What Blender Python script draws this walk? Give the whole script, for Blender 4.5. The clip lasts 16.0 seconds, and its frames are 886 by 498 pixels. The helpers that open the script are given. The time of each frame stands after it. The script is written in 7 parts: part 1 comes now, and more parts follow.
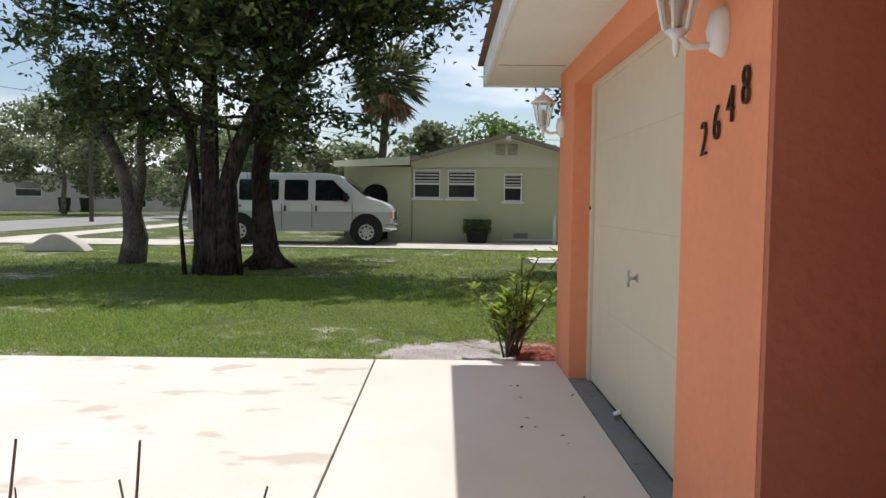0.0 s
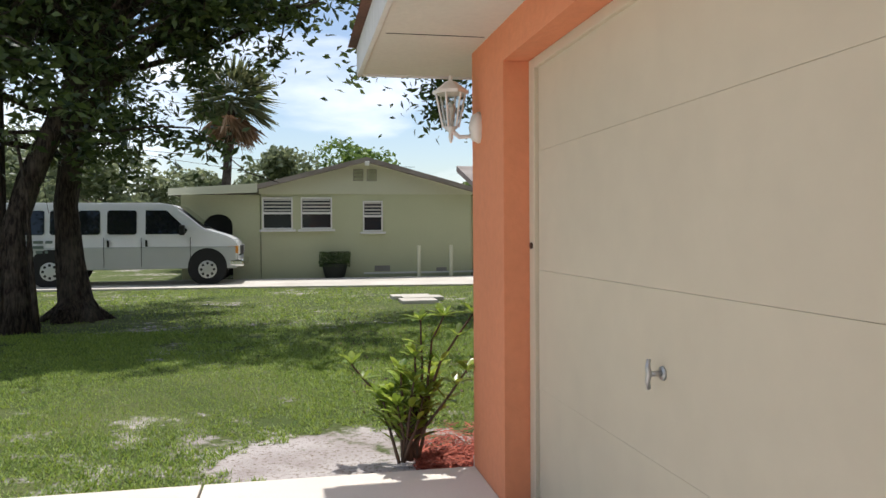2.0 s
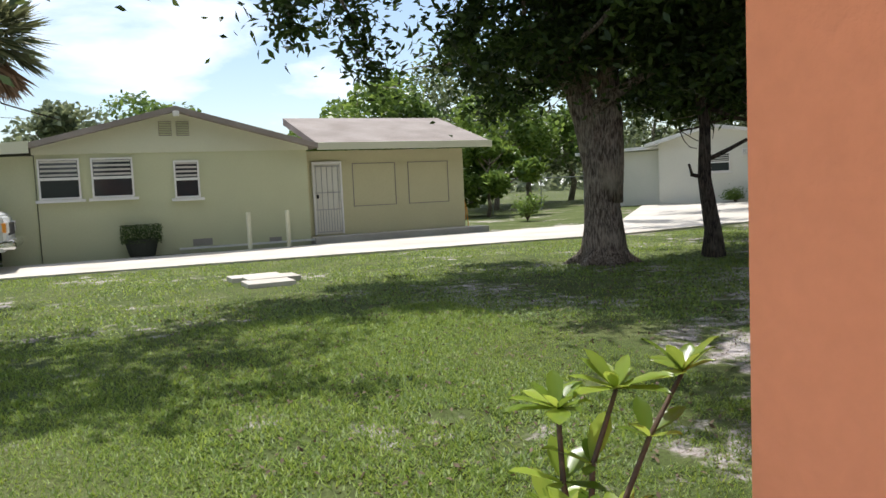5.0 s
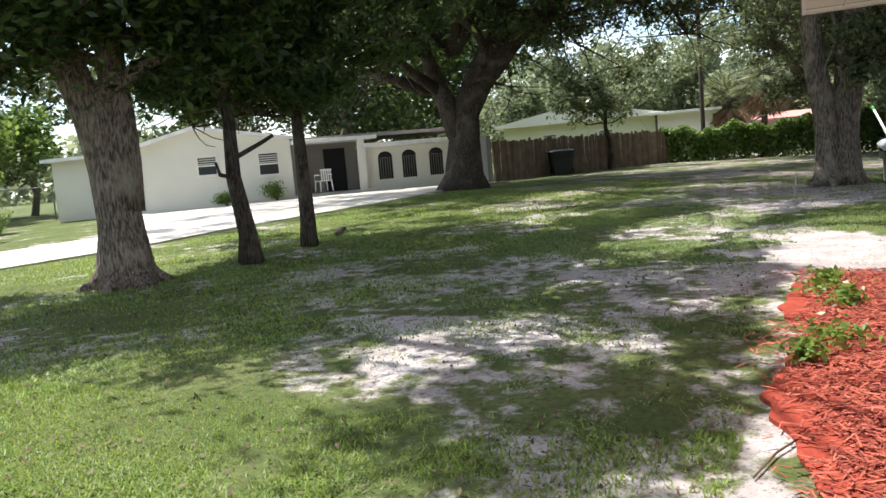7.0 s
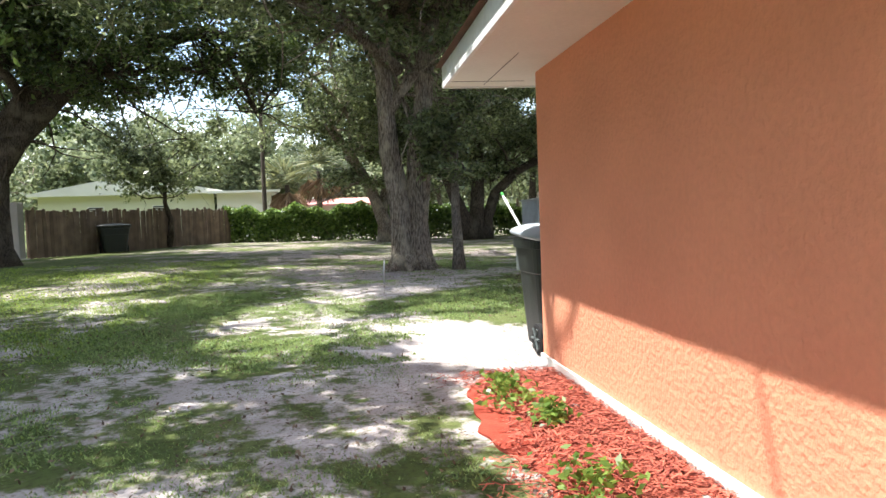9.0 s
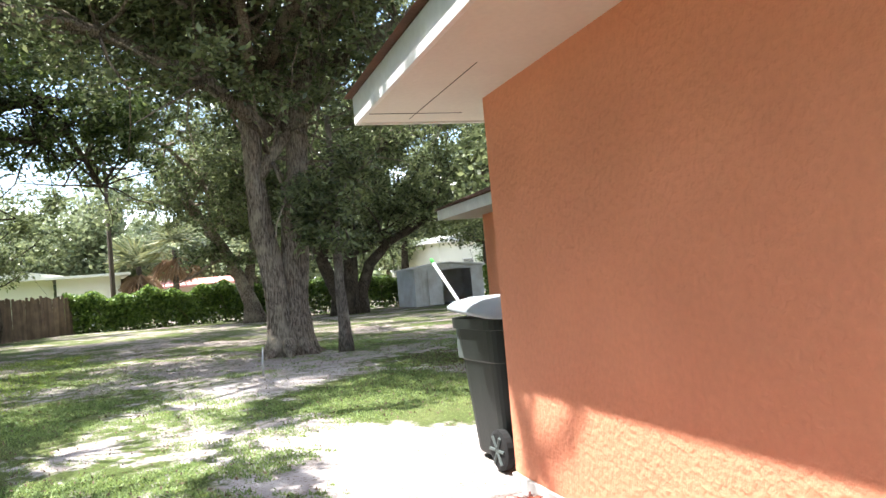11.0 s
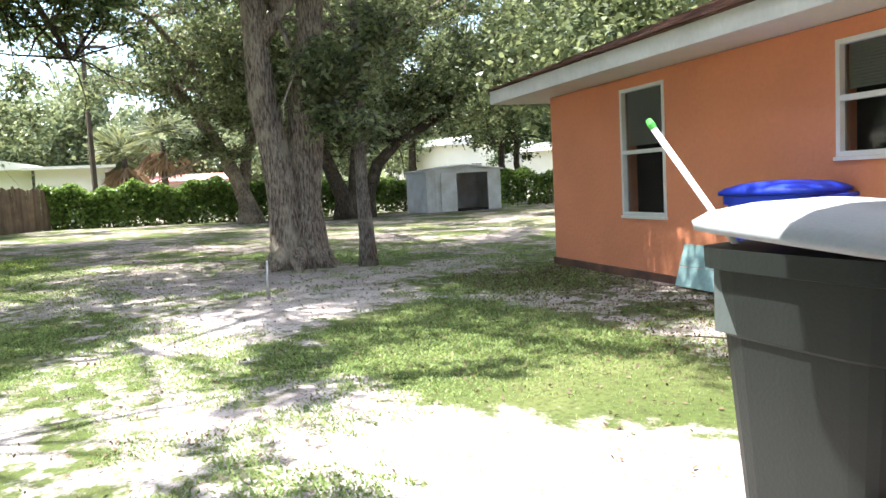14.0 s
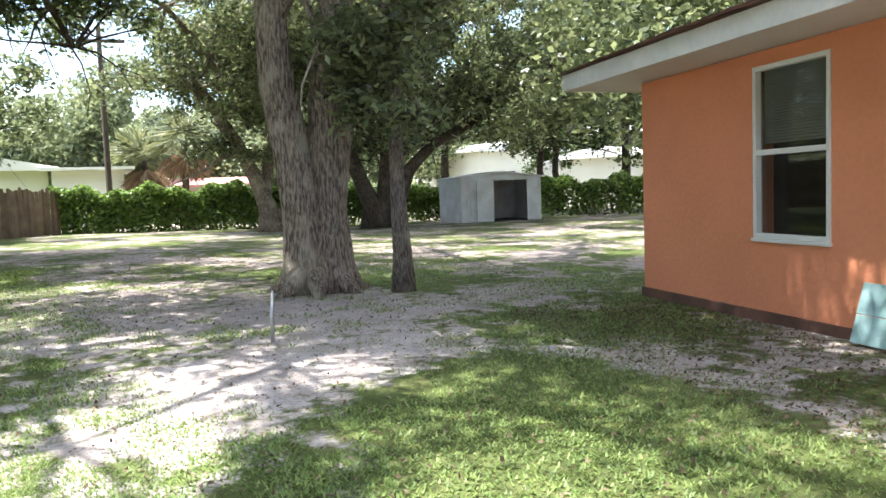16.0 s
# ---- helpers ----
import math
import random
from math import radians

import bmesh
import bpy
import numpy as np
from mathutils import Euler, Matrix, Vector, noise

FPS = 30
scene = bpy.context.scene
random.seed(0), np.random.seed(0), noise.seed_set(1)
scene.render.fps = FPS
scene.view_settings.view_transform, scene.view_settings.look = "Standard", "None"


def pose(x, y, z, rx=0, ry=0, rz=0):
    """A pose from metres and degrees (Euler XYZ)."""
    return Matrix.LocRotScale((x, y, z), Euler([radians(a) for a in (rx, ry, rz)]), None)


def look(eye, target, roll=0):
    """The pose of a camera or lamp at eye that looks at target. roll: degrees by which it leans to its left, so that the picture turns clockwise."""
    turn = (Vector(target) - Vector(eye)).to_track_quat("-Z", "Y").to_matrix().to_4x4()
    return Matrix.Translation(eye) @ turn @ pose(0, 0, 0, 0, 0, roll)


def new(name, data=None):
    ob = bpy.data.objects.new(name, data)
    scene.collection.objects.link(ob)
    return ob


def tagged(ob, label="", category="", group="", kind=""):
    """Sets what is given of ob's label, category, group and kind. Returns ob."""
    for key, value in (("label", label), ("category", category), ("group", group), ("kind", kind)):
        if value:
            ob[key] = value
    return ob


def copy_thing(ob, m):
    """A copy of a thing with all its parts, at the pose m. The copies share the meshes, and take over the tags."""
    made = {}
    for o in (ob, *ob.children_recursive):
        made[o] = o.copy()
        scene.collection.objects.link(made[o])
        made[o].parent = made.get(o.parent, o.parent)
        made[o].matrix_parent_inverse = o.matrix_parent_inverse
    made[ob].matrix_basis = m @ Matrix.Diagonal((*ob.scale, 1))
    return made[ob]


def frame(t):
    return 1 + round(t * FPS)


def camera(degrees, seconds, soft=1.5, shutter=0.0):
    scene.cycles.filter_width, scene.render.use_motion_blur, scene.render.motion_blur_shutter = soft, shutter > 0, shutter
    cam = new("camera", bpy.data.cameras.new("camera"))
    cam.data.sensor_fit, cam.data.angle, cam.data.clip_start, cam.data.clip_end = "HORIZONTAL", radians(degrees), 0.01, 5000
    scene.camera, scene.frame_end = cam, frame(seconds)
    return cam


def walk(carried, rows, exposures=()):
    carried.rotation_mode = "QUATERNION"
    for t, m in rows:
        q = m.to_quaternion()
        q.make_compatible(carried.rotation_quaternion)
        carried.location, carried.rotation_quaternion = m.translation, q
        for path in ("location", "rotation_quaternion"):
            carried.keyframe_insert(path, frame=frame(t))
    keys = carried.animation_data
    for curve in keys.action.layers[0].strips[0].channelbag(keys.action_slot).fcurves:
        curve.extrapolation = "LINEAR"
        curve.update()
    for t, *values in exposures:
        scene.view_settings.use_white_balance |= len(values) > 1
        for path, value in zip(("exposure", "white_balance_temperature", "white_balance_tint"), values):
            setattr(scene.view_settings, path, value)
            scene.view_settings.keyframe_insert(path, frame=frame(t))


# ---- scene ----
cam = camera(60.9, 16.0)
PATH = [
    (0, (-0.878, -5.796, 1.221), (-0.88, -3.8, 1.096), 0.6),
    (0.5, (-0.915, -5.331, 1.228), (-0.766, -3.345, 1.038), 0.7),
    (1, (-0.891, -4.886, 1.267), (-0.635, -2.91, 1.092), 0.8),
    (1.5, (-0.922, -4.478, 1.267), (-0.59, -2.507, 1.189), 0.9),
    (2, (-0.933, -3.928, 1.261), (-0.549, -1.966, 1.212), -0.4),
    (2.5, (-0.988, -3.408, 1.258), (-0.527, -1.462, 1.232), -0.6),
    (3, (-1.073, -2.948, 1.253), (-0.555, -1.017, 1.199), -1.1),
    (5.5, (-0.996, -0.489, 1.178), (0.053, 1.201, 0.972), -3.2),
    (6, (-0.937, -0.088, 1.187), (0.37, 1.409, 0.961), -4.2),
    (6.5, (-0.822, 0.295, 1.166), (0.758, 1.5, 0.933), -4.8),
    (7, (-0.62, 0.648, 1.153), (1.167, 1.517, 0.922), -4.9),
    (7.5, (-0.294, 0.945, 1.132), (1.63, 1.458, 0.941), -4.1),
    (8, (0.123, 1.18, 1.13), (2.107, 1.38, 0.978), -3.3),
    (8.5, (0.484, 1.414, 1.126), (2.479, 1.337, 1.007), -2.2),
    (9, (0.946, 1.534, 1.15), (2.925, 1.263, 1.056), -2.1),
    (9.5, (1.428, 1.588, 1.185), (3.385, 1.181, 1.12), -3.1),
    (10, (1.843, 1.589, 1.214), (3.777, 1.081, 1.178), -4.5),
    (12.5, (4.037, 1.788, 1.142), (5.889, 1.045, 1.272), -3.3),
    (13, (4.701, 1.677, 1.16), (6.563, 0.952, 1.09), -2.3),
    (13.5, (5.145, 1.581, 1.137), (7.016, 0.901, 0.943), -2.7),
    (14, (5.485, 1.548, 1.149), (7.376, 0.92, 0.973), -3.1),
    (14.5, (6.002, 1.514, 1.148), (7.914, 0.941, 1.02), -3.1),
    (15, (6.479, 1.418, 1.16), (8.409, 0.897, 1.094), -3.0),
    (15.5, (7.087, 1.297, 1.169), (9.017, 0.774, 1.137), -2.9),
    (16, (7.689, 1.165, 1.15), (9.602, 0.6, 0.998), -2.2),
]
EXPOSURES = ((0, -0.25), (1, -0.15), (2, -0.05), (3, 0.15), (5.5, 0.25), (7, 0.92), (8, 1.45), (9.5, 1.5), (10, 1.55), (12.5, 2.2), (13.5, 2.15), (15, 1.95), (16, 2.0))
walk(cam, [(t, look(eye, target, roll)) for t, eye, target, roll in PATH], EXPOSURES)

# ---- light ----
SUN_DIR = Vector((0.19, 0.83, 2.2)).normalized()   # towards the sun
sun_data = bpy.data.lights.new("sun", "SUN")
sun_data.energy, sun_data.angle, sun_data.color = 4.8, radians(0.6), (1.0, 0.97, 0.94)
sun = new("sun", sun_data)
sun.matrix_world = look(SUN_DIR * 60, (0, 0, 0))

world = bpy.data.worlds.new("sky")
scene.world = world
world.use_nodes = True
wn, wl = world.node_tree.nodes, world.node_tree.links
wn.clear()
w_out, w_bg = wn.new("ShaderNodeOutputWorld"), wn.new("ShaderNodeBackground")
w_sky = wn.new("ShaderNodeTexSky")
w_sky.sky_type, w_sky.sun_disc = "NISHITA", False
w_sky.sun_elevation, w_sky.sun_rotation = math.asin(SUN_DIR.z), math.atan2(SUN_DIR.x, SUN_DIR.y)
w_co, w_map = wn.new("ShaderNodeTexCoord"), wn.new("ShaderNodeMapping")
w_map.inputs["Scale"].default_value = (1.6, 1.6, 4.5)
w_noise, w_ramp, w_mix = wn.new("ShaderNodeTexNoise"), wn.new("ShaderNodeValToRGB"), wn.new("ShaderNodeMix")
w_noise.inputs["Scale"].default_value, w_noise.inputs["Detail"].default_value = 1.7, 9
w_noise.inputs["Roughness"].default_value, w_noise.inputs["Distortion"].default_value = 0.52, 0.25
w_ramp.color_ramp.elements[0].position, w_ramp.color_ramp.elements[1].position = 0.47, 0.64
w_mix.data_type = "RGBA"
w_mix.inputs["B"].default_value = (9.0, 9.3, 9.8, 1)
wl.new(w_co.outputs["Generated"], w_map.inputs["Vector"])
wl.new(w_map.outputs["Vector"], w_noise.inputs["Vector"])
wl.new(w_noise.outputs["Fac"], w_ramp.inputs["Fac"])
wl.new(w_ramp.outputs["Color"], w_mix.inputs["Factor"])
wl.new(w_sky.outputs["Color"], w_mix.inputs["A"])
wl.new(w_mix.outputs["Result"], w_bg.inputs["Color"])
w_bg.inputs["Strength"].default_value = 0.145
wl.new(w_bg.outputs["Background"], w_out.inputs["Surface"])


# ---- materials ----
def socket(node, name):
    return node.inputs[name]


def material(name, colour, rough=0.8, metal=0.0, vary=0.15, scale=4.0, grain=60.0, bump=0.2, bump_size=0.01,
             colour2=None, per_object=0.0, spec=0.3, transmission=0.0, blotch=0.5):
    """A surface with broad stains, fine grain and relief, in metres."""
    m = bpy.data.materials.new(name)
    m.use_nodes = True
    n, l = m.node_tree.nodes, m.node_tree.links
    b = n["Principled BSDF"]
    co = n.new("ShaderNodeTexCoord")
    geo = n.new("ShaderNodeNewGeometry")
    big, fine = n.new("ShaderNodeTexNoise"), n.new("ShaderNodeTexNoise")
    big.inputs["Scale"].default_value, big.inputs["Detail"].default_value = scale, 6
    fine.inputs["Scale"].default_value, fine.inputs["Detail"].default_value = grain, 4
    for t in (big, fine):
        l.new(geo.outputs["Position"], t.inputs["Vector"])
    ramp = n.new("ShaderNodeValToRGB")
    ramp.color_ramp.elements[0].position, ramp.color_ramp.elements[1].position = blotch - 0.18, blotch + 0.18
    c2 = colour2 or tuple(c * (1 - vary) for c in colour)
    ramp.color_ramp.elements[0].color, ramp.color_ramp.elements[1].color = (*c2, 1), (*colour, 1)
    l.new(big.outputs["Fac"], ramp.inputs["Fac"])
    hsv = n.new("ShaderNodeHueSaturation")
    ma = n.new("ShaderNodeMath")
    ma.operation, ma.inputs[1].default_value, ma.inputs[2].default_value = "MULTIPLY_ADD", vary * 1.6, 1 - vary * 0.8
    l.new(fine.outputs["Fac"], ma.inputs[0])
    value = ma.outputs[0]
    if per_object:
        info, mb = n.new("ShaderNodeObjectInfo"), n.new("ShaderNodeMath")
        mb.operation, mb.inputs[1].default_value, mb.inputs[2].default_value = "MULTIPLY_ADD", per_object, 1 - per_object / 2
        l.new(info.outputs["Random"], mb.inputs[0])
        mc = n.new("ShaderNodeMath")
        mc.operation = "MULTIPLY"
        l.new(value, mc.inputs[0]), l.new(mb.outputs[0], mc.inputs[1])
        value = mc.outputs[0]
    l.new(value, hsv.inputs["Value"])
    l.new(ramp.outputs["Color"], hsv.inputs["Color"])
    l.new(hsv.outputs["Color"], b.inputs["Base Color"])
    b.inputs["Roughness"].default_value, b.inputs["Metallic"].default_value = rough, metal
    b.inputs["Specular IOR Level"].default_value = spec
    if bump:
        bp = n.new("ShaderNodeBump")
        bp.inputs["Strength"].default_value, bp.inputs["Distance"].default_value = bump, bump_size
        l.new(fine.outputs["Fac"], bp.inputs["Height"])
        l.new(bp.outputs["Normal"], b.inputs["Normal"])
    return m


def leaf_material(name, dark, light, rough=0.45, through_=0.35):
    """Leaves that differ one by one and let some light through."""
    m = bpy.data.materials.new(name)
    m.use_nodes = True
    n, l = m.node_tree.nodes, m.node_tree.links
    b, out = n["Principled BSDF"], n["Material Output"]
    geo, ramp = n.new("ShaderNodeNewGeometry"), n.new("ShaderNodeValToRGB")
    ramp.color_ramp.elements[0].color, ramp.color_ramp.elements[1].color = (*dark, 1), (*light, 1)
    l.new(geo.outputs["Random Per Island"], ramp.inputs["Fac"])
    l.new(ramp.outputs["Color"], b.inputs["Base Color"])
    b.inputs["Roughness"].default_value, b.inputs["Specular IOR Level"].default_value = rough, 0.35
    tr, mix, hs = n.new("ShaderNodeBsdfTranslucent"), n.new("ShaderNodeMixShader"), n.new("ShaderNodeHueSaturation")
    hs.inputs["Value"].default_value, hs.inputs["Hue"].default_value = 1.5, 0.48
    l.new(ramp.outputs["Color"], hs.inputs["Color"])
    l.new(hs.outputs["Color"], tr.inputs["Color"])
    mix.inputs["Fac"].default_value = through_
    l.new(b.outputs["BSDF"], mix.inputs[1]), l.new(tr.outputs["BSDF"], mix.inputs[2])
    l.new(mix.outputs["Shader"], out.inputs["Surface"])
    return m


def bark_material(name, dark, light, scale=9.0):
    """Bark with long upright furrows and pale lichen."""
    m = bpy.data.materials.new(name)
    m.use_nodes = True
    n, l = m.node_tree.nodes, m.node_tree.links
    b = n["Principled BSDF"]
    geo, mp = n.new("ShaderNodeNewGeometry"), n.new("ShaderNodeMapping")
    mp.inputs["Scale"].default_value = (1, 1, 0.2)
    ridge, lichen = n.new("ShaderNodeTexNoise"), n.new("ShaderNodeTexNoise")
    ridge.inputs["Scale"].default_value, ridge.inputs["Detail"].default_value = scale * 4.6, 7
    ridge.inputs["Roughness"].default_value, ridge.inputs["Distortion"].default_value = 0.62, 0.5
    lichen.inputs["Scale"].default_value, lichen.inputs["Detail"].default_value = 2.2, 7
    l.new(geo.outputs["Position"], mp.inputs["Vector"]), l.new(mp.outputs["Vector"], ridge.inputs["Vector"])
    l.new(geo.outputs["Position"], lichen.inputs["Vector"])
    ramp, lr, mix = n.new("ShaderNodeValToRGB"), n.new("ShaderNodeValToRGB"), n.new("ShaderNodeMix")
    ramp.color_ramp.elements[0].position, ramp.color_ramp.elements[1].position = 0.41, 0.60
    ramp.color_ramp.elements[0].color, ramp.color_ramp.elements[1].color = (*dark, 1), (*light, 1)
    lr.color_ramp.elements[0].position, lr.color_ramp.elements[1].position = 0.52, 0.68
    l.new(ridge.outputs["Fac"], ramp.inputs["Fac"]), l.new(lichen.outputs["Fac"], lr.inputs["Fac"])
    mix.data_type = "RGBA"
    pale = tuple(min(1, c * 1.5 + 0.03) for c in light)
    mix.inputs["B"].default_value = (pale[0] * 0.95, pale[1], pale[2] * 0.93, 1)
    ms = n.new("ShaderNodeMath")
    ms.operation, ms.inputs[1].default_value = "MULTIPLY", 0.55
    l.new(lr.outputs["Color"], ms.inputs[0])
    l.new(ms.outputs[0], mix.inputs["Factor"]), l.new(ramp.outputs["Color"], mix.inputs["A"])
    l.new(mix.outputs["Result"], b.inputs["Base Color"])
    b.inputs["Roughness"].default_value, b.inputs["Specular IOR Level"].default_value = 0.92, 0.15
    bp = n.new("ShaderNodeBump")
    bp.inputs["Strength"].default_value, bp.inputs["Distance"].default_value = 0.9, 0.05
    l.new(ridge.outputs["Fac"], bp.inputs["Height"]), l.new(bp.outputs["Normal"], b.inputs["Normal"])
    return m


def glass_material(name, tint=(0.03, 0.035, 0.04), rough=0.05):
    m = bpy.data.materials.new(name)
    m.use_nodes = True
    b = m.node_tree.nodes["Principled BSDF"]
    b.inputs["Base Color"].default_value = (*tint, 1)
    b.inputs["Roughness"].default_value, b.inputs["Specular IOR Level"].default_value = rough, 0.6
    return m


def ground_material():
    """Lawn soil: grass roots, thin grass and pale sand in patches; barer in the shaded yard beside and behind the house."""
    m = bpy.data.materials.new("lawn_soil")
    m.use_nodes = True
    n, l = m.node_tree.nodes, m.node_tree.links
    b = n["Principled BSDF"]
    geo, sep = n.new("ShaderNodeNewGeometry"), n.new("ShaderNodeSeparateXYZ")
    l.new(geo.outputs["Position"], sep.inputs[0])

    def noise_at(scale, detail=6, rough=0.6):
        t = n.new("ShaderNodeTexNoise")
        t.inputs["Scale"].default_value, t.inputs["Detail"].default_value, t.inputs["Roughness"].default_value = scale, detail, rough
        l.new(geo.outputs["Position"], t.inputs["Vector"])
        return t.outputs["Fac"]

    def calc(op, a, c, d=None):
        t = n.new("ShaderNodeMath")
        t.operation = op
        for i, v in enumerate((a, c, d)):
            if v is None:
                continue
            if isinstance(v, (int, float)):
                t.inputs[i].default_value = v
            else:
                l.new(v, t.inputs[i])
        return t.outputs[0]

    def span(v, lo, hi):
        t = n.new("ShaderNodeMapRange")
        t.interpolation_type = "SMOOTHSTEP"
        t.inputs["From Min"].default_value, t.inputs["From Max"].default_value = lo, hi
        l.new(v, t.inputs["Value"])
        return t.outputs["Result"]

    def blend(f, a, c):
        t = n.new("ShaderNodeMix")
        t.data_type = "RGBA"
        l.new(f, t.inputs["Factor"])
        for key, v in (("A", a), ("B", c)):
            if isinstance(v, tuple):
                t.inputs[key].default_value = (*v, 1)
            else:
                l.new(v, t.inputs[key])
        return t.outputs["Result"]

    # how bare: the yard east of the house's front corner, less so on the open lawn
    east = span(sep.outputs["X"], -0.4, 2.6)
    south = span(sep.outputs["Y"], 9.5, 5.0)
    yard = calc("MULTIPLY", east, south)
    patches = noise_at(0.55, 5, 0.55)
    bare = calc("ADD", calc("MULTIPLY", yard, 0.14), patches)
    bare = calc("ADD", bare, calc("MULTIPLY", calc("SUBTRACT", noise_at(4.2, 6, 0.68), 0.5), 0.85))
    for cx, cy, rx, ry, more in ((-0.55, 0.3, 1.0, 1.0, 0.25), (7.6, 0.3, 1.9, 1.4, 0.25), (10.6, -0.5, 2.6, 1.2, -0.3), (11.0, 3.6, 3.0, 0.9, -0.18), (1.4, 4.6, 2.3, 1.7, -0.25), (15.0, 0.9, 4.0, 2.2, 0.13)):
        dx, dy = calc("DIVIDE", calc("SUBTRACT", sep.outputs["X"], cx), rx), calc("DIVIDE", calc("SUBTRACT", sep.outputs["Y"], cy), ry)
        r2 = calc("ADD", calc("MULTIPLY", dx, dx), calc("MULTIPLY", dy, dy))
        bare = calc("ADD", bare, calc("MULTIPLY", span(r2, 1.1, 0.3), more))
    sandy = span(bare, 0.58, 0.72)
    grass = blend(span(noise_at(1.1), 0.35, 0.65), (0.085, 0.115, 0.035), (0.14, 0.16, 0.06))
    grass = blend(span(noise_at(26.0, 4), 0.4, 0.75), grass, (0.06, 0.07, 0.028))
    sand = blend(span(noise_at(2.3), 0.35, 0.7), (0.37, 0.325, 0.305), (0.53, 0.485, 0.465))
    sand = blend(span(noise_at(38.0, 5, 0.7), 0.52, 0.66), sand, (0.17, 0.13, 0.085))
    dirt = blend(span(noise_at(3.1), 0.35, 0.7), (0.27, 0.225, 0.205), (0.40, 0.345, 0.32))
    dirt = blend(span(noise_at(24.0, 6, 0.75), 0.50, 0.62), dirt, (0.12, 0.085, 0.06))
    sand = blend(span(sep.outputs["X"], 11.5, 19.0), sand, dirt)
    l.new(blend(sandy, grass, sand), b.inputs["Base Color"])
    b.inputs["Roughness"].default_value, b.inputs["Specular IOR Level"].default_value = 0.95, 0.1
    bp = n.new("ShaderNodeBump")
    bp.inputs["Strength"].default_value, bp.inputs["Distance"].default_value = 0.7, 0.03
    l.new(noise_at(30.0, 6, 0.7), bp.inputs["Height"]), l.new(bp.outputs["Normal"], b.inputs["Normal"])
    return m


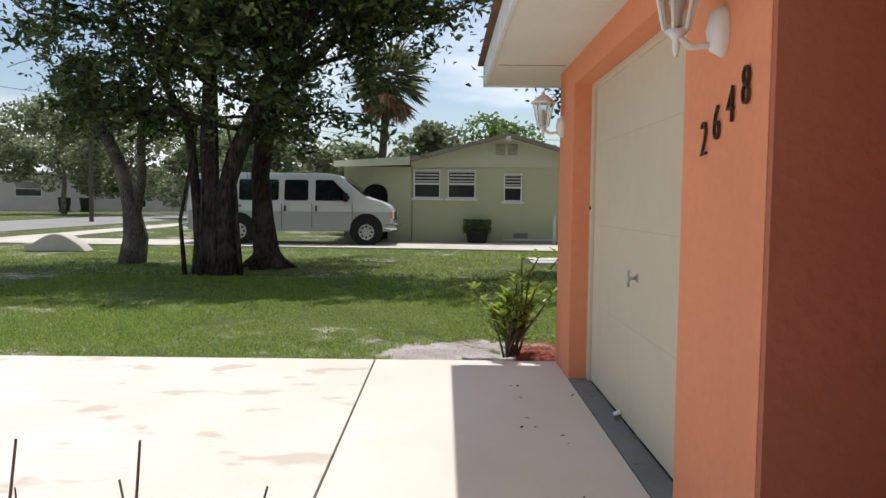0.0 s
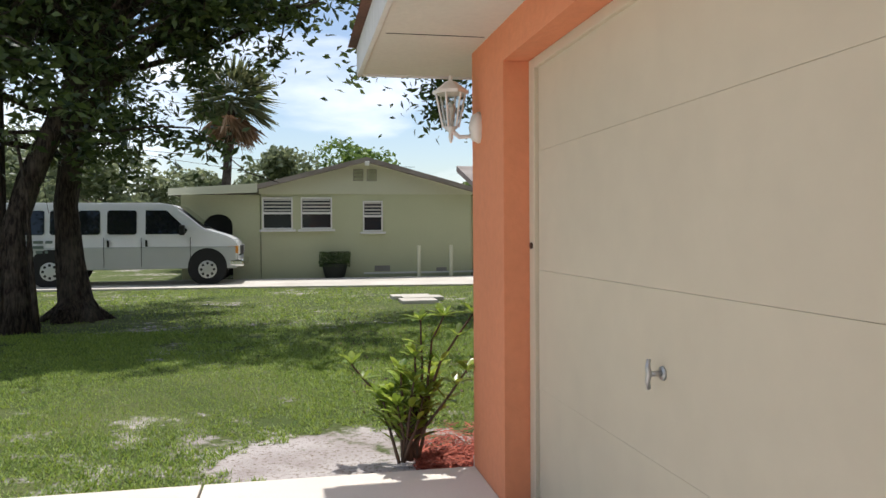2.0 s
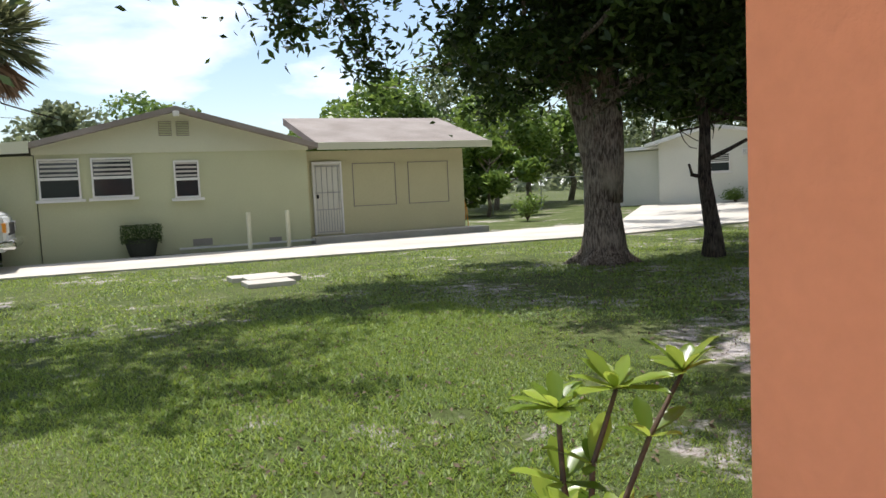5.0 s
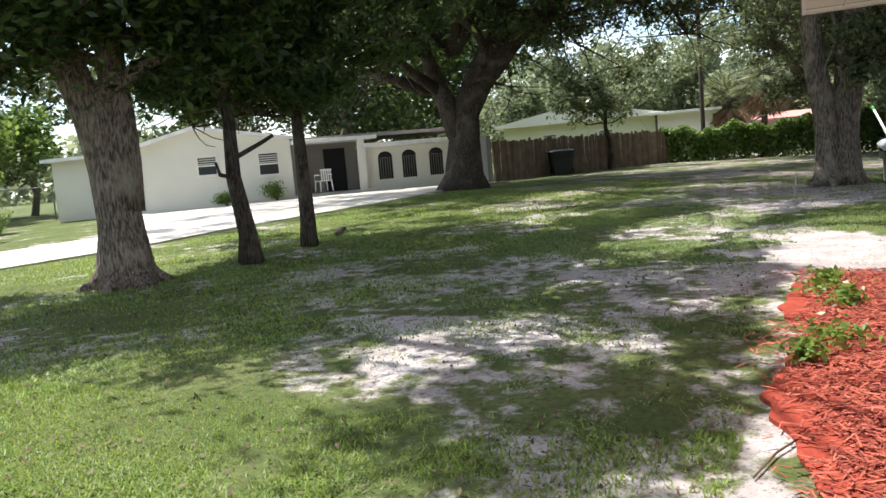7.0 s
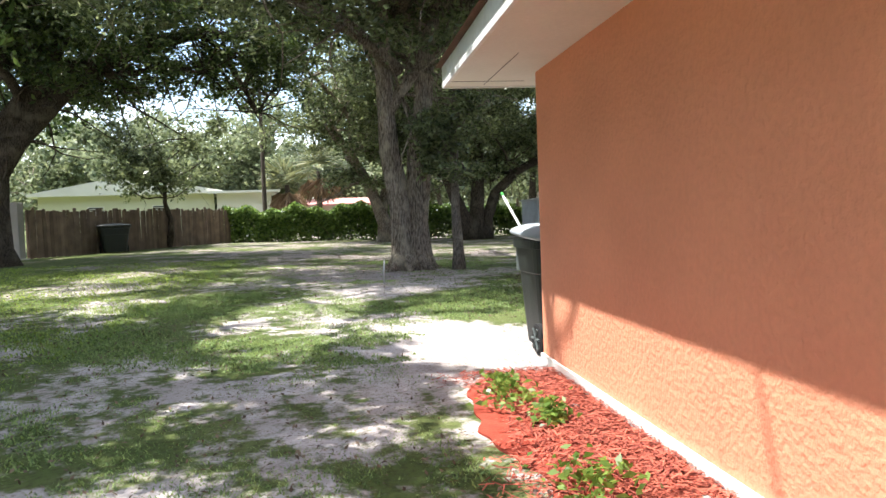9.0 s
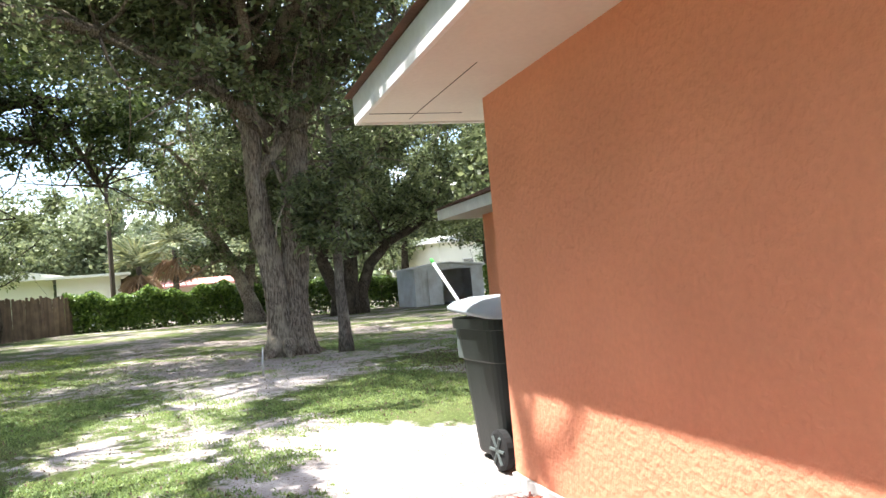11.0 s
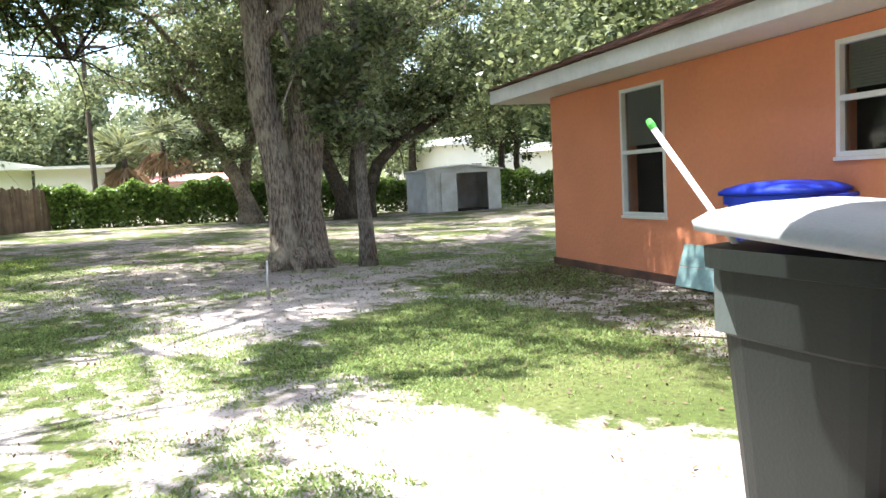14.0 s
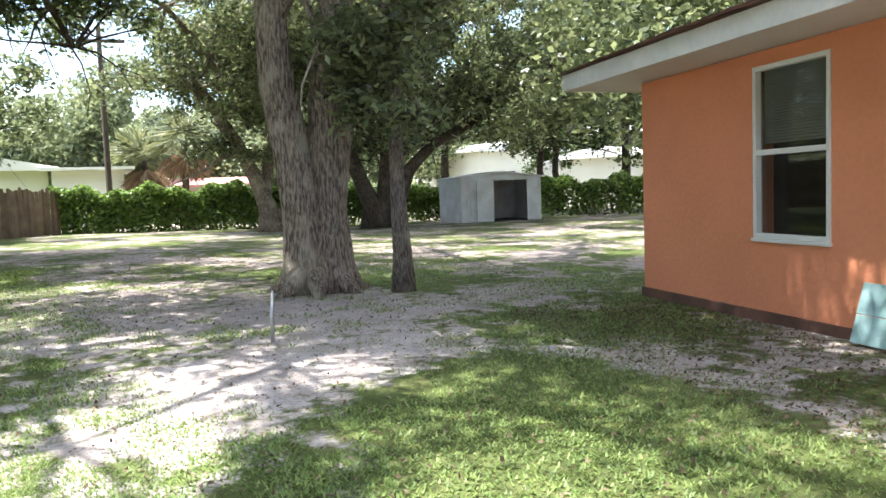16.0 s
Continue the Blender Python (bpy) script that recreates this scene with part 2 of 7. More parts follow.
M = {
    "stucco_orange": material("stucco_orange", (0.80, 0.31, 0.165), 0.85, vary=0.10, scale=1.2, grain=22, bump=0.32, bump_size=0.02, spec=0.2),
    # the orange stucco again, with the recess's shade put into a darker colour
    "stucco_shaded": material("stucco_shaded", (0.46, 0.16, 0.095), 0.85, vary=0.10, scale=1.2, grain=22, bump=0.32, bump_size=0.02, spec=0.2),
    "stucco_rough": material("stucco_rough", (0.80, 0.335, 0.20), 0.85, vary=0.12, scale=1.2, grain=30, bump=0.34, bump_size=0.03, spec=0.2),
    "door_cream": material("door_cream", (0.66, 0.58, 0.44), 0.55, vary=0.06, scale=1.5, grain=9, bump=0.08, bump_size=0.01),
    "white_paint": material("white_paint", (0.80, 0.79, 0.75), 0.6, vary=0.08, scale=2.0, grain=25, bump=0.1),
    "fascia_white": material("fascia_white", (0.78, 0.78, 0.76), 0.6, vary=0.16, scale=3.0, grain=18, bump=0.15),
    "soffit": material("soffit", (0.74, 0.71, 0.64), 0.7, vary=0.10, scale=1.6, grain=30, bump=0.2),
    "concrete": material("concrete", (0.70, 0.64, 0.575), 0.85, vary=0.08, scale=0.9, grain=80, bump=0.2, colour2=(0.64, 0.565, 0.48), blotch=0.42),
    "concrete_far": material("concrete_far", (0.62, 0.58, 0.51), 0.88, vary=0.14, scale=0.8, grain=20, bump=0.25, colour2=(0.47, 0.43, 0.37)),
    "grey_paint": material("grey_paint", (0.20, 0.21, 0.22), 0.6, vary=0.2, scale=5, grain=50, bump=0.2),
    "shingle": material("shingle", (0.20, 0.10, 0.07), 0.95, vary=0.45, scale=3, grain=90, bump=0.7, colour2=(0.10, 0.06, 0.048), per_object=0.5),
    "shingle_grey": material("shingle_grey", (0.33, 0.29, 0.26), 0.95, vary=0.3, scale=1.2, grain=60, bump=0.4, colour2=(0.24, 0.205, 0.18)),
    "green_wall": material("green_wall", (0.55, 0.56, 0.36), 0.85, vary=0.08, scale=0.7, grain=30, bump=0.25),
    "green_gable": material("green_gable", (0.62, 0.62, 0.46), 0.85, vary=0.06, scale=0.8, grain=30, bump=0.2),
    "tan_wall": material("tan_wall", (0.56, 0.53, 0.33), 0.85, vary=0.08, scale=0.7, grain=30, bump=0.25),
    "white_wall": material("white_wall", (0.72, 0.71, 0.62), 0.85, vary=0.08, scale=0.7, grain=25, bump=0.2),
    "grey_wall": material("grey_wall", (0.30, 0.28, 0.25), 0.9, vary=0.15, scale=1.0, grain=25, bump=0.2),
    "pink_roof": material("pink_roof", (0.55, 0.25, 0.21), 0.8, vary=0.1, scale=1, grain=10),
    "pink_wall": material("pink_wall", (0.62, 0.55, 0.50), 0.85, vary=0.08, scale=1, grain=15),
    "glass_dark": glass_material("glass_dark"),
    "glass_van": glass_material("glass_van", (0.012, 0.014, 0.016), 0.03),
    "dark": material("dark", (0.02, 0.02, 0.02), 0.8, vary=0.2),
    "blind": material("blind", (0.55, 0.53, 0.48), 0.6, vary=0.1, scale=3),
    "metal_grey": material("metal_grey", (0.5, 0.5, 0.5), 0.35, metal=0.9, vary=0.1),
    "chain": material("chain", (0.30, 0.32, 0.31), 0.5, metal=0.5, vary=0.1),
    "bronze": material("bronze", (0.10, 0.065, 0.045), 0.45, metal=0.6, vary=0.3, scale=20),
    "bin_dark": material("bin_dark", (0.016, 0.020, 0.018), 0.5, vary=0.15, scale=4, grain=80, bump=0.15),
    "bin_lid": material("bin_lid", (0.33, 0.36, 0.38), 0.45, vary=0.1, scale=4, grain=80, bump=0.1),
    "bin_paler": material("bin_paler", (0.10, 0.12, 0.115), 0.5, vary=0.1, scale=8),
    "bin_blue": material("bin_blue", (0.018, 0.05, 0.55), 0.42, vary=0.12, scale=3, grain=60, bump=0.1),
    "bin_blue_patch": material("bin_blue_patch", (0.10, 0.15, 0.62), 0.5, vary=0.1, scale=6),
    "rubber": material("rubber", (0.02, 0.02, 0.02), 0.8, vary=0.2),
    "board_teal": material("board_teal", (0.30, 0.47, 0.47), 0.7, vary=0.25, scale=5, grain=20),
    "stick_white": material("stick_white", (0.75, 0.76, 0.75), 0.45, vary=0.08),
    "stick_green": material("stick_green", (0.12, 0.55, 0.12), 0.45, vary=0.1),
    "van_white": material("van_white", (0.72, 0.73, 0.74), 0.25, vary=0.04, scale=1, grain=5, bump=0, spec=0.5),
    # van paint with the reflected surroundings put into a greyer colour
    "van_reflection": material("van_reflection", (0.42, 0.44, 0.42), 0.3, vary=0.05, scale=1, grain=5, bump=0, spec=0.5),
    "chrome": material("chrome", (0.7, 0.7, 0.7), 0.18, metal=1.0, vary=0.05, bump=0),
    "amber": material("amber", (0.75, 0.30, 0.05), 0.2, vary=0.1, bump=0),
    "headlight": material("headlight", (0.75, 0.75, 0.72), 0.12, vary=0.05, bump=0),
    "writing": material("writing", (0.12, 0.16, 0.14), 0.5, vary=0.1, bump=0),
    "wood_fence": material("wood_fence", (0.19, 0.135, 0.095), 0.9, vary=0.35, scale=3, grain=40, bump=0.4, per_object=0.5, colour2=(0.12, 0.085, 0.065)),
    "pole_wood": material("pole_wood", (0.11, 0.085, 0.065), 0.9, vary=0.3, scale=3, grain=40, bump=0.3),
    "shed_metal": material("shed_metal", (0.60, 0.62, 0.63), 0.5, vary=0.15, scale=1.5, grain=15, bump=0.1, colour2=(0.42, 0.40, 0.38)),
    "asphalt": material("asphalt", (0.30, 0.29, 0.27), 0.9, vary=0.2, scale=0.6, grain=40, bump=0.3),
    "mulch": material("mulch", (0.33, 0.055, 0.03), 0.9, vary=0.35, scale=8, grain=60, bump=0.6, colour2=(0.24, 0.035, 0.018)),
    "sand": material("sand", (0.52, 0.45, 0.37), 0.95, vary=0.25, scale=4, grain=50, bump=0.5, colour2=(0.40, 0.32, 0.25)),
    "plastic_white": material("plastic_white", (0.75, 0.75, 0.73), 0.4, vary=0.06),
    "planter": material("planter", (0.035, 0.04, 0.03), 0.7, vary=0.2),
    "lawn_soil": ground_material(),
    "bark_oak": bark_material("bark_oak", (0.085, 0.066, 0.05), (0.32, 0.265, 0.21)),
    "bark_dark": bark_material("bark_dark", (0.03, 0.024, 0.02), (0.12, 0.095, 0.075)),
    "bark_ficus": bark_material("bark_ficus", (0.028, 0.022, 0.018), (0.10, 0.078, 0.06), 7),
    "bark_grey": bark_material("bark_grey", (0.09, 0.075, 0.06), (0.26, 0.22, 0.185), 14),
    "leaf_oak": leaf_material("leaf_oak", (0.04, 0.058, 0.025), (0.225, 0.27, 0.125), 0.32, 0.42),
    "leaf_dark": leaf_material("leaf_dark", (0.016, 0.036, 0.009), (0.075, 0.125, 0.026)),
    "leaf_ficus": leaf_material("leaf_ficus", (0.022, 0.045, 0.016), (0.13, 0.18, 0.055), 0.3),
    "leaf_bright": leaf_material("leaf_bright", (0.06, 0.12, 0.02), (0.20, 0.30, 0.06), 0.4, 0.4),
    # distance haze is put into this paler leaf colour
    "leaf_hazed": leaf_material("leaf_hazed", (0.08, 0.11, 0.055), (0.28, 0.32, 0.17)),
    "leaf_hedge": leaf_material("leaf_hedge", (0.04, 0.085, 0.018), (0.18, 0.28, 0.06)),
    "leaf_palm": leaf_material("leaf_palm", (0.05, 0.07, 0.03), (0.17, 0.18, 0.08)),
    "leaf_dead": leaf_material("leaf_dead", (0.16, 0.10, 0.05), (0.34, 0.24, 0.14)),
    "leaf_shrub": leaf_material("leaf_shrub", (0.09, 0.16, 0.02), (0.33, 0.44, 0.07), 0.3, 0.4),
    "leaf_litter": leaf_material("leaf_litter", (0.07, 0.045, 0.028), (0.21, 0.155, 0.10), 0.8, 0.1),
    "grass_blade": leaf_material("grass_blade", (0.085, 0.16, 0.022), (0.28, 0.37, 0.065), 0.5, 0.4),
    "grass_dry": leaf_material("grass_dry", (0.09, 0.15, 0.042), (0.25, 0.335, 0.105), 0.5, 0.35),
    "mulch_chip": leaf_material("mulch_chip", (0.14, 0.026, 0.018), (0.50, 0.13, 0.08), 0.85, 0.0),
    "car_blue": material("car_blue", (0.03, 0.05, 0.09), 0.25, vary=0.05, bump=0, spec=0.5),
    "twig": material("twig", (0.13, 0.085, 0.06), 0.9, vary=0.2),
}


def clear_material(name, tint, mix_):
    """Thin clear glass: mostly see-through with a mirror sheen."""
    m = bpy.data.materials.new(name)
    m.use_nodes = True
    n, l = m.node_tree.nodes, m.node_tree.links
    tr, gl, mx = n.new("ShaderNodeBsdfTransparent"), n.new("ShaderNodeBsdfGlossy"), n.new("ShaderNodeMixShader")
    tr.inputs["Color"].default_value = (*tint, 1)
    gl.inputs["Roughness"].default_value = 0.03
    mx.inputs["Fac"].default_value = mix_
    l.new(tr.outputs["BSDF"], mx.inputs[1]), l.new(gl.outputs["BSDF"], mx.inputs[2])
    l.new(mx.outputs["Shader"], n["Material Output"].inputs["Surface"])
    return m


def stained_driveway():
    """Pale concrete with flat damp blotches on its open part."""
    m = material("driveway_slab", (0.70, 0.64, 0.575), 0.85, vary=0.08, scale=0.9, grain=80, bump=0.2, colour2=(0.64, 0.565, 0.48), blotch=0.42)
    n, l = m.node_tree.nodes, m.node_tree.links
    b = n["Principled BSDF"]
    old = b.inputs["Base Color"].links[0].from_socket
    geo, mp, tex, ramp, mix = (n.new(k) for k in ("ShaderNodeNewGeometry", "ShaderNodeMapping", "ShaderNodeTexNoise", "ShaderNodeValToRGB", "ShaderNodeMix"))
    mp.inputs["Scale"].default_value, mp.inputs["Location"].default_value = (1.0, 1.5, 1.0), (3.1, 0.4, 0)
    tex.inputs["Scale"].default_value, tex.inputs["Detail"].default_value = 2.1, 3
    ramp.color_ramp.elements[0].position, ramp.color_ramp.elements[1].position = 0.59, 0.65
    ramp.color_ramp.elements[1].color = (0.55, 0.55, 0.55, 1)
    mix.data_type = "RGBA"
    mix.inputs["B"].default_value = (0.43, 0.355, 0.28, 1)
    l.new(geo.outputs["Position"], mp.inputs["Vector"]), l.new(mp.outputs["Vector"], tex.inputs["Vector"])
    l.new(tex.outputs["Fac"], ramp.inputs["Fac"]), l.new(ramp.outputs["Color"], mix.inputs["Factor"])
    l.new(old, mix.inputs["A"]), l.new(mix.outputs["Result"], b.inputs["Base Color"])
    return m


M["driveway_slab"] = stained_driveway()
M["pane_clear"] = clear_material("pane_clear", (0.75, 0.77, 0.76), 0.07)
M["pane_lantern"] = clear_material("pane_lantern", (0.85, 0.86, 0.85), 0.12)


# ---- building blocks ----
def part(name, bm, mat, parent=None, label="", smooth=False):
    """Links a bmesh as one mesh object, under a thing or a part where one is given."""
    me = bpy.data.meshes.new(name)
    bm.to_mesh(me)
    bm.free()
    me.materials.append(M[mat])
    if smooth:
        me.polygons.foreach_set("use_smooth", [True] * len(me.polygons))
    ob = new(name, me)
    if parent:
        ob.parent = parent
    if label:
        ob["label"] = label
    return ob


def rise(x, y):
    """The land climbs gently towards the far garden and the white house."""
    return 0.20 * np.clip((x - 13) / 11, 0, 1) * np.clip((y + 3) / 10, 0, 1)


def thing(name, x, y, z, label, category, turn=0.0, group="", kind=""):
    """An Empty at a thing's base."""
    ob = new(name)
    ob.matrix_world = pose(x, y, z + float(rise(x, y)), 0, 0, turn)
    return tagged(ob, label, category, group, kind)


def box(bm, x0, x1, y0, y1, z0, z1, bevel=0.0, m=None):
    """Adds a box between the given bounds to bm."""
    r = bmesh.ops.create_cube(bm, size=1.0)
    vs = r["verts"]
    for v in vs:
        v.co = Vector(((x0 + x1) / 2 + v.co.x * (x1 - x0), (y0 + y1) / 2 + v.co.y * (y1 - y0), (z0 + z1) / 2 + v.co.z * (z1 - z0)))
    if bevel:
        es = list({e for v in vs for e in v.link_edges})
        out = bmesh.ops.bevel(bm, geom=es, offset=bevel, segments=2, affect="EDGES", profile=0.5)
        vs = list({v for f in out["faces"] for v in f.verts} | {v for v in vs if v.is_valid})
    if m is not None:
        for v in vs:
            v.co = m @ v.co
    return bm


def boxes(*bounds, bevel=0.0):
    bm = bmesh.new()
    for b in bounds:
        box(bm, *b, bevel=bevel)
    return bm


def tube(bm, points, radii, sides=10, wobble=0.0):
    """Adds a tapered tube through points, closed at its ends."""
    rings = []
    for i, p in enumerate(points):
        p = Vector(p)
        d = (Vector(points[min(i + 1, len(points) - 1)]) - Vector(points[max(i - 1, 0)])).normalized()
        a = d.cross(Vector((0.3, 0.9, 0.1)) if abs(d.z) > 0.7 else Vector((0, 0, 1))).normalized()
        b = d.cross(a)
        ring = []
        for k in range(sides):
            w = 2 * math.pi * k / sides
            r = radii[i]
            if wobble:
                r *= 1 + wobble * noise.noise(Vector((math.cos(w) * 1.7, math.sin(w) * 1.7, p.z * 0.9)) + p * 0.13) * 1.6
            ring.append(bm.verts.new(p + a * math.cos(w) * r + b * math.sin(w) * r))
        rings.append(ring)
    for r0, r1 in zip(rings, rings[1:]):
        for k in range(sides):
            bm.faces.new((r0[k], r0[(k + 1) % sides], r1[(k + 1) % sides], r1[k]))
    bm.faces.new(rings[0][::-1])
    bm.faces.new(rings[-1])
    return bm


def prism(bm, outline, axis, a0, a1):
    """Adds a solid: outline in the two other axes, drawn out along axis from a0 to a1."""
    def put(u, v, a):
        return {"x": (a, u, v), "y": (u, a, v), "z": (u, v, a)}[axis]
    lo = [bm.verts.new(put(u, v, a0)) for u, v in outline]
    hi = [bm.verts.new(put(u, v, a1)) for u, v in outline]
    n = len(outline)
    for k in range(n):
        bm.faces.new((lo[k], lo[(k + 1) % n], hi[(k + 1) % n], hi[k]))
    bm.faces.new(lo[::-1])
    bm.faces.new(hi)
    bmesh.ops.recalc_face_normals(bm, faces=bm.faces[:])
    return bm


def wall_with_holes(u0, u1, z0, z1, holes, across, a0, a1):
    """A wall along x or y (across names the other axis, which it spans from a0 to a1), cut by openings (u0, u1, z0, z1)."""
    us = sorted({u0, u1, *[h[0] for h in holes], *[h[1] for h in holes]})
    zs = sorted({z0, z1, *[h[2] for h in holes], *[h[3] for h in holes]})
    bm, grid = bmesh.new(), {}
    inside = lambda u, z: any(h[0] < u < h[1] and h[2] < z < h[3] for h in holes)
    def vert(u, z, a):
        key = (u, z, a)
        if key not in grid:
            grid[key] = bm.verts.new((u, a, z) if across == "y" else (a, u, z))
        return grid[key]
    solid = {(i, j): not inside((us[i] + us[i + 1]) / 2, (zs[j] + zs[j + 1]) / 2) for i in range(len(us) - 1) for j in range(len(zs) - 1)}
    for (i, j), full in solid.items():
        if not full:
            continue
        q = ((us[i], zs[j]), (us[i + 1], zs[j]), (us[i + 1], zs[j + 1]), (us[i], zs[j + 1]))
        for a in (a0, a1):
            bm.faces.new([vert(u, z, a) for u, z in q])
        for (p, r), step in zip(((q[0], q[1]), (q[1], q[2]), (q[2], q[3]), (q[3], q[0])), ((0, -1), (1, 0), (0, 1), (-1, 0))):
            if not solid.get((i + step[0], j + step[1]), False):
                bm.faces.new((vert(*p, a0), vert(*r, a0), vert(*r, a1), vert(*p, a1)))
    bmesh.ops.recalc_face_normals(bm, faces=bm.faces[:])
    return bm


def flat_mesh(name, verts, faces, mat, parent=None, smooth=False):
    """A mesh from arrays: verts (n, 3), faces (m, 3 or 4)."""
    me = bpy.data.meshes.new(name)
    k = faces.shape[1]
    me.vertices.add(len(verts))
    me.vertices.foreach_set("co", np.ascontiguousarray(verts, dtype=np.float32).ravel())
    me.loops.add(faces.size)
    me.loops.foreach_set("vertex_index", np.ascontiguousarray(faces, dtype=np.int32).ravel())
    me.polygons.add(len(faces))
    me.polygons.foreach_set("loop_start", np.arange(0, faces.size, k, dtype=np.int32))
    me.polygons.foreach_set("loop_total", np.full(len(faces), k, dtype=np.int32))
    if smooth:
        me.polygons.foreach_set("use_smooth", np.ones(len(faces), dtype=bool))
    me.update(calc_edges=True)
    me.materials.append(M[mat])
    ob = new(name, me)
    if parent:
        ob.parent = parent
    return ob


def leaf_cloud(rng, centres, size, droop=0.25, slim=0.42, up=0.4):
    """Pointed leaves (four corners each) at the given centres, turned at random, mostly facing up."""
    n = len(centres)
    d = rng.normal(size=(n, 3))
    d[:, 2] = d[:, 2] * 0.6 - droop
    d /= np.linalg.norm(d, axis=1)[:, None]
    nrm = rng.normal(size=(n, 3))
    nrm[:, 2] += up
    side = np.cross(d, nrm)
    side /= np.linalg.norm(side, axis=1)[:, None] + 1e-9
    s = size * rng.uniform(0.65, 1.3, (n, 1))
    fold = np.cross(side, d) * s * 0.10
    v = np.stack([centres - d * s * 0.5, centres + side * s * slim * 0.5 + fold, centres + d * s * 0.5, centres - side * s * slim * 0.5 + fold], 1)
    return v.reshape(-1, 3), np.arange(4 * n).reshape(n, 4)


def limb(rng, start, way, length, steps, bend=0.25, lift=0.05):
    """Points of a wandering branch."""
    p, d = np.array(start, float), np.array(way, float)
    d /= np.linalg.norm(d)
    pts = [p.copy()]
    for _ in range(steps):
        d = d + rng.normal(size=3) * bend + np.array((0, 0, lift))
        d /= np.linalg.norm(d)
        p = p + d * length / steps
        pts.append(p.copy())
    return pts


# ground ellipses (centre, radii) kept sunlit by cutting holes in the crowns
SUN_PATCHES = ((-2.2, 1.2, 3.1, 2.4), (3.6, 0.2, 4.2, 0.75), (9.4, 2.3, 1.9, 0.75), (8.1, -0.1, 1.6, 1.1), (11.0, 1.9, 1.3, 0.7))


def sunny(rng, at):
    """Leaves whose shadow would land on SUN_PATCHES; they are left out to let the sun through."""
    gx, gy = at[:, 0] - at[:, 2] * SUN_DIR.x / SUN_DIR.z, at[:, 1] - at[:, 2] * SUN_DIR.y / SUN_DIR.z
    out = np.zeros(len(at), bool)
    for cx, cy, rx, ry in SUN_PATCHES:
        r = ((gx - cx) / rx) ** 2 + ((gy - cy) / ry) ** 2 + 0.35 * np.sin(gx * 4.1 + cy) * np.cos(gy * 5.3 + cx) + 0.2 * np.sin(gx * 9.7 - gy * 7.9)
        out |= r + rng.normal(0, 0.06, len(at)) < 1
    return out


def tree(x, y, stems, limbs, leaf_count, leaf_size, leaf_mat, bark_mat, label, seed, spread=0.55, limb_length=2.2, crown_low=2.0,
         clump=0.55, extra=(), category="tree", twigs=5, roots=(), lift=0.06, slim=0.42, droop=0.25, name="tree"):
    """A tree: stems are (points, radii) in metres from its base; limbs grow from each stem's upper part, and leaves in clumps along them."""
    rng = np.random.default_rng(seed)
    top = thing(name, x, y, GROUND, label, category)
    bm = bmesh.new()
    tips = []
    for pts, radii in (*stems, *extra):
        tube(bm, pts, radii, 14 if radii[0] > 0.1 else 8, 0.22)
    for pts, radii in roots:
        tube(bm, pts, radii, 6, 0.2)
    for pts, radii in stems:
        n0 = len(pts)
        for k in range(limbs):
            f = rng.uniform(0.45, 1.0) * (n0 - 1)
            i = min(int(f), n0 - 2)
            base = np.array(pts[i]) + (np.array(pts[i + 1]) - np.array(pts[i])) * (f - i)
            if base[2] < crown_low * 0.75:
                continue
            a = rng.uniform(0, 2 * math.pi)
            way = np.array((math.cos(a), math.sin(a), rng.uniform(-0.05, 0.7)))
            r = np.interp(f, range(n0), radii) * rng.uniform(0.35, 0.6)
            length = limb_length * rng.uniform(0.6, 1.25)
            line = limb(rng, base, way, length, 6, 0.22, lift)
            tube(bm, line, np.linspace(r, 0.012, 7), 6)
            for _ in range(twigs):
                j = rng.integers(2, 7)
                tl = limb(rng, line[j], rng.normal(size=3) + np.array((0, 0, 0.15)), length * 0.38, 3, 0.3, lift * 0.5)
                tube(bm, tl, np.linspace(max(0.008, r * 0.25), 0.005, 4), 4)
                tips.extend(tl[1:])
            tips.extend(line[3:])
    for pts, radii in extra:
        for p in pts[1:] if radii[0] > 0.05 else ():
            for _ in range(11):
                tl = limb(rng, p, rng.normal(size=3) + np.array((0, 0, 0.3)), limb_length * 0.5, 4, 0.3, 0.03)
                tube(bm, tl, np.linspace(0.035, 0.006, 5), 5)
                tips.extend(tl[2:])
    part("trunk", bm, bark_mat, top, smooth=True)
    tips = np.array(tips)
    tips = tips[tips[:, 2] > crown_low * 0.8]
    tips = tips[rng.random(len(tips)) < 0.62]
    pick = tips[rng.integers(0, len(tips), leaf_count)]
    dens = rng.choice([0.25, 0.45, 0.8], leaf_count)[:, None]
    at = pick + rng.normal(size=(leaf_count, 3)) * clump * np.array((1, 1, 0.7)) * spread * dens
    at = at[at[:, 2] > crown_low * 0.72]
    at = at[~sunny(rng, at + np.array((x, y, 0)))]
    v, f = leaf_cloud(rng, at, leaf_size, droop, slim)
    flat_mesh("crown", v, f, leaf_mat, top)
    return top


GROUND = -0.03

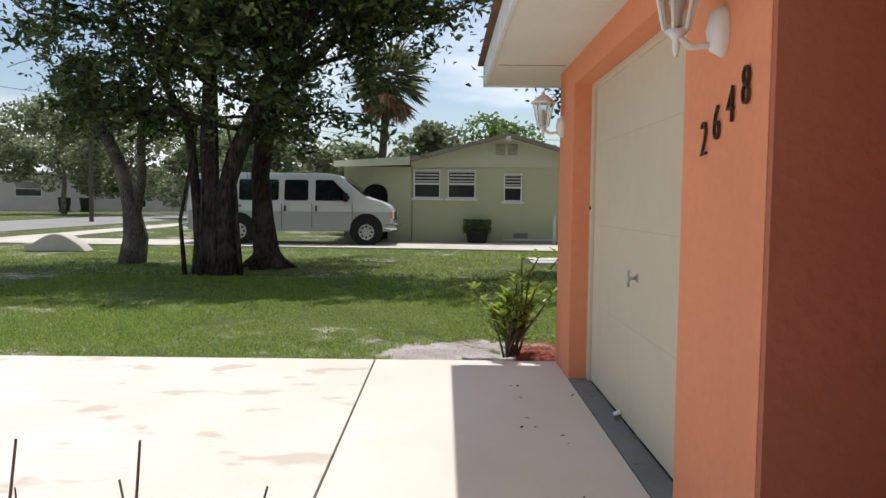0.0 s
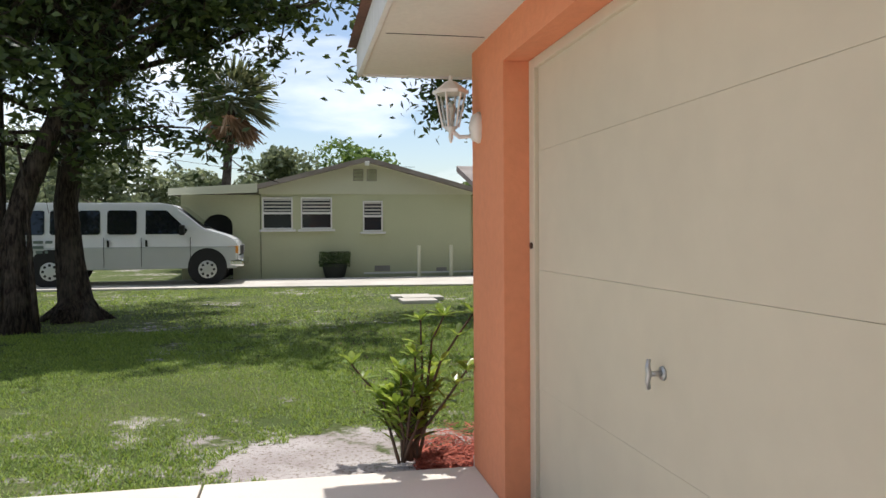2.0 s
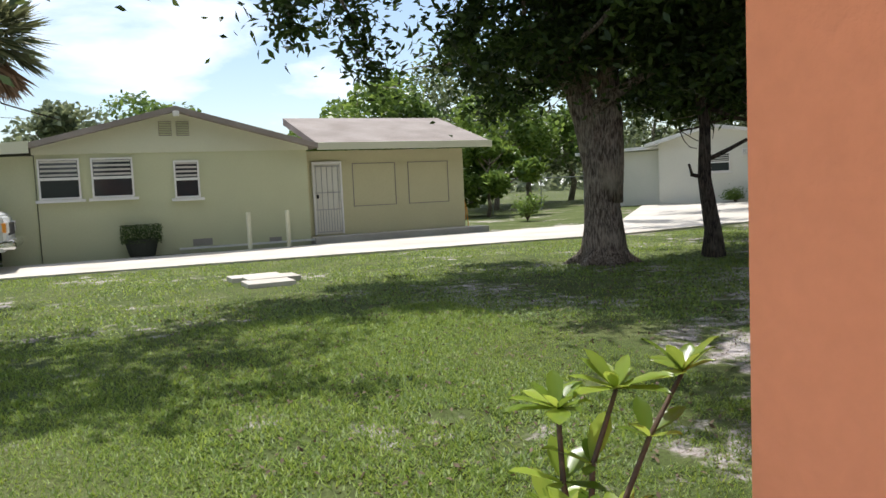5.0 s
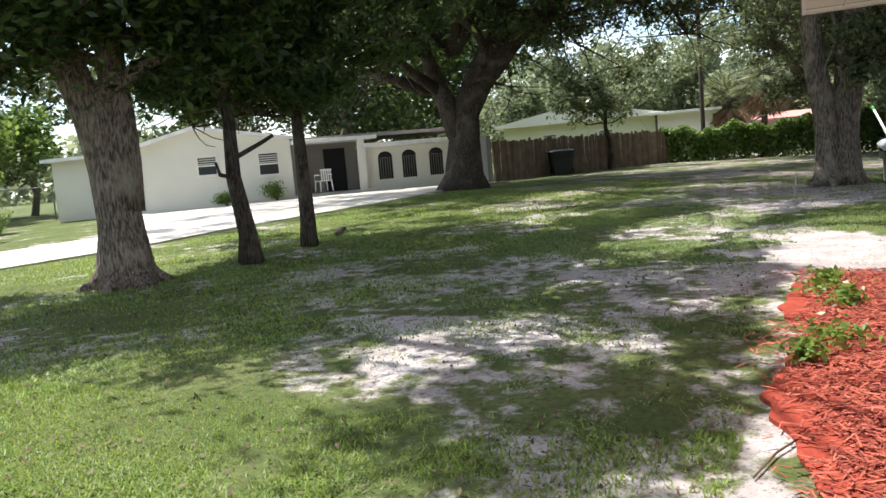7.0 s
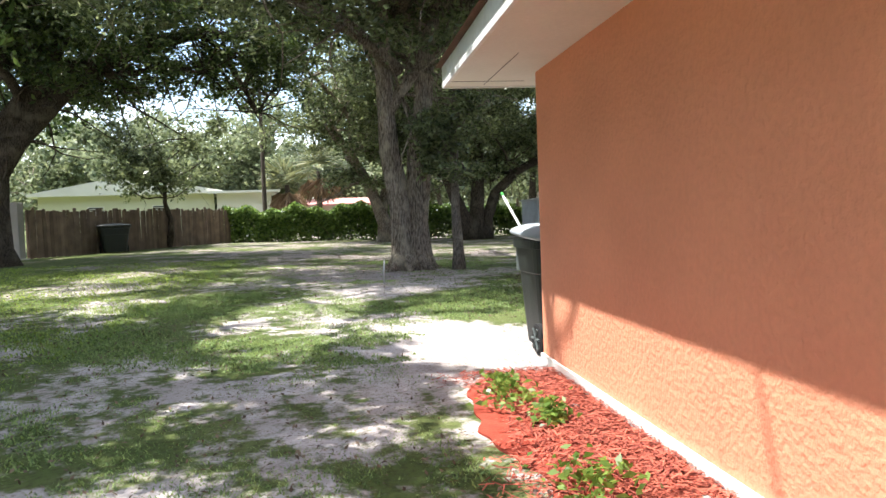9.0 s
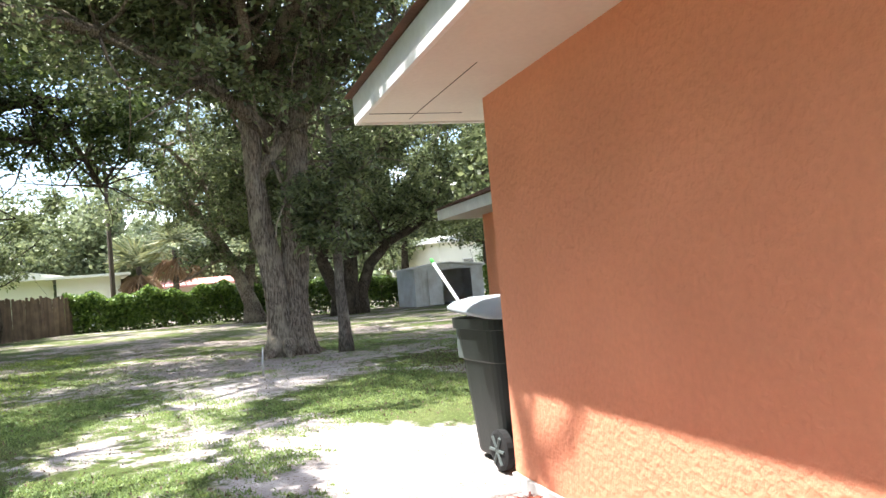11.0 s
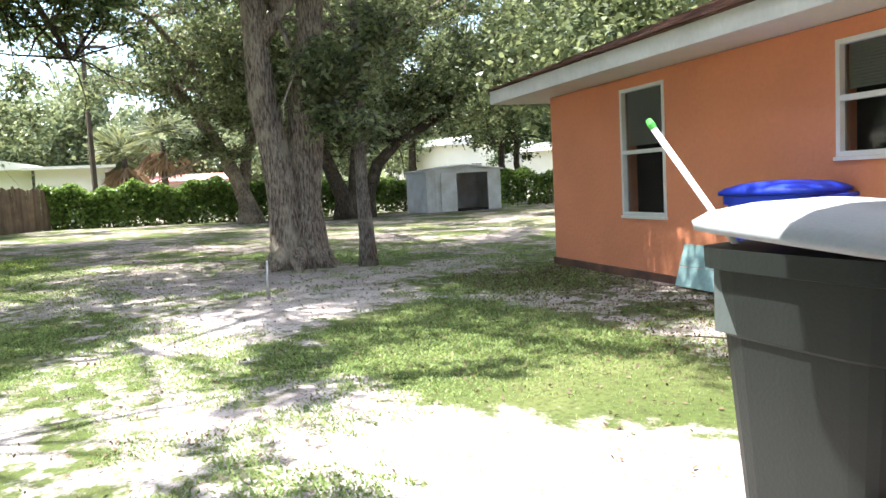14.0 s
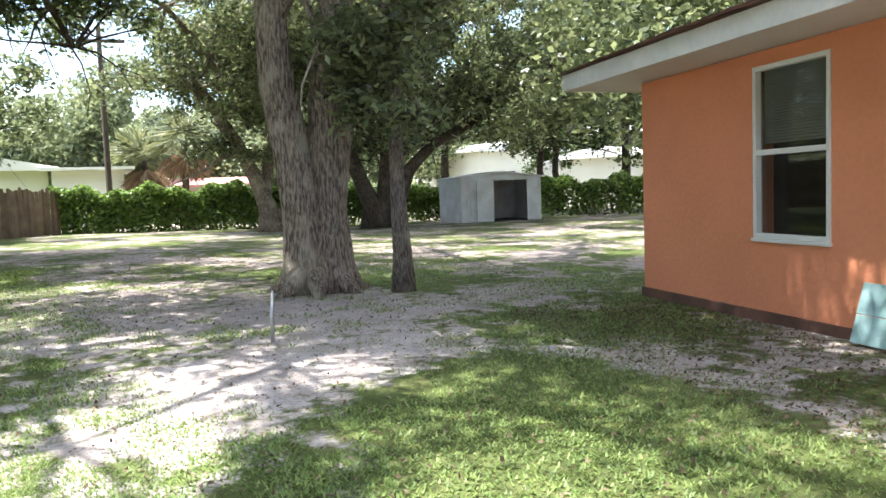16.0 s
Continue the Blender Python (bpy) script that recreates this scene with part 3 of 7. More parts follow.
# ---- ground ----
def ground_sheet():
    xs = np.concatenate([np.linspace(-600, -30, 14), np.linspace(-28, 45, 147), np.linspace(50, 600, 14)])
    ys = np.concatenate([np.linspace(-600, -18, 14), np.linspace(-16, 26, 85), np.linspace(30, 600, 14)])
    gx, gy = np.meshgrid(xs, ys, indexing="ij")
    near = (np.abs(gx - 8) < 34) & (np.abs(gy - 5) < 20)
    gz = GROUND - 0.012 + rise(gx, gy) + np.where(near, 0.012 * np.sin(gx * 1.3 + 0.4 * gy) * np.cos(gy * 1.1 - 0.3 * gx), 0)
    v = np.stack([gx, gy, gz], -1).reshape(-1, 3)
    i = np.arange(len(xs) - 1)[:, None] * len(ys) + np.arange(len(ys) - 1)[None, :]
    f = np.stack([i, i + len(ys), i + len(ys) + 1, i + 1], -1).reshape(-1, 4)
    return tagged(flat_mesh("ground", v, f, "lawn_soil", smooth=True), "patchy green lawn with bare pale sand", "ground", kind="structure")


ground_sheet()

# driveway of the orange house, cast in slabs with open joints
driveway = tagged(new("driveway"), "pale concrete driveway with thin joints and damp stains", "driveway", kind="structure")
for x0, x1, y0, y1 in ((-1.395, -0.003, -4.6, -0.03), (-1.395, -0.003, -10.0, -4.612), (-5.0, -1.407, -4.6, -0.03), (-5.0, -1.407, -10.0, -4.612),
                       (-9.0, -5.012, -4.6, -0.03), (-9.0, -5.012, -10.0, -4.612), (-15.0, -9.012, -10.0, -0.03)):
    part("slab", boxes((x0, x1, y0, y1, -0.12, 0.0), bevel=0.004), "concrete" if x1 > -1 else "driveway_slab", driveway)

# the neighbours' long concrete drive, the road and the walk along it
def strip(name, outline, z0, z1, mat, label, category):
    bm = bmesh.new()
    prism(bm, outline, "z", z0, z1)
    for k in range(13, 29):
        bmesh.ops.bisect_plane(bm, geom=bm.verts[:] + bm.edges[:] + bm.faces[:], plane_co=(k, 0, 0), plane_no=(1, 0, 0))
    for v in bm.verts:
        v.co.z += float(rise(v.co.x, v.co.y))
    return tagged(part(name, bm, mat), label, category, kind="structure")


strip("neighbour_drive", ((-13, 14.6), (-2, 13.9), (4.2, 13.2), (10, 12.6), (13, 13.0), (13, 16.6), (4, 16.6), (-13, 17.2)), -0.1, 0.0,
      "concrete_far", "long pale concrete drive beside the green house", "driveway")
strip("white_house_drive", ((13.01, 13.0), (19, 12.0), (27, 11.5), (25.4, 17.8), (20.2, 24), (13.01, 16.6)), -0.1, 0.0,
      "concrete_far", "sunlit concrete apron in front of the white house", "driveway")
strip("road", ((-17, -60), (-17, 90), (-24, 90), (-24, -60)), -0.1, -0.02, "asphalt", "worn grey asphalt street", "road")
strip("pavement", ((-13.0, -60), (-13.0, 90), (-14.4, 90), (-14.4, -60)), -0.1, 0.0, "concrete_far", "narrow concrete footpath along the street", "pavement")
bm = bmesh.new()
for x0, y0, x1, y1, h in ((0.9, 9.2, 1.55, 9.75, 0.03), (1.0, 9.7, 1.75, 10.2, 0.04), (0.85, 10.15, 1.6, 10.6, 0.03)):
    box(bm, x0, x1, y0, y1, GROUND - 0.02, h, 0.008, pose(0, 0, 0, 0, 0, 0))
tagged(part("concrete_slab", bm, "concrete_far"), "broken pale concrete slab lying in the grass", "slab")

# ---- orange house ----
EAVE, WALL_TOP, OVER = 2.2, 2.2, 0.62
tagged(part("wall_front", wall_with_holes(-3.73, 0.0, -0.1, WALL_TOP, [(-3.0, -0.61, -0.2, 2.03)], "x", 0.0, 0.2), "stucco_orange"),
       "orange stucco garage wall around the door", "wall", kind="structure")
tagged(part("wall_side", boxes((0.2, 6.60, -0.2, 0.0, -0.1, WALL_TOP)), "stucco_rough"), "rough orange stucco side wall", "wall", kind="structure")
tagged(part("wall_back", boxes((6.40, 6.60, -3.18, -0.2, -0.1, WALL_TOP)), "stucco_orange"), "orange stucco wall behind the garage", "wall", kind="structure")
W1, W2 = (12.22, 13.06, 0.66, 2.08), (9.13, 10.03, 1.18, 2.06)
tagged(part("wall_wing", wall_with_holes(6.60, 14.79, -0.1, WALL_TOP, [W1, W2], "y", -3.38, -3.18), "stucco_orange"),
       "orange stucco wall of the rear wing", "wall", kind="structure")
tagged(part("wall_wing_end", boxes((14.59, 14.79, -12.0, -3.38, -0.1, WALL_TOP)), "stucco_orange"), "orange stucco end wall", "wall", kind="structure")
# this face carries its shade in its colour
tagged(part("wall_recess", boxes((0.003, 1.4, -3.76, -3.732, -0.1, WALL_TOP)), "stucco_shaded"), "orange stucco side of the entry recess, its shade put into the colour", "wall", kind="structure")
# next two walls are added out of view to keep light off the recess
tagged(part("added_wall_porch", boxes((0.0, 0.2, -12.0, -4.46, -0.1, WALL_TOP)), "stucco_orange"), "added orange stucco wall, out of view, that darkens the entry", "wall", kind="structure")
tagged(part("added_wall_porch_side", boxes((0.2, 1.6, -4.66, -4.46, -0.1, WALL_TOP)), "stucco_orange"), "added orange stucco return, out of view, that darkens the entry", "wall", kind="structure")
tagged(part("porch_floor", boxes((0.0, 1.4, -4.46, -3.765, -0.1, -0.004)), "concrete"), "concrete floor of the entry", "floor", kind="structure")
tagged(part("wall_entry", boxes((1.4, 1.6, -4.46, -3.765, -0.1, WALL_TOP)), "stucco_orange"), "orange stucco wall of the house front", "wall", kind="structure")
tagged(part("wall_far", boxes((0.2, 14.59, -12.0, -11.8, -0.1, WALL_TOP)), "stucco_orange"), "orange stucco wall of the house", "wall", kind="structure")
tagged(part("ceiling", boxes((0.2, 6.40, -3.5, -0.2, 2.15, 2.19)), "soffit"), "plain garage ceiling", "ceiling", kind="structure")
tagged(part("foundation_edge", boxes((0.0, 6.6, 0.0, 0.025, -0.1, 0.045), bevel=0.006), "white_paint"), "narrow pale slab edge along the wall foot", "trim", kind="structure")
tagged(part("wing_foundation", boxes((6.6, 14.81, -3.18, -3.15, -0.1, 0.05), bevel=0.006), "shingle"), "stained slab edge along the wing", "trim", kind="structure")


def hip_roof(name, x0, x1, y0, y1, z, slope, mat, label, ridge_axis):
    """Soffit board, fascias and a hipped roof over the rectangle of the eaves."""
    top = tagged(new(name), label, "roof", kind="structure")
    part("soffit", boxes((x0 + 0.02, x1 - 0.02, y0 + 0.02, y1 - 0.02, z, z + 0.02)), "soffit", top)
    for b in ((x0, x0 + 0.025, y0, y1), (x1 - 0.025, x1, y0, y1), (x0 + 0.025, x1 - 0.025, y0, y0 + 0.025), (x0 + 0.025, x1 - 0.025, y1 - 0.025, y1)):
        part("fascia", boxes((*b, z - 0.012, z + 0.165), bevel=0.003), "fascia_white", top)
    zt = z + 0.17
    e = 0.05
    x0, x1, y0, y1 = x0 - e, x1 + e, y0 - e, y1 + e
    half = min(x1 - x0, y1 - y0) / 2
    h = half * slope
    if ridge_axis == "x":
        r0, r1 = (x0 + half, (y0 + y1) / 2), (x1 - half, (y0 + y1) / 2)
    else:
        r0, r1 = ((x0 + x1) / 2, y0 + half), ((x0 + x1) / 2, y1 - half)
    bm = bmesh.new()
    c = [bm.verts.new(p) for p in ((x0, y0, zt), (x1, y0, zt), (x1, y1, zt), (x0, y1, zt))]
    a, b = bm.verts.new((*r0, zt + h)), bm.verts.new((*r1, zt + h))
    if ridge_axis == "x":
        for f in ((c[0], c[1], b, a), (c[1], c[2], b), (c[2], c[3], a, b), (c[3], c[0], a)):
            bm.faces.new(f)
    else:
        for f in ((c[0], c[1], a), (c[1], c[2], b, a), (c[2], c[3], b), (c[3], c[0], a, b)):
            bm.faces.new(f)
    bm.faces.new(c[::-1])
    bmesh.ops.recalc_face_normals(bm, faces=bm.faces[:])
    part("roof_deck", bm, mat, top)
    return top


hip_roof("roof_garage", -0.56, 7.22, -7.5, 0.63, EAVE, 0.30, "shingle", "hipped red-brown shingle roof with white fascia", "y")
hip_roof("roof_wing", 2.45, 15.41, -12.6, -2.56, EAVE + 0.006, 0.36, "shingle", "hipped red-brown shingle roof of the rear wing", "x")


# courses of shingles on the wing's slope that faces the yard
def shingle_courses():
    top = tagged(new("roof_shingles"), "weathered red-brown asphalt shingles in courses", "shingles", kind="structure")
    rng = np.random.default_rng(5)
    z0, y0, slope = EAVE + 0.176, -2.51, 0.36
    ang = math.degrees(math.atan(slope))
    run = 0.145 * math.cos(math.atan(slope))
    shapes = []
    for k in range(6):
        bm = bmesh.new()
        w = 0.150 + 0.006 * k
        box(bm, -w, w, -0.09, 0.09, -0.004, 0.006 + 0.002 * (k % 3))
        me = bpy.data.meshes.new("shingle")
        bm.to_mesh(me)
        bm.free()
        me.materials.append(M["shingle"])
        shapes.append(me)
    rest_v, rest_f = [], []
    cube = np.array([[x, y, z] for x in (-1, 1) for y in (-1, 1) for z in (-1, 1)], float)
    cf = np.array([[0, 1, 3, 2], [4, 6, 7, 5], [0, 4, 5, 1], [2, 3, 7, 6], [0, 2, 6, 4], [1, 5, 7, 3]])
    count = 0
    for row in range(34):
        y = y0 - 0.06 - row * run
        z = z0 + (y0 - y) * slope
        right = 15.46 - (y0 - y) - 0.1
        x = 7.3 + (row % 2) * 0.16
        while x < right:
            m = pose(x + rng.uniform(-0.01, 0.01), y + rng.uniform(-0.006, 0.006), z + 0.006 + rng.uniform(0, 0.006), -ang + 2.2, 0, rng.uniform(-0.6, 0.6))
            if row < 10 and x > 9.2 and count < 290:
                ob = new("shingle", shapes[rng.integers(0, 6)])
                ob.matrix_world = m
                ob.parent = top
                count += 1
            else:
                a = np.array(m)
                q = cube * np.array((0.155, 0.09, 0.005 + 0.002 * rng.integers(0, 3)))
                rest_f.append(cf + 8 * len(rest_v))
                rest_v.append(q @ a[:3, :3].T + a[:3, 3])
            x += 0.325
    tagged(flat_mesh("upper_shingles", np.concatenate(rest_v), np.concatenate(rest_f), "shingle", top), kind="stuff")


shingle_courses()
for b in ((6.95, 6.953, 0.0, 0.60), (5.9, 7.1, 0.30, 0.3025), (-0.5, -0.02, -0.35, -0.3475)):
    tagged(part("soffit_joint", boxes((*b, EAVE - 0.003, EAVE + 0.004)), "dark"), "thin dark joint between soffit boards", "trim", kind="structure")


# garage door: four ribbed sections, jamb, handle and lock
def garage_door():
    top = thing("door_1", 0.14, -1.805, 0.0, "closed cream garage door with four flush sections", "garage door", kind="structure")
    for k in range(4):
        part("panel", boxes((0.0, 0.04, -1.115, 1.115, 0.015 + 0.533 * k, 0.015 + 0.533 * k + 0.5322), bevel=0.0012), "door_cream", top)
    for y0, y1 in ((-1.195, -1.118), (1.118, 1.195)):
        part("jamb", boxes((-0.02, 0.06, y0, y1, 0.0, 2.03), bevel=0.004), "door_cream", top)
    part("head_stop", boxes((-0.02, 0.06, -1.118, 1.118, 1.985, 2.03), bevel=0.004), "door_cream", top)
    bm = bmesh.new()
    tube(bm, ((-0.002, -0.05, 0.83), (-0.045, -0.05, 0.83)), (0.009, 0.008), 12)
    tube(bm, ((-0.046, -0.05, 0.785), (-0.05, -0.05, 0.81), (-0.045, -0.05, 0.83), (-0.05, -0.05, 0.85), (-0.046, -0.05, 0.875)), (0.006, 0.008, 0.010, 0.008, 0.006), 12)
    tube(bm, ((0.0, -0.05, 0.83), (-0.006, -0.05, 0.83)), (0.022, 0.02), 20)
    part("handle", bm, "metal_grey", top, "chrome T-shaped handle", True)
    bm = bmesh.new()
    tube(bm, ((-0.018, 1.155, 1.19), (-0.028, 1.155, 1.19)), (0.016, 0.014), 14)
    part("lock", bm, "bronze", top, "small dark lock", True)
    bm = bmesh.new()
    tube(bm, ((-0.01, 0.2, 0.05), (-0.035, 0.22, 0.03), (-0.03, 0.26, 0.012)), (0.012, 0.014, 0.008), 8)
    part("latch", bm, "white_paint", top, "bent white latch end")
    return top


garage_door()
tagged(part("threshold", boxes((0.0, 0.139, -2.998, -0.612, -0.1, 0.006), bevel=0.003), "grey_paint"), "grey painted threshold strip under the garage door", "threshold", kind="structure")


def sash_window(name, x0, x1, z0, z1, y, blind_from):
    """White framed single-hung window in a wall that faces +y."""
    top = thing(name, (x0 + x1) / 2, y, z0, "white aluminium single-hung window with lowered blinds" if blind_from < 1 else "white aluminium single-hung window", "window", kind="structure")
    w, h = (x1 - x0) / 2, z1 - z0
    for b in ((-w, -w + 0.04, 0, h), (w - 0.04, w, 0, h), (-w + 0.04, w - 0.04, 0, 0.04), (-w + 0.04, w - 0.04, h - 0.04, h), (-w + 0.04, w - 0.04, h / 2 - 0.022, h / 2 + 0.022)):
        part("frame", boxes((b[0], b[1], -0.06, 0.012, b[2], b[3]), bevel=0.004), "white_paint", top)
    for z in (0.04, h / 2 + 0.022):
        part("pane", boxes((-w + 0.04, w - 0.04, -0.045, -0.041, z, z + h / 2 - 0.062)), "pane_clear", top).visible_shadow = False
    z = h - 0.05
    while z > blind_from * h:
        bm = bmesh.new()
        box(bm, -w + 0.05, w - 0.05, -0.012, 0.012, -0.001, 0.001, m=pose(0, -0.072, z, 52, 0, 0))
        part("blind_slat", bm, "blind", top)
        z -= 0.024
    part("sill", boxes((-w - 0.01, w + 0.01, -0.05, 0.03, -0.03, -0.001), bevel=0.005), "white_paint", top)
    # the room's darkness is a black sheet set behind the panes
    part("room_shade_sheet", boxes((-w - 0.1, w + 0.1, -0.26, -0.25, -0.1, h + 0.05)), "dark", top, "black sheet standing in for the unlit room behind the glass")
    return top


sash_window("window_1", *W1, -3.18, 0.55)
sash_window("window_2", *W2, -3.18, 0.58)


def wall_lantern(x, y, z):
    """White carriage lantern on a curled arm, fixed to the wall that faces -x."""
    top = thing("wall_lantern", x, y, z, "white metal carriage lantern on a curved arm", "lamp", group="garage lanterns")
    bm = bmesh.new()
    tube(bm, ((0, 0, -0.085), (-0.012, 0, -0.06), (-0.016, 0, 0), (-0.012, 0, 0.06), (0, 0, 0.085)), (0.012, 0.04, 0.05, 0.04, 0.012), 14)
    part("wall_plate", bm, "white_paint", top, smooth=True)
    bm = bmesh.new()
    tube(bm, ((-0.01, 0, 0.0), (-0.06, 0, -0.05), (-0.12, 0, -0.055), (-0.165, 0, -0.02)), (0.014, 0.012, 0.012, 0.014), 10)
    tube(bm, ((-0.17, 0, -0.09), (-0.17, 0, -0.06), (-0.17, 0, -0.03), (-0.17, 0, 0.0)), (0.004, 0.014, 0.012, 0.045), 10)
    part("arm", bm, "white_paint", top, smooth=True)
    body = new("body")
    body.parent, body.location = top, (-0.17, 0, 0.0)
    for k in range(6):
        a, b = math.pi / 3 * k, math.pi / 3 * (k + 1)
        bm = bmesh.new()
        tube(bm, ((0.045 * math.cos(a), 0.045 * math.sin(a), 0.0), (0.085 * math.cos(a), 0.085 * math.sin(a), 0.19)), (0.006, 0.006), 6)
        part("rib", bm, "white_paint", body)
        bm = bmesh.new()
        q = [bm.verts.new(p) for p in ((0.043 * math.cos(a), 0.043 * math.sin(a), 0.005), (0.043 * math.cos(b), 0.043 * math.sin(b), 0.005),
                                       (0.082 * math.cos(b), 0.082 * math.sin(b), 0.188), (0.082 * math.cos(a), 0.082 * math.sin(a), 0.188))]
        bm.faces.new(q)
        part("pane", bm, "pane_lantern", body).visible_shadow = False
    bm = bmesh.new()
    tube(bm, ((0, 0, 0.185), (0, 0, 0.20), (0, 0, 0.235), (0, 0, 0.255), (0, 0, 0.262), (0, 0, 0.29)), (0.10, 0.105, 0.055, 0.03, 0.012, 0.008), 6)
    part("cap", bm, "white_paint", body)
    bm = bmesh.new()
    tube(bm, ((0, 0, 0.0), (0, 0, 0.06), (0, 0, 0.10), (0, 0, 0.14)), (0.014, 0.016, 0.03, 0.008), 10)
    part("bulb", bm, "plastic_white", body, smooth=True)
    return top


lantern = wall_lantern(0.0, -0.17, 1.785)
lantern.scale = (0.9, 0.9, 0.9)
copy_thing(lantern, pose(0.0, -3.385, 1.765))

# house number, four separate numerals stepping up the pier
for k, digit in enumerate("2648"):
    cu = bpy.data.curves.new("numeral", "FONT")
    cu.body, cu.size, cu.extrude, cu.offset, cu.align_x = digit, 0.17, 0.005, -0.004, "CENTER"
    cu.materials.append(M["bronze"])
    ob = new("house_numeral", cu)
    ob.matrix_world = pose(-0.008, -3.245 - 0.114 * k, 1.385 + 0.042 * k, 90, 0, -90) @ Matrix.Diagonal((0.74, 1.0, 1.0, 1.0))
    tagged(ob, f"dark bronze house numeral {digit} on orange stucco", "number", "house number")

# ---- things beside the house ----
def wheelie_bin(x, y, turn, body_mat, lid_mat, label, height=0.93, w=0.30, d=0.36, gap=0.0, lid_tilt=0.0):
    """Wheeled bin, lid hinge and wheels towards local -x, front towards +x."""
    top = thing("wheelie_bin", x, y, GROUND, label, "bin", turn)
    bm = bmesh.new()
    prof = ((0.0, 0.72), (0.02, 0.74), (0.45, 0.86), (0.62, 0.905), (0.63, 0.94), (height - 0.07, 0.985), (height - 0.065, 1.06), (height, 1.07))
    rings = []
    for z, s in prof:
        ring = []
        for k in range(28):
            a = 2 * math.pi * k / 28
            cx, sy = math.cos(a), math.sin(a)
            q = 0.36
            px = d * s * math.copysign(abs(cx) ** q, cx)
            py = w * s * math.copysign(abs(sy) ** q, sy)
            ring.append(bm.verts.new((px + (0.03 * (1 - z / height)), py, z + 0.03)))
        rings.append(ring)
    for r0, r1 in zip(rings, rings[1:]):
        for k in range(28):
            bm.faces.new((r0[k], r0[(k + 1) % 28], r1[(k + 1) % 28], r1[k]))
    bm.faces.new(rings[0][::-1]), bm.faces.new(rings[-1])
    part("body", bm, body_mat, top)
    bm = bmesh.new()
    lid = []
    for z, s in ((0.0, 1.10), (0.025, 1.11), (0.055, 1.0), (0.085, 0.72), (0.10, 0.3)):
        ring = []
        for k in range(28):
            a = 2 * math.pi * k / 28
            cx, sy = math.cos(a), math.sin(a)
            ring.append(bm.verts.new((d * s * 1.04 * math.copysign(abs(cx) ** 0.3, cx), w * s * math.copysign(abs(sy) ** 0.3, sy), z)))
        lid.append(ring)
    for r0, r1 in zip(lid, lid[1:]):
        for k in range(28):
            bm.faces.new((r0[k], r0[(k + 1) % 28], r1[(k + 1) % 28], r1[k]))
    bm.faces.new(lid[0][::-1]), bm.faces.new(lid[-1])
    ob = part("lid", bm, lid_mat, top, smooth=True)
    ob.matrix_local = pose(-d, 0, height + 0.035, 0, -lid_tilt, 0) @ pose(d, 0, 0)
    for s in (-1, 1):
        wheel = new("wheel")
        wheel.parent, wheel.location = top, (-d * 0.66, s * (w * 0.90), 0.125)
        bm = bmesh.new()
        tube(bm, ((0, s * -0.03, 0), (0, s * -0.022, 0), (0, s * 0.022, 0), (0, s * 0.03, 0)), (0.105, 0.125, 0.125, 0.105), 24)
        part("tyre", bm, "rubber", wheel, smooth=False)
        bm = bmesh.new()
        tube(bm, ((0, s * 0.028, 0), (0, s * 0.036, 0)), (0.03, 0.026), 14)
        for k in range(6):
            a = math.pi / 3 * k
            tube(bm, ((0.02 * math.cos(a), s * 0.033, 0.02 * math.sin(a)), (0.095 * math.cos(a), s * 0.033, 0.095 * math.sin(a))), (0.009, 0.012), 6)
        part("rim", bm, "bin_paler", wheel)
    bm = bmesh.new()
    tube(bm, ((-d * 1.1, -w * 0.8, height), (-d * 1.24, -w * 0.75, height + 0.01), (-d * 1.24, w * 0.75, height + 0.01), (-d * 1.1, w * 0.8, height)), (0.016,) * 4, 8)
    part("handle", bm, body_mat, top)
    return top


grey_bin = wheelie_bin(7.19, -0.32, 4, "bin_dark", "bin_lid", "dark grey-green wheeled bin with a pale grey lid, slightly ajar", 0.90, 0.31, 0.36, lid_tilt=4)
# side panel with the sun's reflection put into its paler colour
part("side_patch", boxes((0.02, 0.30, 0.283, 0.289, 0.66, 0.88), bevel=0.002), "bin_paler", grey_bin, "panel on the bin's side, sun reflection put into its paler colour")
blue_bin = wheelie_bin(10.17, -2.80, 18, "bin_blue", "bin_blue", "bright blue wheeled recycling bin", 0.92, 0.30, 0.36)
part("side_patch", boxes((0.0, 0.13, 0.289, 0.295, 0.70, 0.80), bevel=0.002), "bin_blue_patch", blue_bin, "pale rectangular mark")

bm = bmesh.new()
tube(bm, ((7.31, -0.28, 0.25), (7.47, -0.14, 0.85), (7.70, 0.04, 1.295)), (0.011, 0.011, 0.011), 10)
pole = tagged(part("mop_handle", bm, "stick_white", smooth=True), "white broom pole with a green tip leaning in the bin", "pole")
bm = bmesh.new()
tube(bm, ((7.698, 0.038, 1.292), (7.705, 0.044, 1.307), (7.713, 0.050, 1.323)), (0.012, 0.014, 0.010), 10)
part("tip", bm, "stick_green", pole, "green plastic hanging tip")

board = thing("board", 11.46, -3.02, GROUND, "faded teal board leaning against the orange wall", "board")
for z0, z1 in ((0.0, 0.20), (0.205, 0.43)):
    bm = bmesh.new()
    box(bm, -0.42, 0.42, -0.012, 0.012, z0, z1, 0.004, pose(0, 0, 0.02, 17, 0, 0))
    part("panel", bm, "board_teal", board)

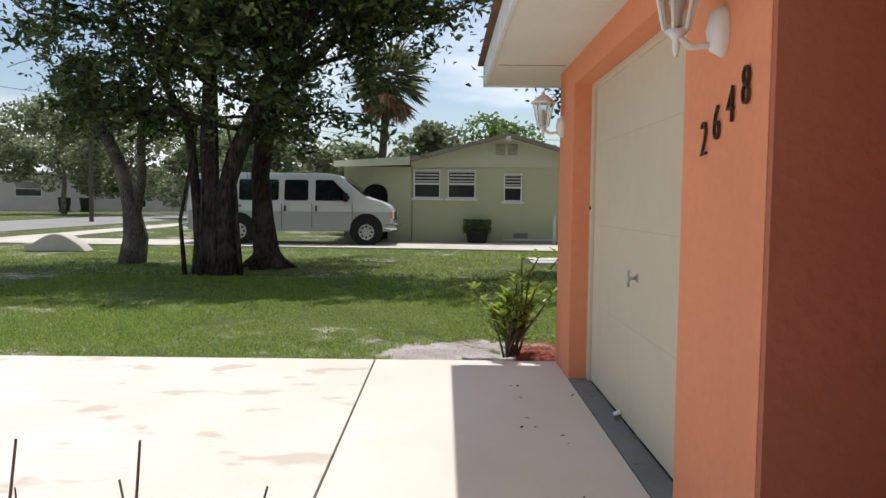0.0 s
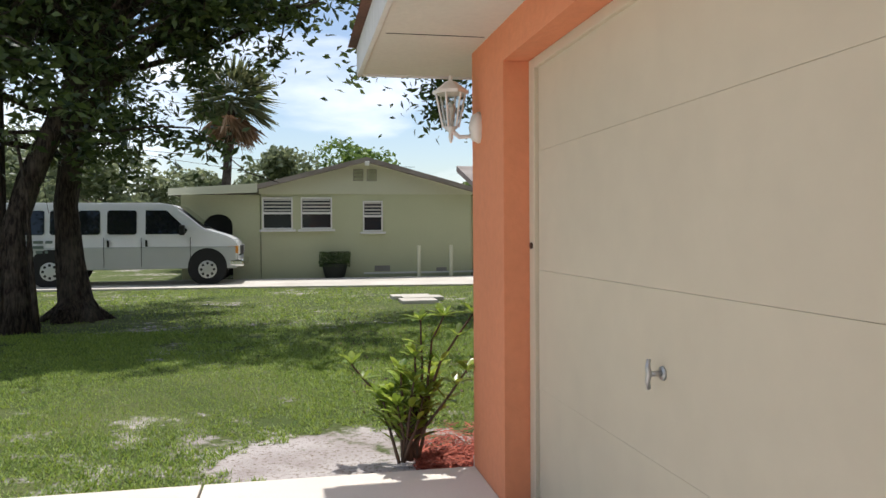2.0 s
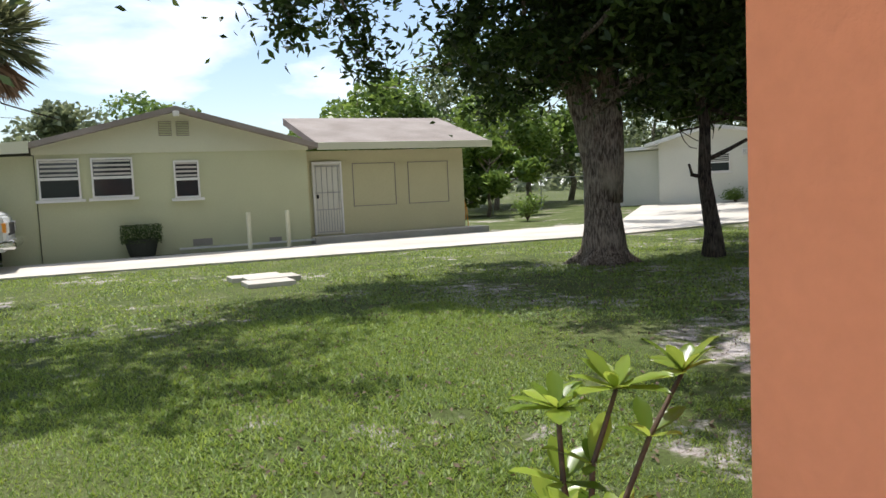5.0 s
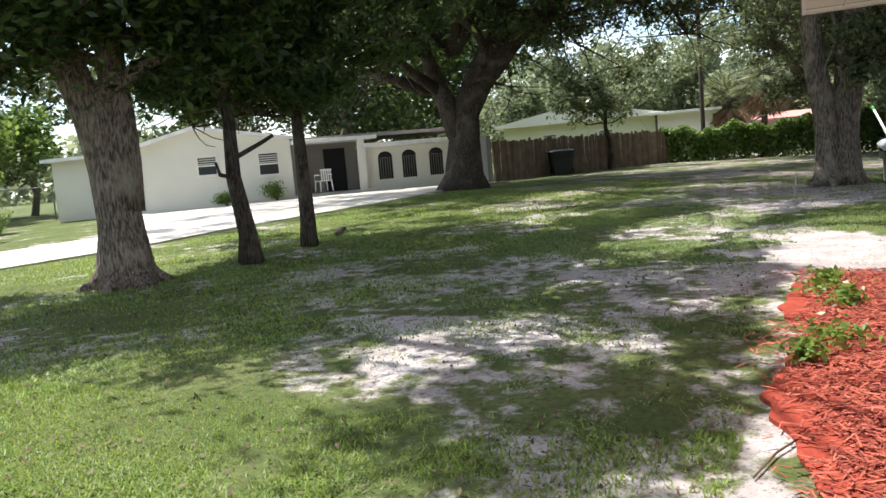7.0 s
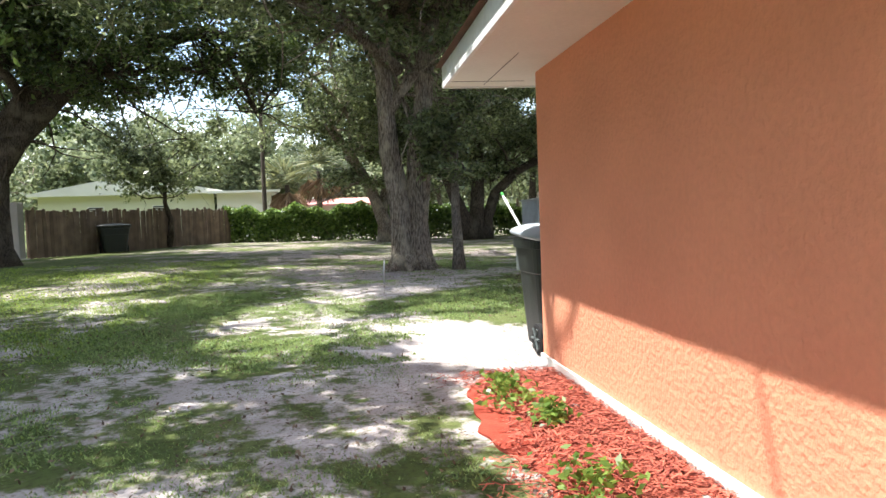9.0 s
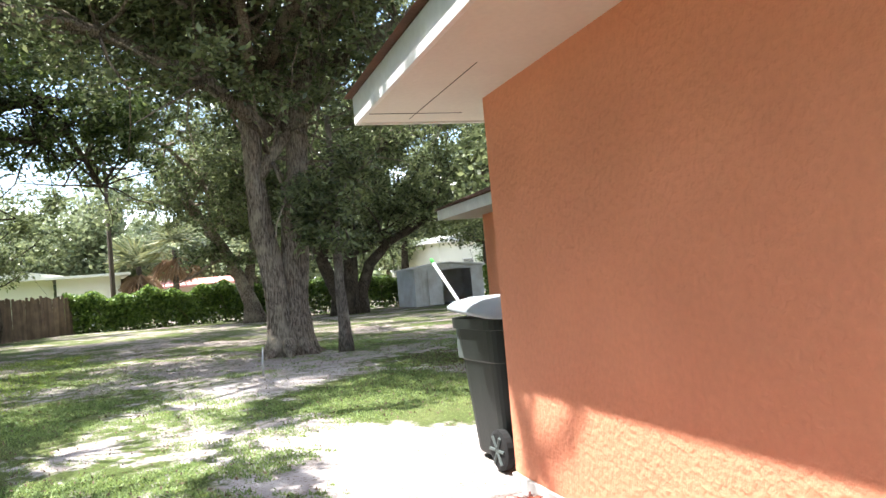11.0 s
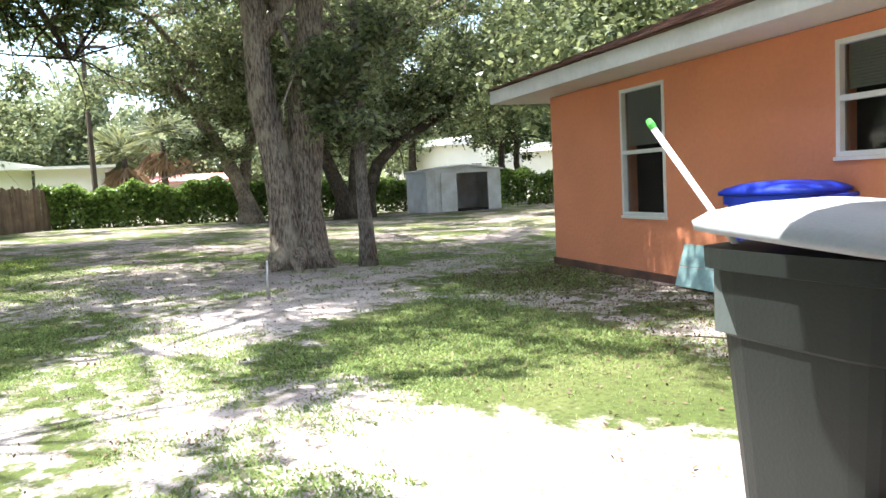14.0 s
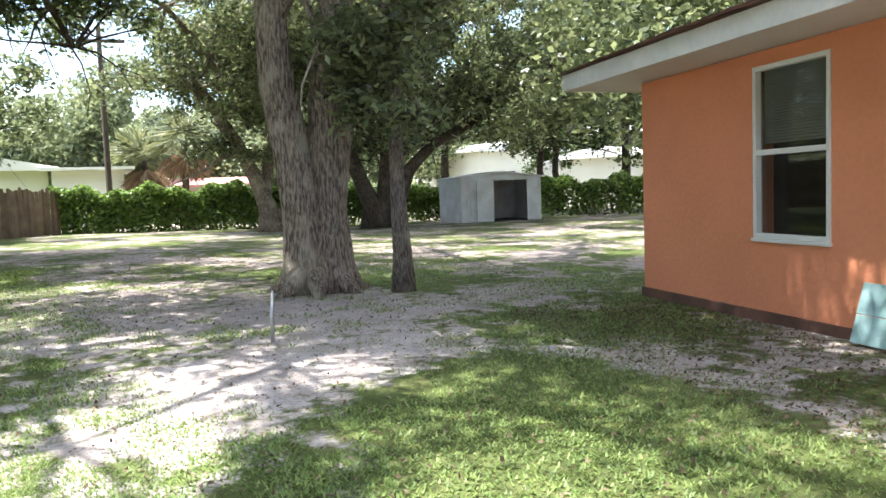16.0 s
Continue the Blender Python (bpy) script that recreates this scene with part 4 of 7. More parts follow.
# ---- mulch bed, sand and shrub at the house corner ----
def bed(name, outline, z0, z1, mat, label, category):
    bm = bmesh.new()
    rough = []
    for (ax, ay), (bx, by) in zip(outline, outline[1:] + outline[:1]):
        steps = max(1, int(math.dist((ax, ay), (bx, by)) / 0.06))
        for k in range(steps):
            x, y = ax + (bx - ax) * k / steps, ay + (by - ay) * k / steps
            w = 0.07 if y > 0.1 else 0.0
            rough.append((x + w * noise.noise((x * 5, y * 5, 1)), y + w * noise.noise((x * 5, y * 5, 9))))
    prism(bm, rough, "z", z0, z1)
    return tagged(part(name, bm, mat), label, category, kind="stuff")


bed("mulch_bed", ((-0.25, 0.03), (6.2, 0.03), (6.25, 0.45), (5.95, 0.72), (4.9, 0.82), (4.0, 0.68), (3.0, 0.85), (2.0, 0.62), (1.0, 0.75), (0.2, 0.5), (-0.3, 0.35)),
    -0.1, -0.026, "mulch", "loose red-dyed wood mulch along the wall", "mulch")


def chips():
    rng = np.random.default_rng(11)
    n = 26000
    x = rng.uniform(-0.3, 6.3, n)
    y = np.abs(rng.normal(0, 0.42, n)) + 0.02
    keep = y < 0.78 + 0.18 * np.sin(x * 2.1) + rng.normal(0, 0.09, n)
    x, y = x[keep], y[keep]
    c = np.stack([x, y, rng.uniform(-0.03, 0.008, len(x))], 1)
    a = rng.uniform(0, math.pi, len(x))
    d = np.stack([np.cos(a), np.sin(a), rng.uniform(-0.25, 0.25, len(x))], 1) * rng.uniform(0.010, 0.042, (len(x), 1))
    s = np.stack([-np.sin(a), np.cos(a), rng.uniform(-0.4, 0.4, len(x))], 1) * rng.uniform(0.0018, 0.0055, (len(x), 1))
    v = np.stack([c - d - s, c + d - s * 0.6, c + d + s, c - d + s], 1).reshape(-1, 3)
    tagged(flat_mesh("mulch_chips", v, np.arange(len(v)).reshape(-1, 4), "mulch_chip"), "shredded red-dyed wood chips", "mulch", kind="stuff")


chips()


def shrub():
    rng = np.random.default_rng(21)
    top = thing("shrub", -0.33, 0.17, -0.01, "leggy garden shrub with glossy yellow-green leaves", "shrub")
    centres, dirs = [], []
    tall = ((0.08, 0.06, 0.77), (0.21, 0.05, 0.79), (0.38, 0.05, 0.80))
    for k in range(19):
        a = rng.uniform(0, 2 * math.pi)
        lean = rng.uniform(0.15, 0.62)
        h = rng.uniform(0.34, 0.66)
        foot = (rng.normal(0, 0.03), rng.normal(0, 0.03), 0)
        if k < 3:
            bow = rng.normal(0, 0.015, (7, 3)) * np.array([0, 1, 1, 1, 1, 1, 0])[:, None]
            pts = [np.array(foot) * (1 - f) + np.array(tall[k]) * np.array((f ** 1.4, f ** 1.4, f)) + w for f, w in zip(np.linspace(0, 1, 7), bow)]
        else:
            pts = limb(rng, foot, (lean * math.cos(a), lean * math.sin(a), 1), h, 6, 0.09, 0.05)
        bm = bmesh.new()
        tube(bm, pts, np.linspace(0.011, 0.005, 7), 6)
        part("stem", bm, "twig", top, smooth=True)
        for j in range(2, 7):
            n = 13 if j == 6 else (5 if j > 3 else 2)
            for i in range(n):
                b = 2.4 * i + rng.uniform(0, 0.6)
                w = np.array((math.cos(b), math.sin(b), rng.uniform(0.05, 1.2)))
                centres.append(pts[j]), dirs.append(w / np.linalg.norm(w))
    c, d = np.array(centres), np.array(dirs)
    s = rng.uniform(0.06, 0.12, (len(c), 1))
    side = np.cross(d, (0, 0, 1.0))
    side /= np.linalg.norm(side, axis=1)[:, None]
    up = np.cross(side, d)
    rows = [(0.0, 0.02, 0.0), (0.35, 0.16, 0.02), (0.65, 0.20, 0.03), (0.88, 0.11, 0.0), (1.0, 0.0, -0.05)]
    v = []
    for t, w, l in rows:
        v.append(c + d * s * t + side * s * w + up * s * (l + 0.04))
        v.append(c + d * s * t + up * s * l)
        v.append(c + d * s * t - side * s * w + up * s * (l + 0.04))
    v = np.stack(v, 1)
    base = np.arange(len(c))[:, None, None] * 15
    q = np.array([[3 * r + k, 3 * r + k + 1, 3 * r + k + 4, 3 * r + k + 3] for r in range(4) for k in (0, 1)])
    flat_mesh("foliage", v.reshape(-1, 3), (base + q[None]).reshape(-1, 4), "leaf_shrub", top, True)


shrub()


def weed(x, y, seed, size=0.25, h=0.08, n=150):
    rng = np.random.default_rng(seed)
    top = thing("weed", x, y, GROUND, "low leafy green weed in the red mulch", "weed", group="weeds in the mulch")
    c = rng.normal(size=(n, 3)) * np.array((size * 0.5, size * 0.4, h * 0.35)) + np.array((0, 0, h * 0.6))
    c[:, 2] = np.abs(c[:, 2]) + 0.02
    v, f = leaf_cloud(rng, c, 0.055, 0.0, 0.5, 1.2)
    flat_mesh("foliage", v, f, "leaf_bright", top)


for k, (x, y, s) in enumerate(((5.35, 0.55, 0.28), (4.95, 0.42, 0.14), (3.95, 0.52, 0.26), (3.55, 0.66, 0.12), (5.75, 0.5, 0.14))):
    weed(x, y, 300 + k, s)

# ---- trees of the garden ----
def stem(points, r0, r1, flare=1.6):
    radii = list(np.linspace(r0, r1, len(points)))
    radii[0] *= flare
    if len(points) > 3:
        radii[1] *= 1.12
    return points, radii


fx = (
    stem(((-0.05, 0, -0.1), (-0.02, 0, 0.5), (-0.04, 0, 1.2), (-0.08, 0.05, 2.2), (-0.06, 0.1, 3.4), (0.0, 0.2, 5.2), (0.1, 0.3, 6.8)), 0.19, 0.07, 1.5),
    stem(((0.20, -0.1, -0.1), (0.18, -0.08, 0.6), (0.2, -0.05, 1.3), (0.38, 0.05, 2.0), (0.72, 0.1, 2.8), (1.05, 0.15, 3.6), (1.7, 0.2, 4.6), (2.6, 0.1, 5.6)), 0.19, 0.07, 1.4),
    stem(((-0.28, 0.05, -0.1), (-0.26, 0.1, 0.5), (-0.30, 0.12, 1.1), (-0.5, 0.3, 2.4), (-1.1, 0.4, 3.6), (-2.0, 0.3, 5.0)), 0.10, 0.05, 1.4),
)
rng_r = np.random.default_rng(8)
hang = [(((x, y, -0.05), (x + rng_r.normal(0, 0.04), y, 0.9), (x * 0.8, y * 0.8, 1.8), (x * 0.5, y * 0.5, 2.6)), (0.045, 0.03, 0.022, 0.018))
        for x, y in ((-0.42, -0.2), (0.52, -0.22), (0.15, -0.32), (-0.1, -0.3), (0.4, 0.2), (-0.3, 0.3))]
# the extra high limbs are added above view to shade the lawn
tree(-4.78, 6.95, fx, 12, 40000, 0.155, "leaf_ficus", "bark_ficus", "large multi-stemmed fig tree with hanging roots", 31, limb_length=3.2, crown_low=2.6, clump=0.75, roots=hang,
     extra=tuple((((0.1, 0.1, 3.6), (0.1 + 1.2 * math.cos(a), 0.1 + 1.2 * math.sin(a), 5.4), (0.1 + 2.8 * math.cos(a), 0.1 + 2.8 * math.sin(a), 6.6), (0.1 + 4.6 * math.cos(a), 0.1 + 4.6 * math.sin(a), 7.0)),
                  (0.10, 0.08, 0.05, 0.02)) for a in (0.2, 1.2, 2.3, 3.4)))
fb = (
    stem(((0, 0, -0.1), (-0.02, 0, 0.3), (-0.06, 0, 0.9), (-0.1, 0, 1.7), (0.0, 0, 2.6), (0.1, 0.05, 3.4), (0.3, 0.1, 4.5), (0.6, 0.2, 6.0)), 0.23, 0.08, 2.0),
    stem(((0.05, 0, 2.6), (0.5, -0.2, 3.4), (1.3, -0.4, 4.1), (2.3, -0.5, 4.7), (3.4, -0.6, 5.0)), 0.12, 0.05, 1.0),
)
fb_roots = [(((0.05 * math.cos(a), 0.05 * math.sin(a), 0.45), (0.28 * math.cos(a), 0.28 * math.sin(a), 0.12), (0.55 * math.cos(a), 0.55 * math.sin(a), -0.03)), (0.10, 0.08, 0.03)) for a in (0.1, 1.3, 2.6, 3.4, 4.4, 5.4)]
# as on the first fig, unseen high limbs are added for lawn shade
tree(-4.15, 8.1, fb, 12, 32000, 0.155, "leaf_ficus", "bark_ficus", "fig tree with a twisted dark trunk", 32, roots=fb_roots, limb_length=3.2, crown_low=2.6, clump=0.75,
     extra=tuple((((0.1, 0.1, 3.6), (0.1 + 1.2 * math.cos(a), 0.1 + 1.2 * math.sin(a), 5.4), (0.1 + 2.8 * math.cos(a), 0.1 + 2.8 * math.sin(a), 6.6), (0.1 + 4.6 * math.cos(a), 0.1 + 4.6 * math.sin(a), 7.0)),
                  (0.10, 0.08, 0.05, 0.02)) for a in (0.2, 1.2, 2.3, 3.4)))
tree(-7.03, 8.95, (stem(((0, 0, -0.1), (0.1, 0, 0.5), (0.05, 0, 1.1), (-0.25, 0.1, 2.0), (-0.7, 0.1, 2.9), (-0.9, 0.2, 4.0)), 0.22, 0.05, 1.3),
                    stem(((0.1, 0, 0.9), (0.25, 0, 1.6), (0.2, 0.1, 2.6), (0.4, 0.1, 3.6)), 0.11, 0.04, 1.0)), 8, 6500, 0.12, "leaf_ficus", "bark_grey",
     "crooked small tree with grey bark", 33, limb_length=1.6, crown_low=3.0, clump=0.5)
t1 = (
    stem(((0, 0, -0.1), (0, 0, 0.2), (0, 0, 0.7), (-0.02, 0.02, 1.4), (-0.12, 0.1, 2.1), (-0.29, 0.25, 2.8), (-0.45, 0.38, 3.8), (-0.55, 0.4, 5.4), (-0.6, 0.4, 7.0)), 0.34, 0.10, 1.5),
    stem(((0.06, -0.05, 0.9), (0.08, -0.07, 1.5), (0.11, -0.1, 2.1), (0.1, -0.09, 2.8), (0.22, -0.2, 3.8), (0.5, -0.4, 5.0), (0.9, -0.6, 6.4)), 0.24, 0.08, 1.0),
)
t1_roots = [(((0.16 * math.cos(a), 0.16 * math.sin(a), 0.22), (0.36 * math.cos(a), 0.36 * math.sin(a), 0.05), (0.62 * math.cos(a), 0.62 * math.sin(a), -0.05)), (0.14, 0.09, 0.03)) for a in (0.4, 1.5, 2.5, 3.5, 4.3, 5.4)]
tree(6.05, 8.3, t1, 18, 125000, 0.15, "leaf_dark", "bark_oak", "straight shade tree with furrowed grey-brown bark", 41, limb_length=3.1, crown_low=2.9, clump=0.8, roots=t1_roots,
     extra=((((-0.2, 0.1, 3.6), (-1.4, 0.3, 4.4), (-2.8, 0.5, 4.6), (-4.0, 0.6, 4.2)), (0.10, 0.08, 0.05, 0.02)),
            (((0.1, 0, 3.2), (0.0, -1.6, 4.3), (-0.4, -3.2, 4.9), (-0.9, -4.6, 5.0)), (0.11, 0.09, 0.06, 0.02)),
            (((0.3, -0.2, 3.6), (1.2, -1.3, 4.6), (2.0, -2.3, 5.6), (2.6, -3.0, 6.2)), (0.10, 0.08, 0.05, 0.02)),
            # three high limbs added out of view to shade the yard's near part
            (((-0.4, 0.1, 4.8), (-1.4, -1.6, 6.4), (-1.9, -3.2, 7.2), (-2.2, -4.6, 7.4)), (0.11, 0.09, 0.06, 0.02)),
            (((0.5, -0.3, 4.8), (0.6, -2.0, 6.6), (0.8, -3.8, 7.4), (1.0, -5.6, 7.4)), (0.11, 0.09, 0.06, 0.02)),
            (((0.6, -0.3, 4.8), (2.0, -1.2, 6.6), (3.2, -1.8, 7.4), (4.4, -2.2, 7.4)), (0.10, 0.08, 0.05, 0.02))))
tree(7.65, 7.65, (stem(((0, 0, -0.1), (-0.02, 0, 0.4), (-0.12, 0.05, 1.2), (-0.1, 0.05, 2.0), (-0.25, 0.1, 3.0), (-0.3, 0.2, 4.6)), 0.13, 0.05, 1.5),), 22, 44000, 0.17, "leaf_dark", "bark_dark",
     "slender dark tree with a dense crown", 42, limb_length=2.3, crown_low=2.9, clump=0.6, slim=0.3, droop=0.6,
     extra=((((-0.1, 0.05, 1.45), (0.25, -0.1, 1.62), (0.5, -0.2, 1.75)), (0.035, 0.03, 0.025)), (((-0.12, 0.05, 1.2), (-0.3, 0.12, 1.25), (-0.34, 0.14, 1.42)), (0.035, 0.03, 0.02))))
tree(9.40, 7.90, (stem(((0, 0, -0.1), (0, 0, 0.4), (0, 0, 1.4), (-0.02, 0, 2.4), (0.05, 0, 3.4), (0.1, 0.1, 5.0)), 0.12, 0.05, 1.3),), 22, 50000, 0.17, "leaf_dark", "bark_dark",
     "slender dark tree beside the drive", 43, limb_length=2.7, crown_low=2.8, clump=0.6, slim=0.3, droop=0.6,
     # added high limbs that shade the ground towards the drive
     extra=tuple((((0.05, 0, 3.2), (1.2 * math.cos(a), 1.2 * math.sin(a), 5.2), (2.8 * math.cos(a), 2.8 * math.sin(a), 6.2), (4.6 * math.cos(a), 4.6 * math.sin(a), 6.4)),
                  (0.06, 0.05, 0.04, 0.015)) for a in (0.3, 1.2, 3.4, 4.3, 5.0, 5.8)))
ok = (
    stem(((0, 0.12, -0.1), (0, 0.14, 0.3), (0, 0.16, 1.0), (0, 0.23, 1.7), (-0.02, 0.34, 2.5), (-0.05, 0.41, 3.4), (-0.05, 0.44, 4.4), (-0.05, 0.5, 6.0), (0.1, 0.6, 9.5)), 0.26, 0.14, 1.5),
    stem(((0, -0.12, -0.1), (0, -0.13, 0.3), (0.04, -0.15, 1.0), (0.04, -0.22, 1.7), (0.0, -0.30, 2.5), (0.0, -0.38, 3.4), (0.0, -0.46, 4.4), (0.1, -0.9, 6.0), (0.4, -1.8, 8.5)), 0.30, 0.16, 1.5),
)
ok_roots = [(((0.26 * math.cos(a), 0.26 * math.sin(a), 0.2), (0.46 * math.cos(a), 0.46 * math.sin(a), 0.04), (0.7 * math.cos(a), 0.7 * math.sin(a), -0.06)), (0.16, 0.10, 0.03)) for a in (0.3, 1.2, 2.2, 3.0, 3.9, 4.8, 5.6)]
oak_limbs = (
    (((-0.05, 0.1, 4.2), (-0.8, 1.2, 5.0), (-1.4, 2.8, 5.6), (-2.0, 4.6, 5.9), (-2.2, 6.4, 5.7)), (0.16, 0.13, 0.10, 0.07, 0.03)),
    (((0.1, -1.0, 5.5), (-1.0, -2.4, 6.0), (-2.2, -4.0, 6.2), (-3.4, -5.5, 6.2)), (0.16, 0.12, 0.08, 0.03)),
    (((0.0, 0.4, 5.0), (-1.4, 0.5, 5.8), (-2.8, 0.8, 6.3), (-4.0, 1.0, 6.5)), (0.15, 0.11, 0.07, 0.02)),
    (((0.0, 0.2, 5.2), (-2.0, -0.6, 6.6), (-3.8, -0.9, 7.3), (-5.4, -0.8, 7.5)), (0.15, 0.11, 0.06, 0.02)),
    (((0.0, 0.4, 5.6), (-1.8, 2.2, 7.0), (-3.2, 3.6, 7.6), (-4.6, 4.8, 7.6)), (0.14, 0.10, 0.06, 0.02)),
    (((0.0, 0.5, 6.0), (-2.2, 1.6, 7.4), (-3.8, 2.2, 8.0), (-5.0, 2.6, 8.0)), (0.14, 0.10, 0.06, 0.02)),
    # two limbs added overhead, out of view, to shade grass by the wing
    (((0.0, 0.2, 6.2), (-2.2, 0.4, 7.6), (-4.4, 0.7, 8.2), (-6.6, 0.8, 8.4)), (0.12, 0.09, 0.06, 0.02)),
    (((0.0, -0.6, 5.8), (-1.8, -1.4, 7.2), (-3.6, -1.9, 7.8), (-5.6, -2.0, 8.0)), (0.12, 0.09, 0.06, 0.02)),
    (((-0.1, 0.36, 3.3), (-0.12, 0.1, 3.7), (-0.1, -0.3, 4.2), (0.0, -0.9, 5.0)), (0.13, 0.12, 0.10, 0.07)),
    # ring of limbs added to shade the far yard
    *((((0.1, 0.0, 5.4), (2.2 * math.cos(a), 2.2 * math.sin(a), 7.2), (4.8 * math.cos(a), 4.8 * math.sin(a), 8.0), (7.6 * math.cos(a), 7.6 * math.sin(a), 8.2)),
       (0.16, 0.12, 0.08, 0.03)) for a in (-1.1, -0.5, 0.0, 0.5, 1.0, 1.6)),
)
tree(17.0, 0.04, ok, 22, 135000, 0.14, "leaf_oak", "bark_oak", "big forked live oak with deeply furrowed bark", 51, limb_length=4.6, crown_low=5.4, roots=ok_roots, clump=0.85, extra=oak_limbs, twigs=7)
tree(16.4, -0.9, (stem(((0, 0, -0.1), (0, 0, 0.4), (0.0, 0.02, 1.2), (0.06, 0.0, 2.2), (0.1, -0.05, 3.2), (0.1, 0, 4.4)), 0.115, 0.05, 1.25),), 14, 5200, 0.13, "leaf_oak", "bark_grey",
     "slim young oak beside the big one", 52, limb_length=1.1, crown_low=2.3, clump=0.5)
bo = (
    stem(((0, 0, -0.1), (0, 0, 0.5), (0.05, -0.1, 1.6), (0.1, -0.3, 2.8), (0.3, -0.8, 4.0), (0.6, -1.6, 5.4), (1.0, -2.4, 7.5)), 0.62, 0.2, 1.5),
    stem(((0, 0.1, 1.8), (-0.1, 0.4, 3.0), (-0.3, 0.9, 4.6), (-0.5, 1.6, 6.8)), 0.34, 0.14, 1.0),
)
bo_limbs = (
    (((0.1, -0.3, 2.6), (0.3, -0.9, 3.5), (0.65, -1.5, 4.4), (1.1, -2.5, 5.5), (1.8, -4.2, 6.4), (2.4, -5.7, 6.9), (3.1, -7.4, 6.9)), (0.40, 0.38, 0.34, 0.28, 0.20, 0.14, 0.06)),
    (((2.4, -5.6, 6.9), (2.7, -6.3, 6.3), (2.9, -6.8, 5.3), (3.1, -7.2, 4.5)), (0.12, 0.10, 0.08, 0.04)),
    (((1.1, -2.5, 5.5), (1.2, -3.4, 5.4), (1.6, -4.6, 5.7), (1.9, -5.8, 5.6)), (0.12, 0.10, 0.07, 0.03)),
    (((-0.2, 0.9, 3.4), (-1.2, 2.6, 4.2), (-2.2, 4.4, 4.6), (-3.0, 6.4, 4.6)), (0.22, 0.18, 0.12, 0.05)),
    (((-0.3, 0.6, 3.4), (-2.4, 1.0, 4.3), (-4.8, 0.9, 4.3), (-7.0, 0.6, 3.8)), (0.2, 0.15, 0.1, 0.04)),
    # high outer limbs added to shade the far ground and the apron
    *((((0.0, 0.0, 4.6), (2.2 * math.cos(a), 2.2 * math.sin(a), 7.4), (5.0 * math.cos(a), 5.0 * math.sin(a), 8.8), (8.6 * math.cos(a), 8.6 * math.sin(a), 9.0)),
       (0.2, 0.15, 0.1, 0.03)) for a in (0.1, 1.1, 3.7, 4.4, 5.2)),
    *((((0.0, 0.0, 4.6), (2.6 * math.cos(a), 2.6 * math.sin(a), 7.4), (6.2 * math.cos(a), 6.2 * math.sin(a), 8.8), (11.0 * math.cos(a), 11.0 * math.sin(a), 9.0)),
       (0.2, 0.15, 0.1, 0.03)) for a in (1.6, 2.05, 2.5, 3.0)),
)
tree(23.2, 11.2, bo, 24, 140000, 0.18, "leaf_ficus", "bark_dark", "huge spreading live oak with a low arching limb", 53, limb_length=5.2, crown_low=6.0, clump=1.0, extra=bo_limbs, twigs=7)
# trees behind the yard, round the shed
for k, (x, y, h, r, lm) in enumerate(((39.5, -13.0, 8, 0.20, "leaf_oak"), (41.5, -14.8, 8, 0.20, "leaf_dark"), (43, -9.5, 9, 0.25, "leaf_oak"), 
                                      (40, -17.5, 9, 0.25, "leaf_dark"), (33.2, 8.4, 5, 0.12, "leaf_oak"))):
    rr = np.random.default_rng(600 + k)
    lean = rr.normal(0, 0.12, 2)
    pts = [(lean[0] * z + rr.normal(0, 0.06), lean[1] * z + rr.normal(0, 0.06), z) for z in np.linspace(-0.1, h * 0.75, 7)]
    tree(x, y, (stem(pts, r, r * 0.3, 1.4),), 18, 22000 if k < 4 else 8000, 0.20, lm, "bark_dark", "shady oak at the back of the yard", 620 + k,
         limb_length=h * 0.55, crown_low=2.6, clump=0.9)
# the old dark oak by the shed, its stems fanning out low, one limb reaching over the shed roof
do = (
    stem(((0, 0, -0.1), (-0.05, 0.1, 0.8), (-0.1, 0.5, 1.8), (-0.2, 1.0, 3.2), (-0.3, 1.7, 4.8), (-0.6, 2.8, 6.8)), 0.34, 0.12, 1.5),
    stem(((0.1, -0.3, -0.1), (0.0, -0.4, 0.8), (-0.1, -0.5, 2.0), (-0.2, -0.6, 3.4), (-0.3, -0.5, 5.2), (-0.3, -0.4, 7.4)), 0.36, 0.12, 1.5),
    stem(((0.1, -0.8, -0.1), (0.0, -0.9, 0.9), (-0.1, -1.3, 2.0), (-0.3, -2.2, 2.9), (-0.6, -3.6, 3.6), (-0.9, -5.2, 4.4), (-1.2, -6.8, 5.4)), 0.26, 0.09, 1.4),
)
# high limbs added so that the crown shades the back yard
do_limbs = tuple((((0.0, 0.0, 4.4), (2.4 * math.cos(a), 2.4 * math.sin(a), 6.8), (5.2 * math.cos(a), 5.2 * math.sin(a), 8.0), (8.4 * math.cos(a), 8.4 * math.sin(a), 8.2)),
                  (0.18, 0.14, 0.09, 0.03)) for a in (0.4, 1.4, 2.3, 2.9, 3.5, 4.1, 4.8, 5.6))
tree(33.9, -4.1, do, 20, 95000, 0.19, "leaf_oak", "bark_dark", "old dark live oak fanning out beside the shed", 631, limb_length=4.8, crown_low=3.4, clump=0.95, extra=do_limbs, twigs=6)
# a leaning oak in front of the vine hedge
lo = (
    stem(((0, 0, -0.1), (-0.1, 0.15, 0.8), (-0.2, 0.5, 1.8), (-0.3, 1.0, 3.0), (-0.5, 1.9, 4.4), (-0.8, 2.9, 6.2)), 0.32, 0.10, 1.5),
    stem(((-0.1, 0.2, 1.2), (0.0, 0.0, 2.4), (0.1, -0.4, 3.8), (0.1, -0.8, 5.6)), 0.20, 0.08, 1.0),
)
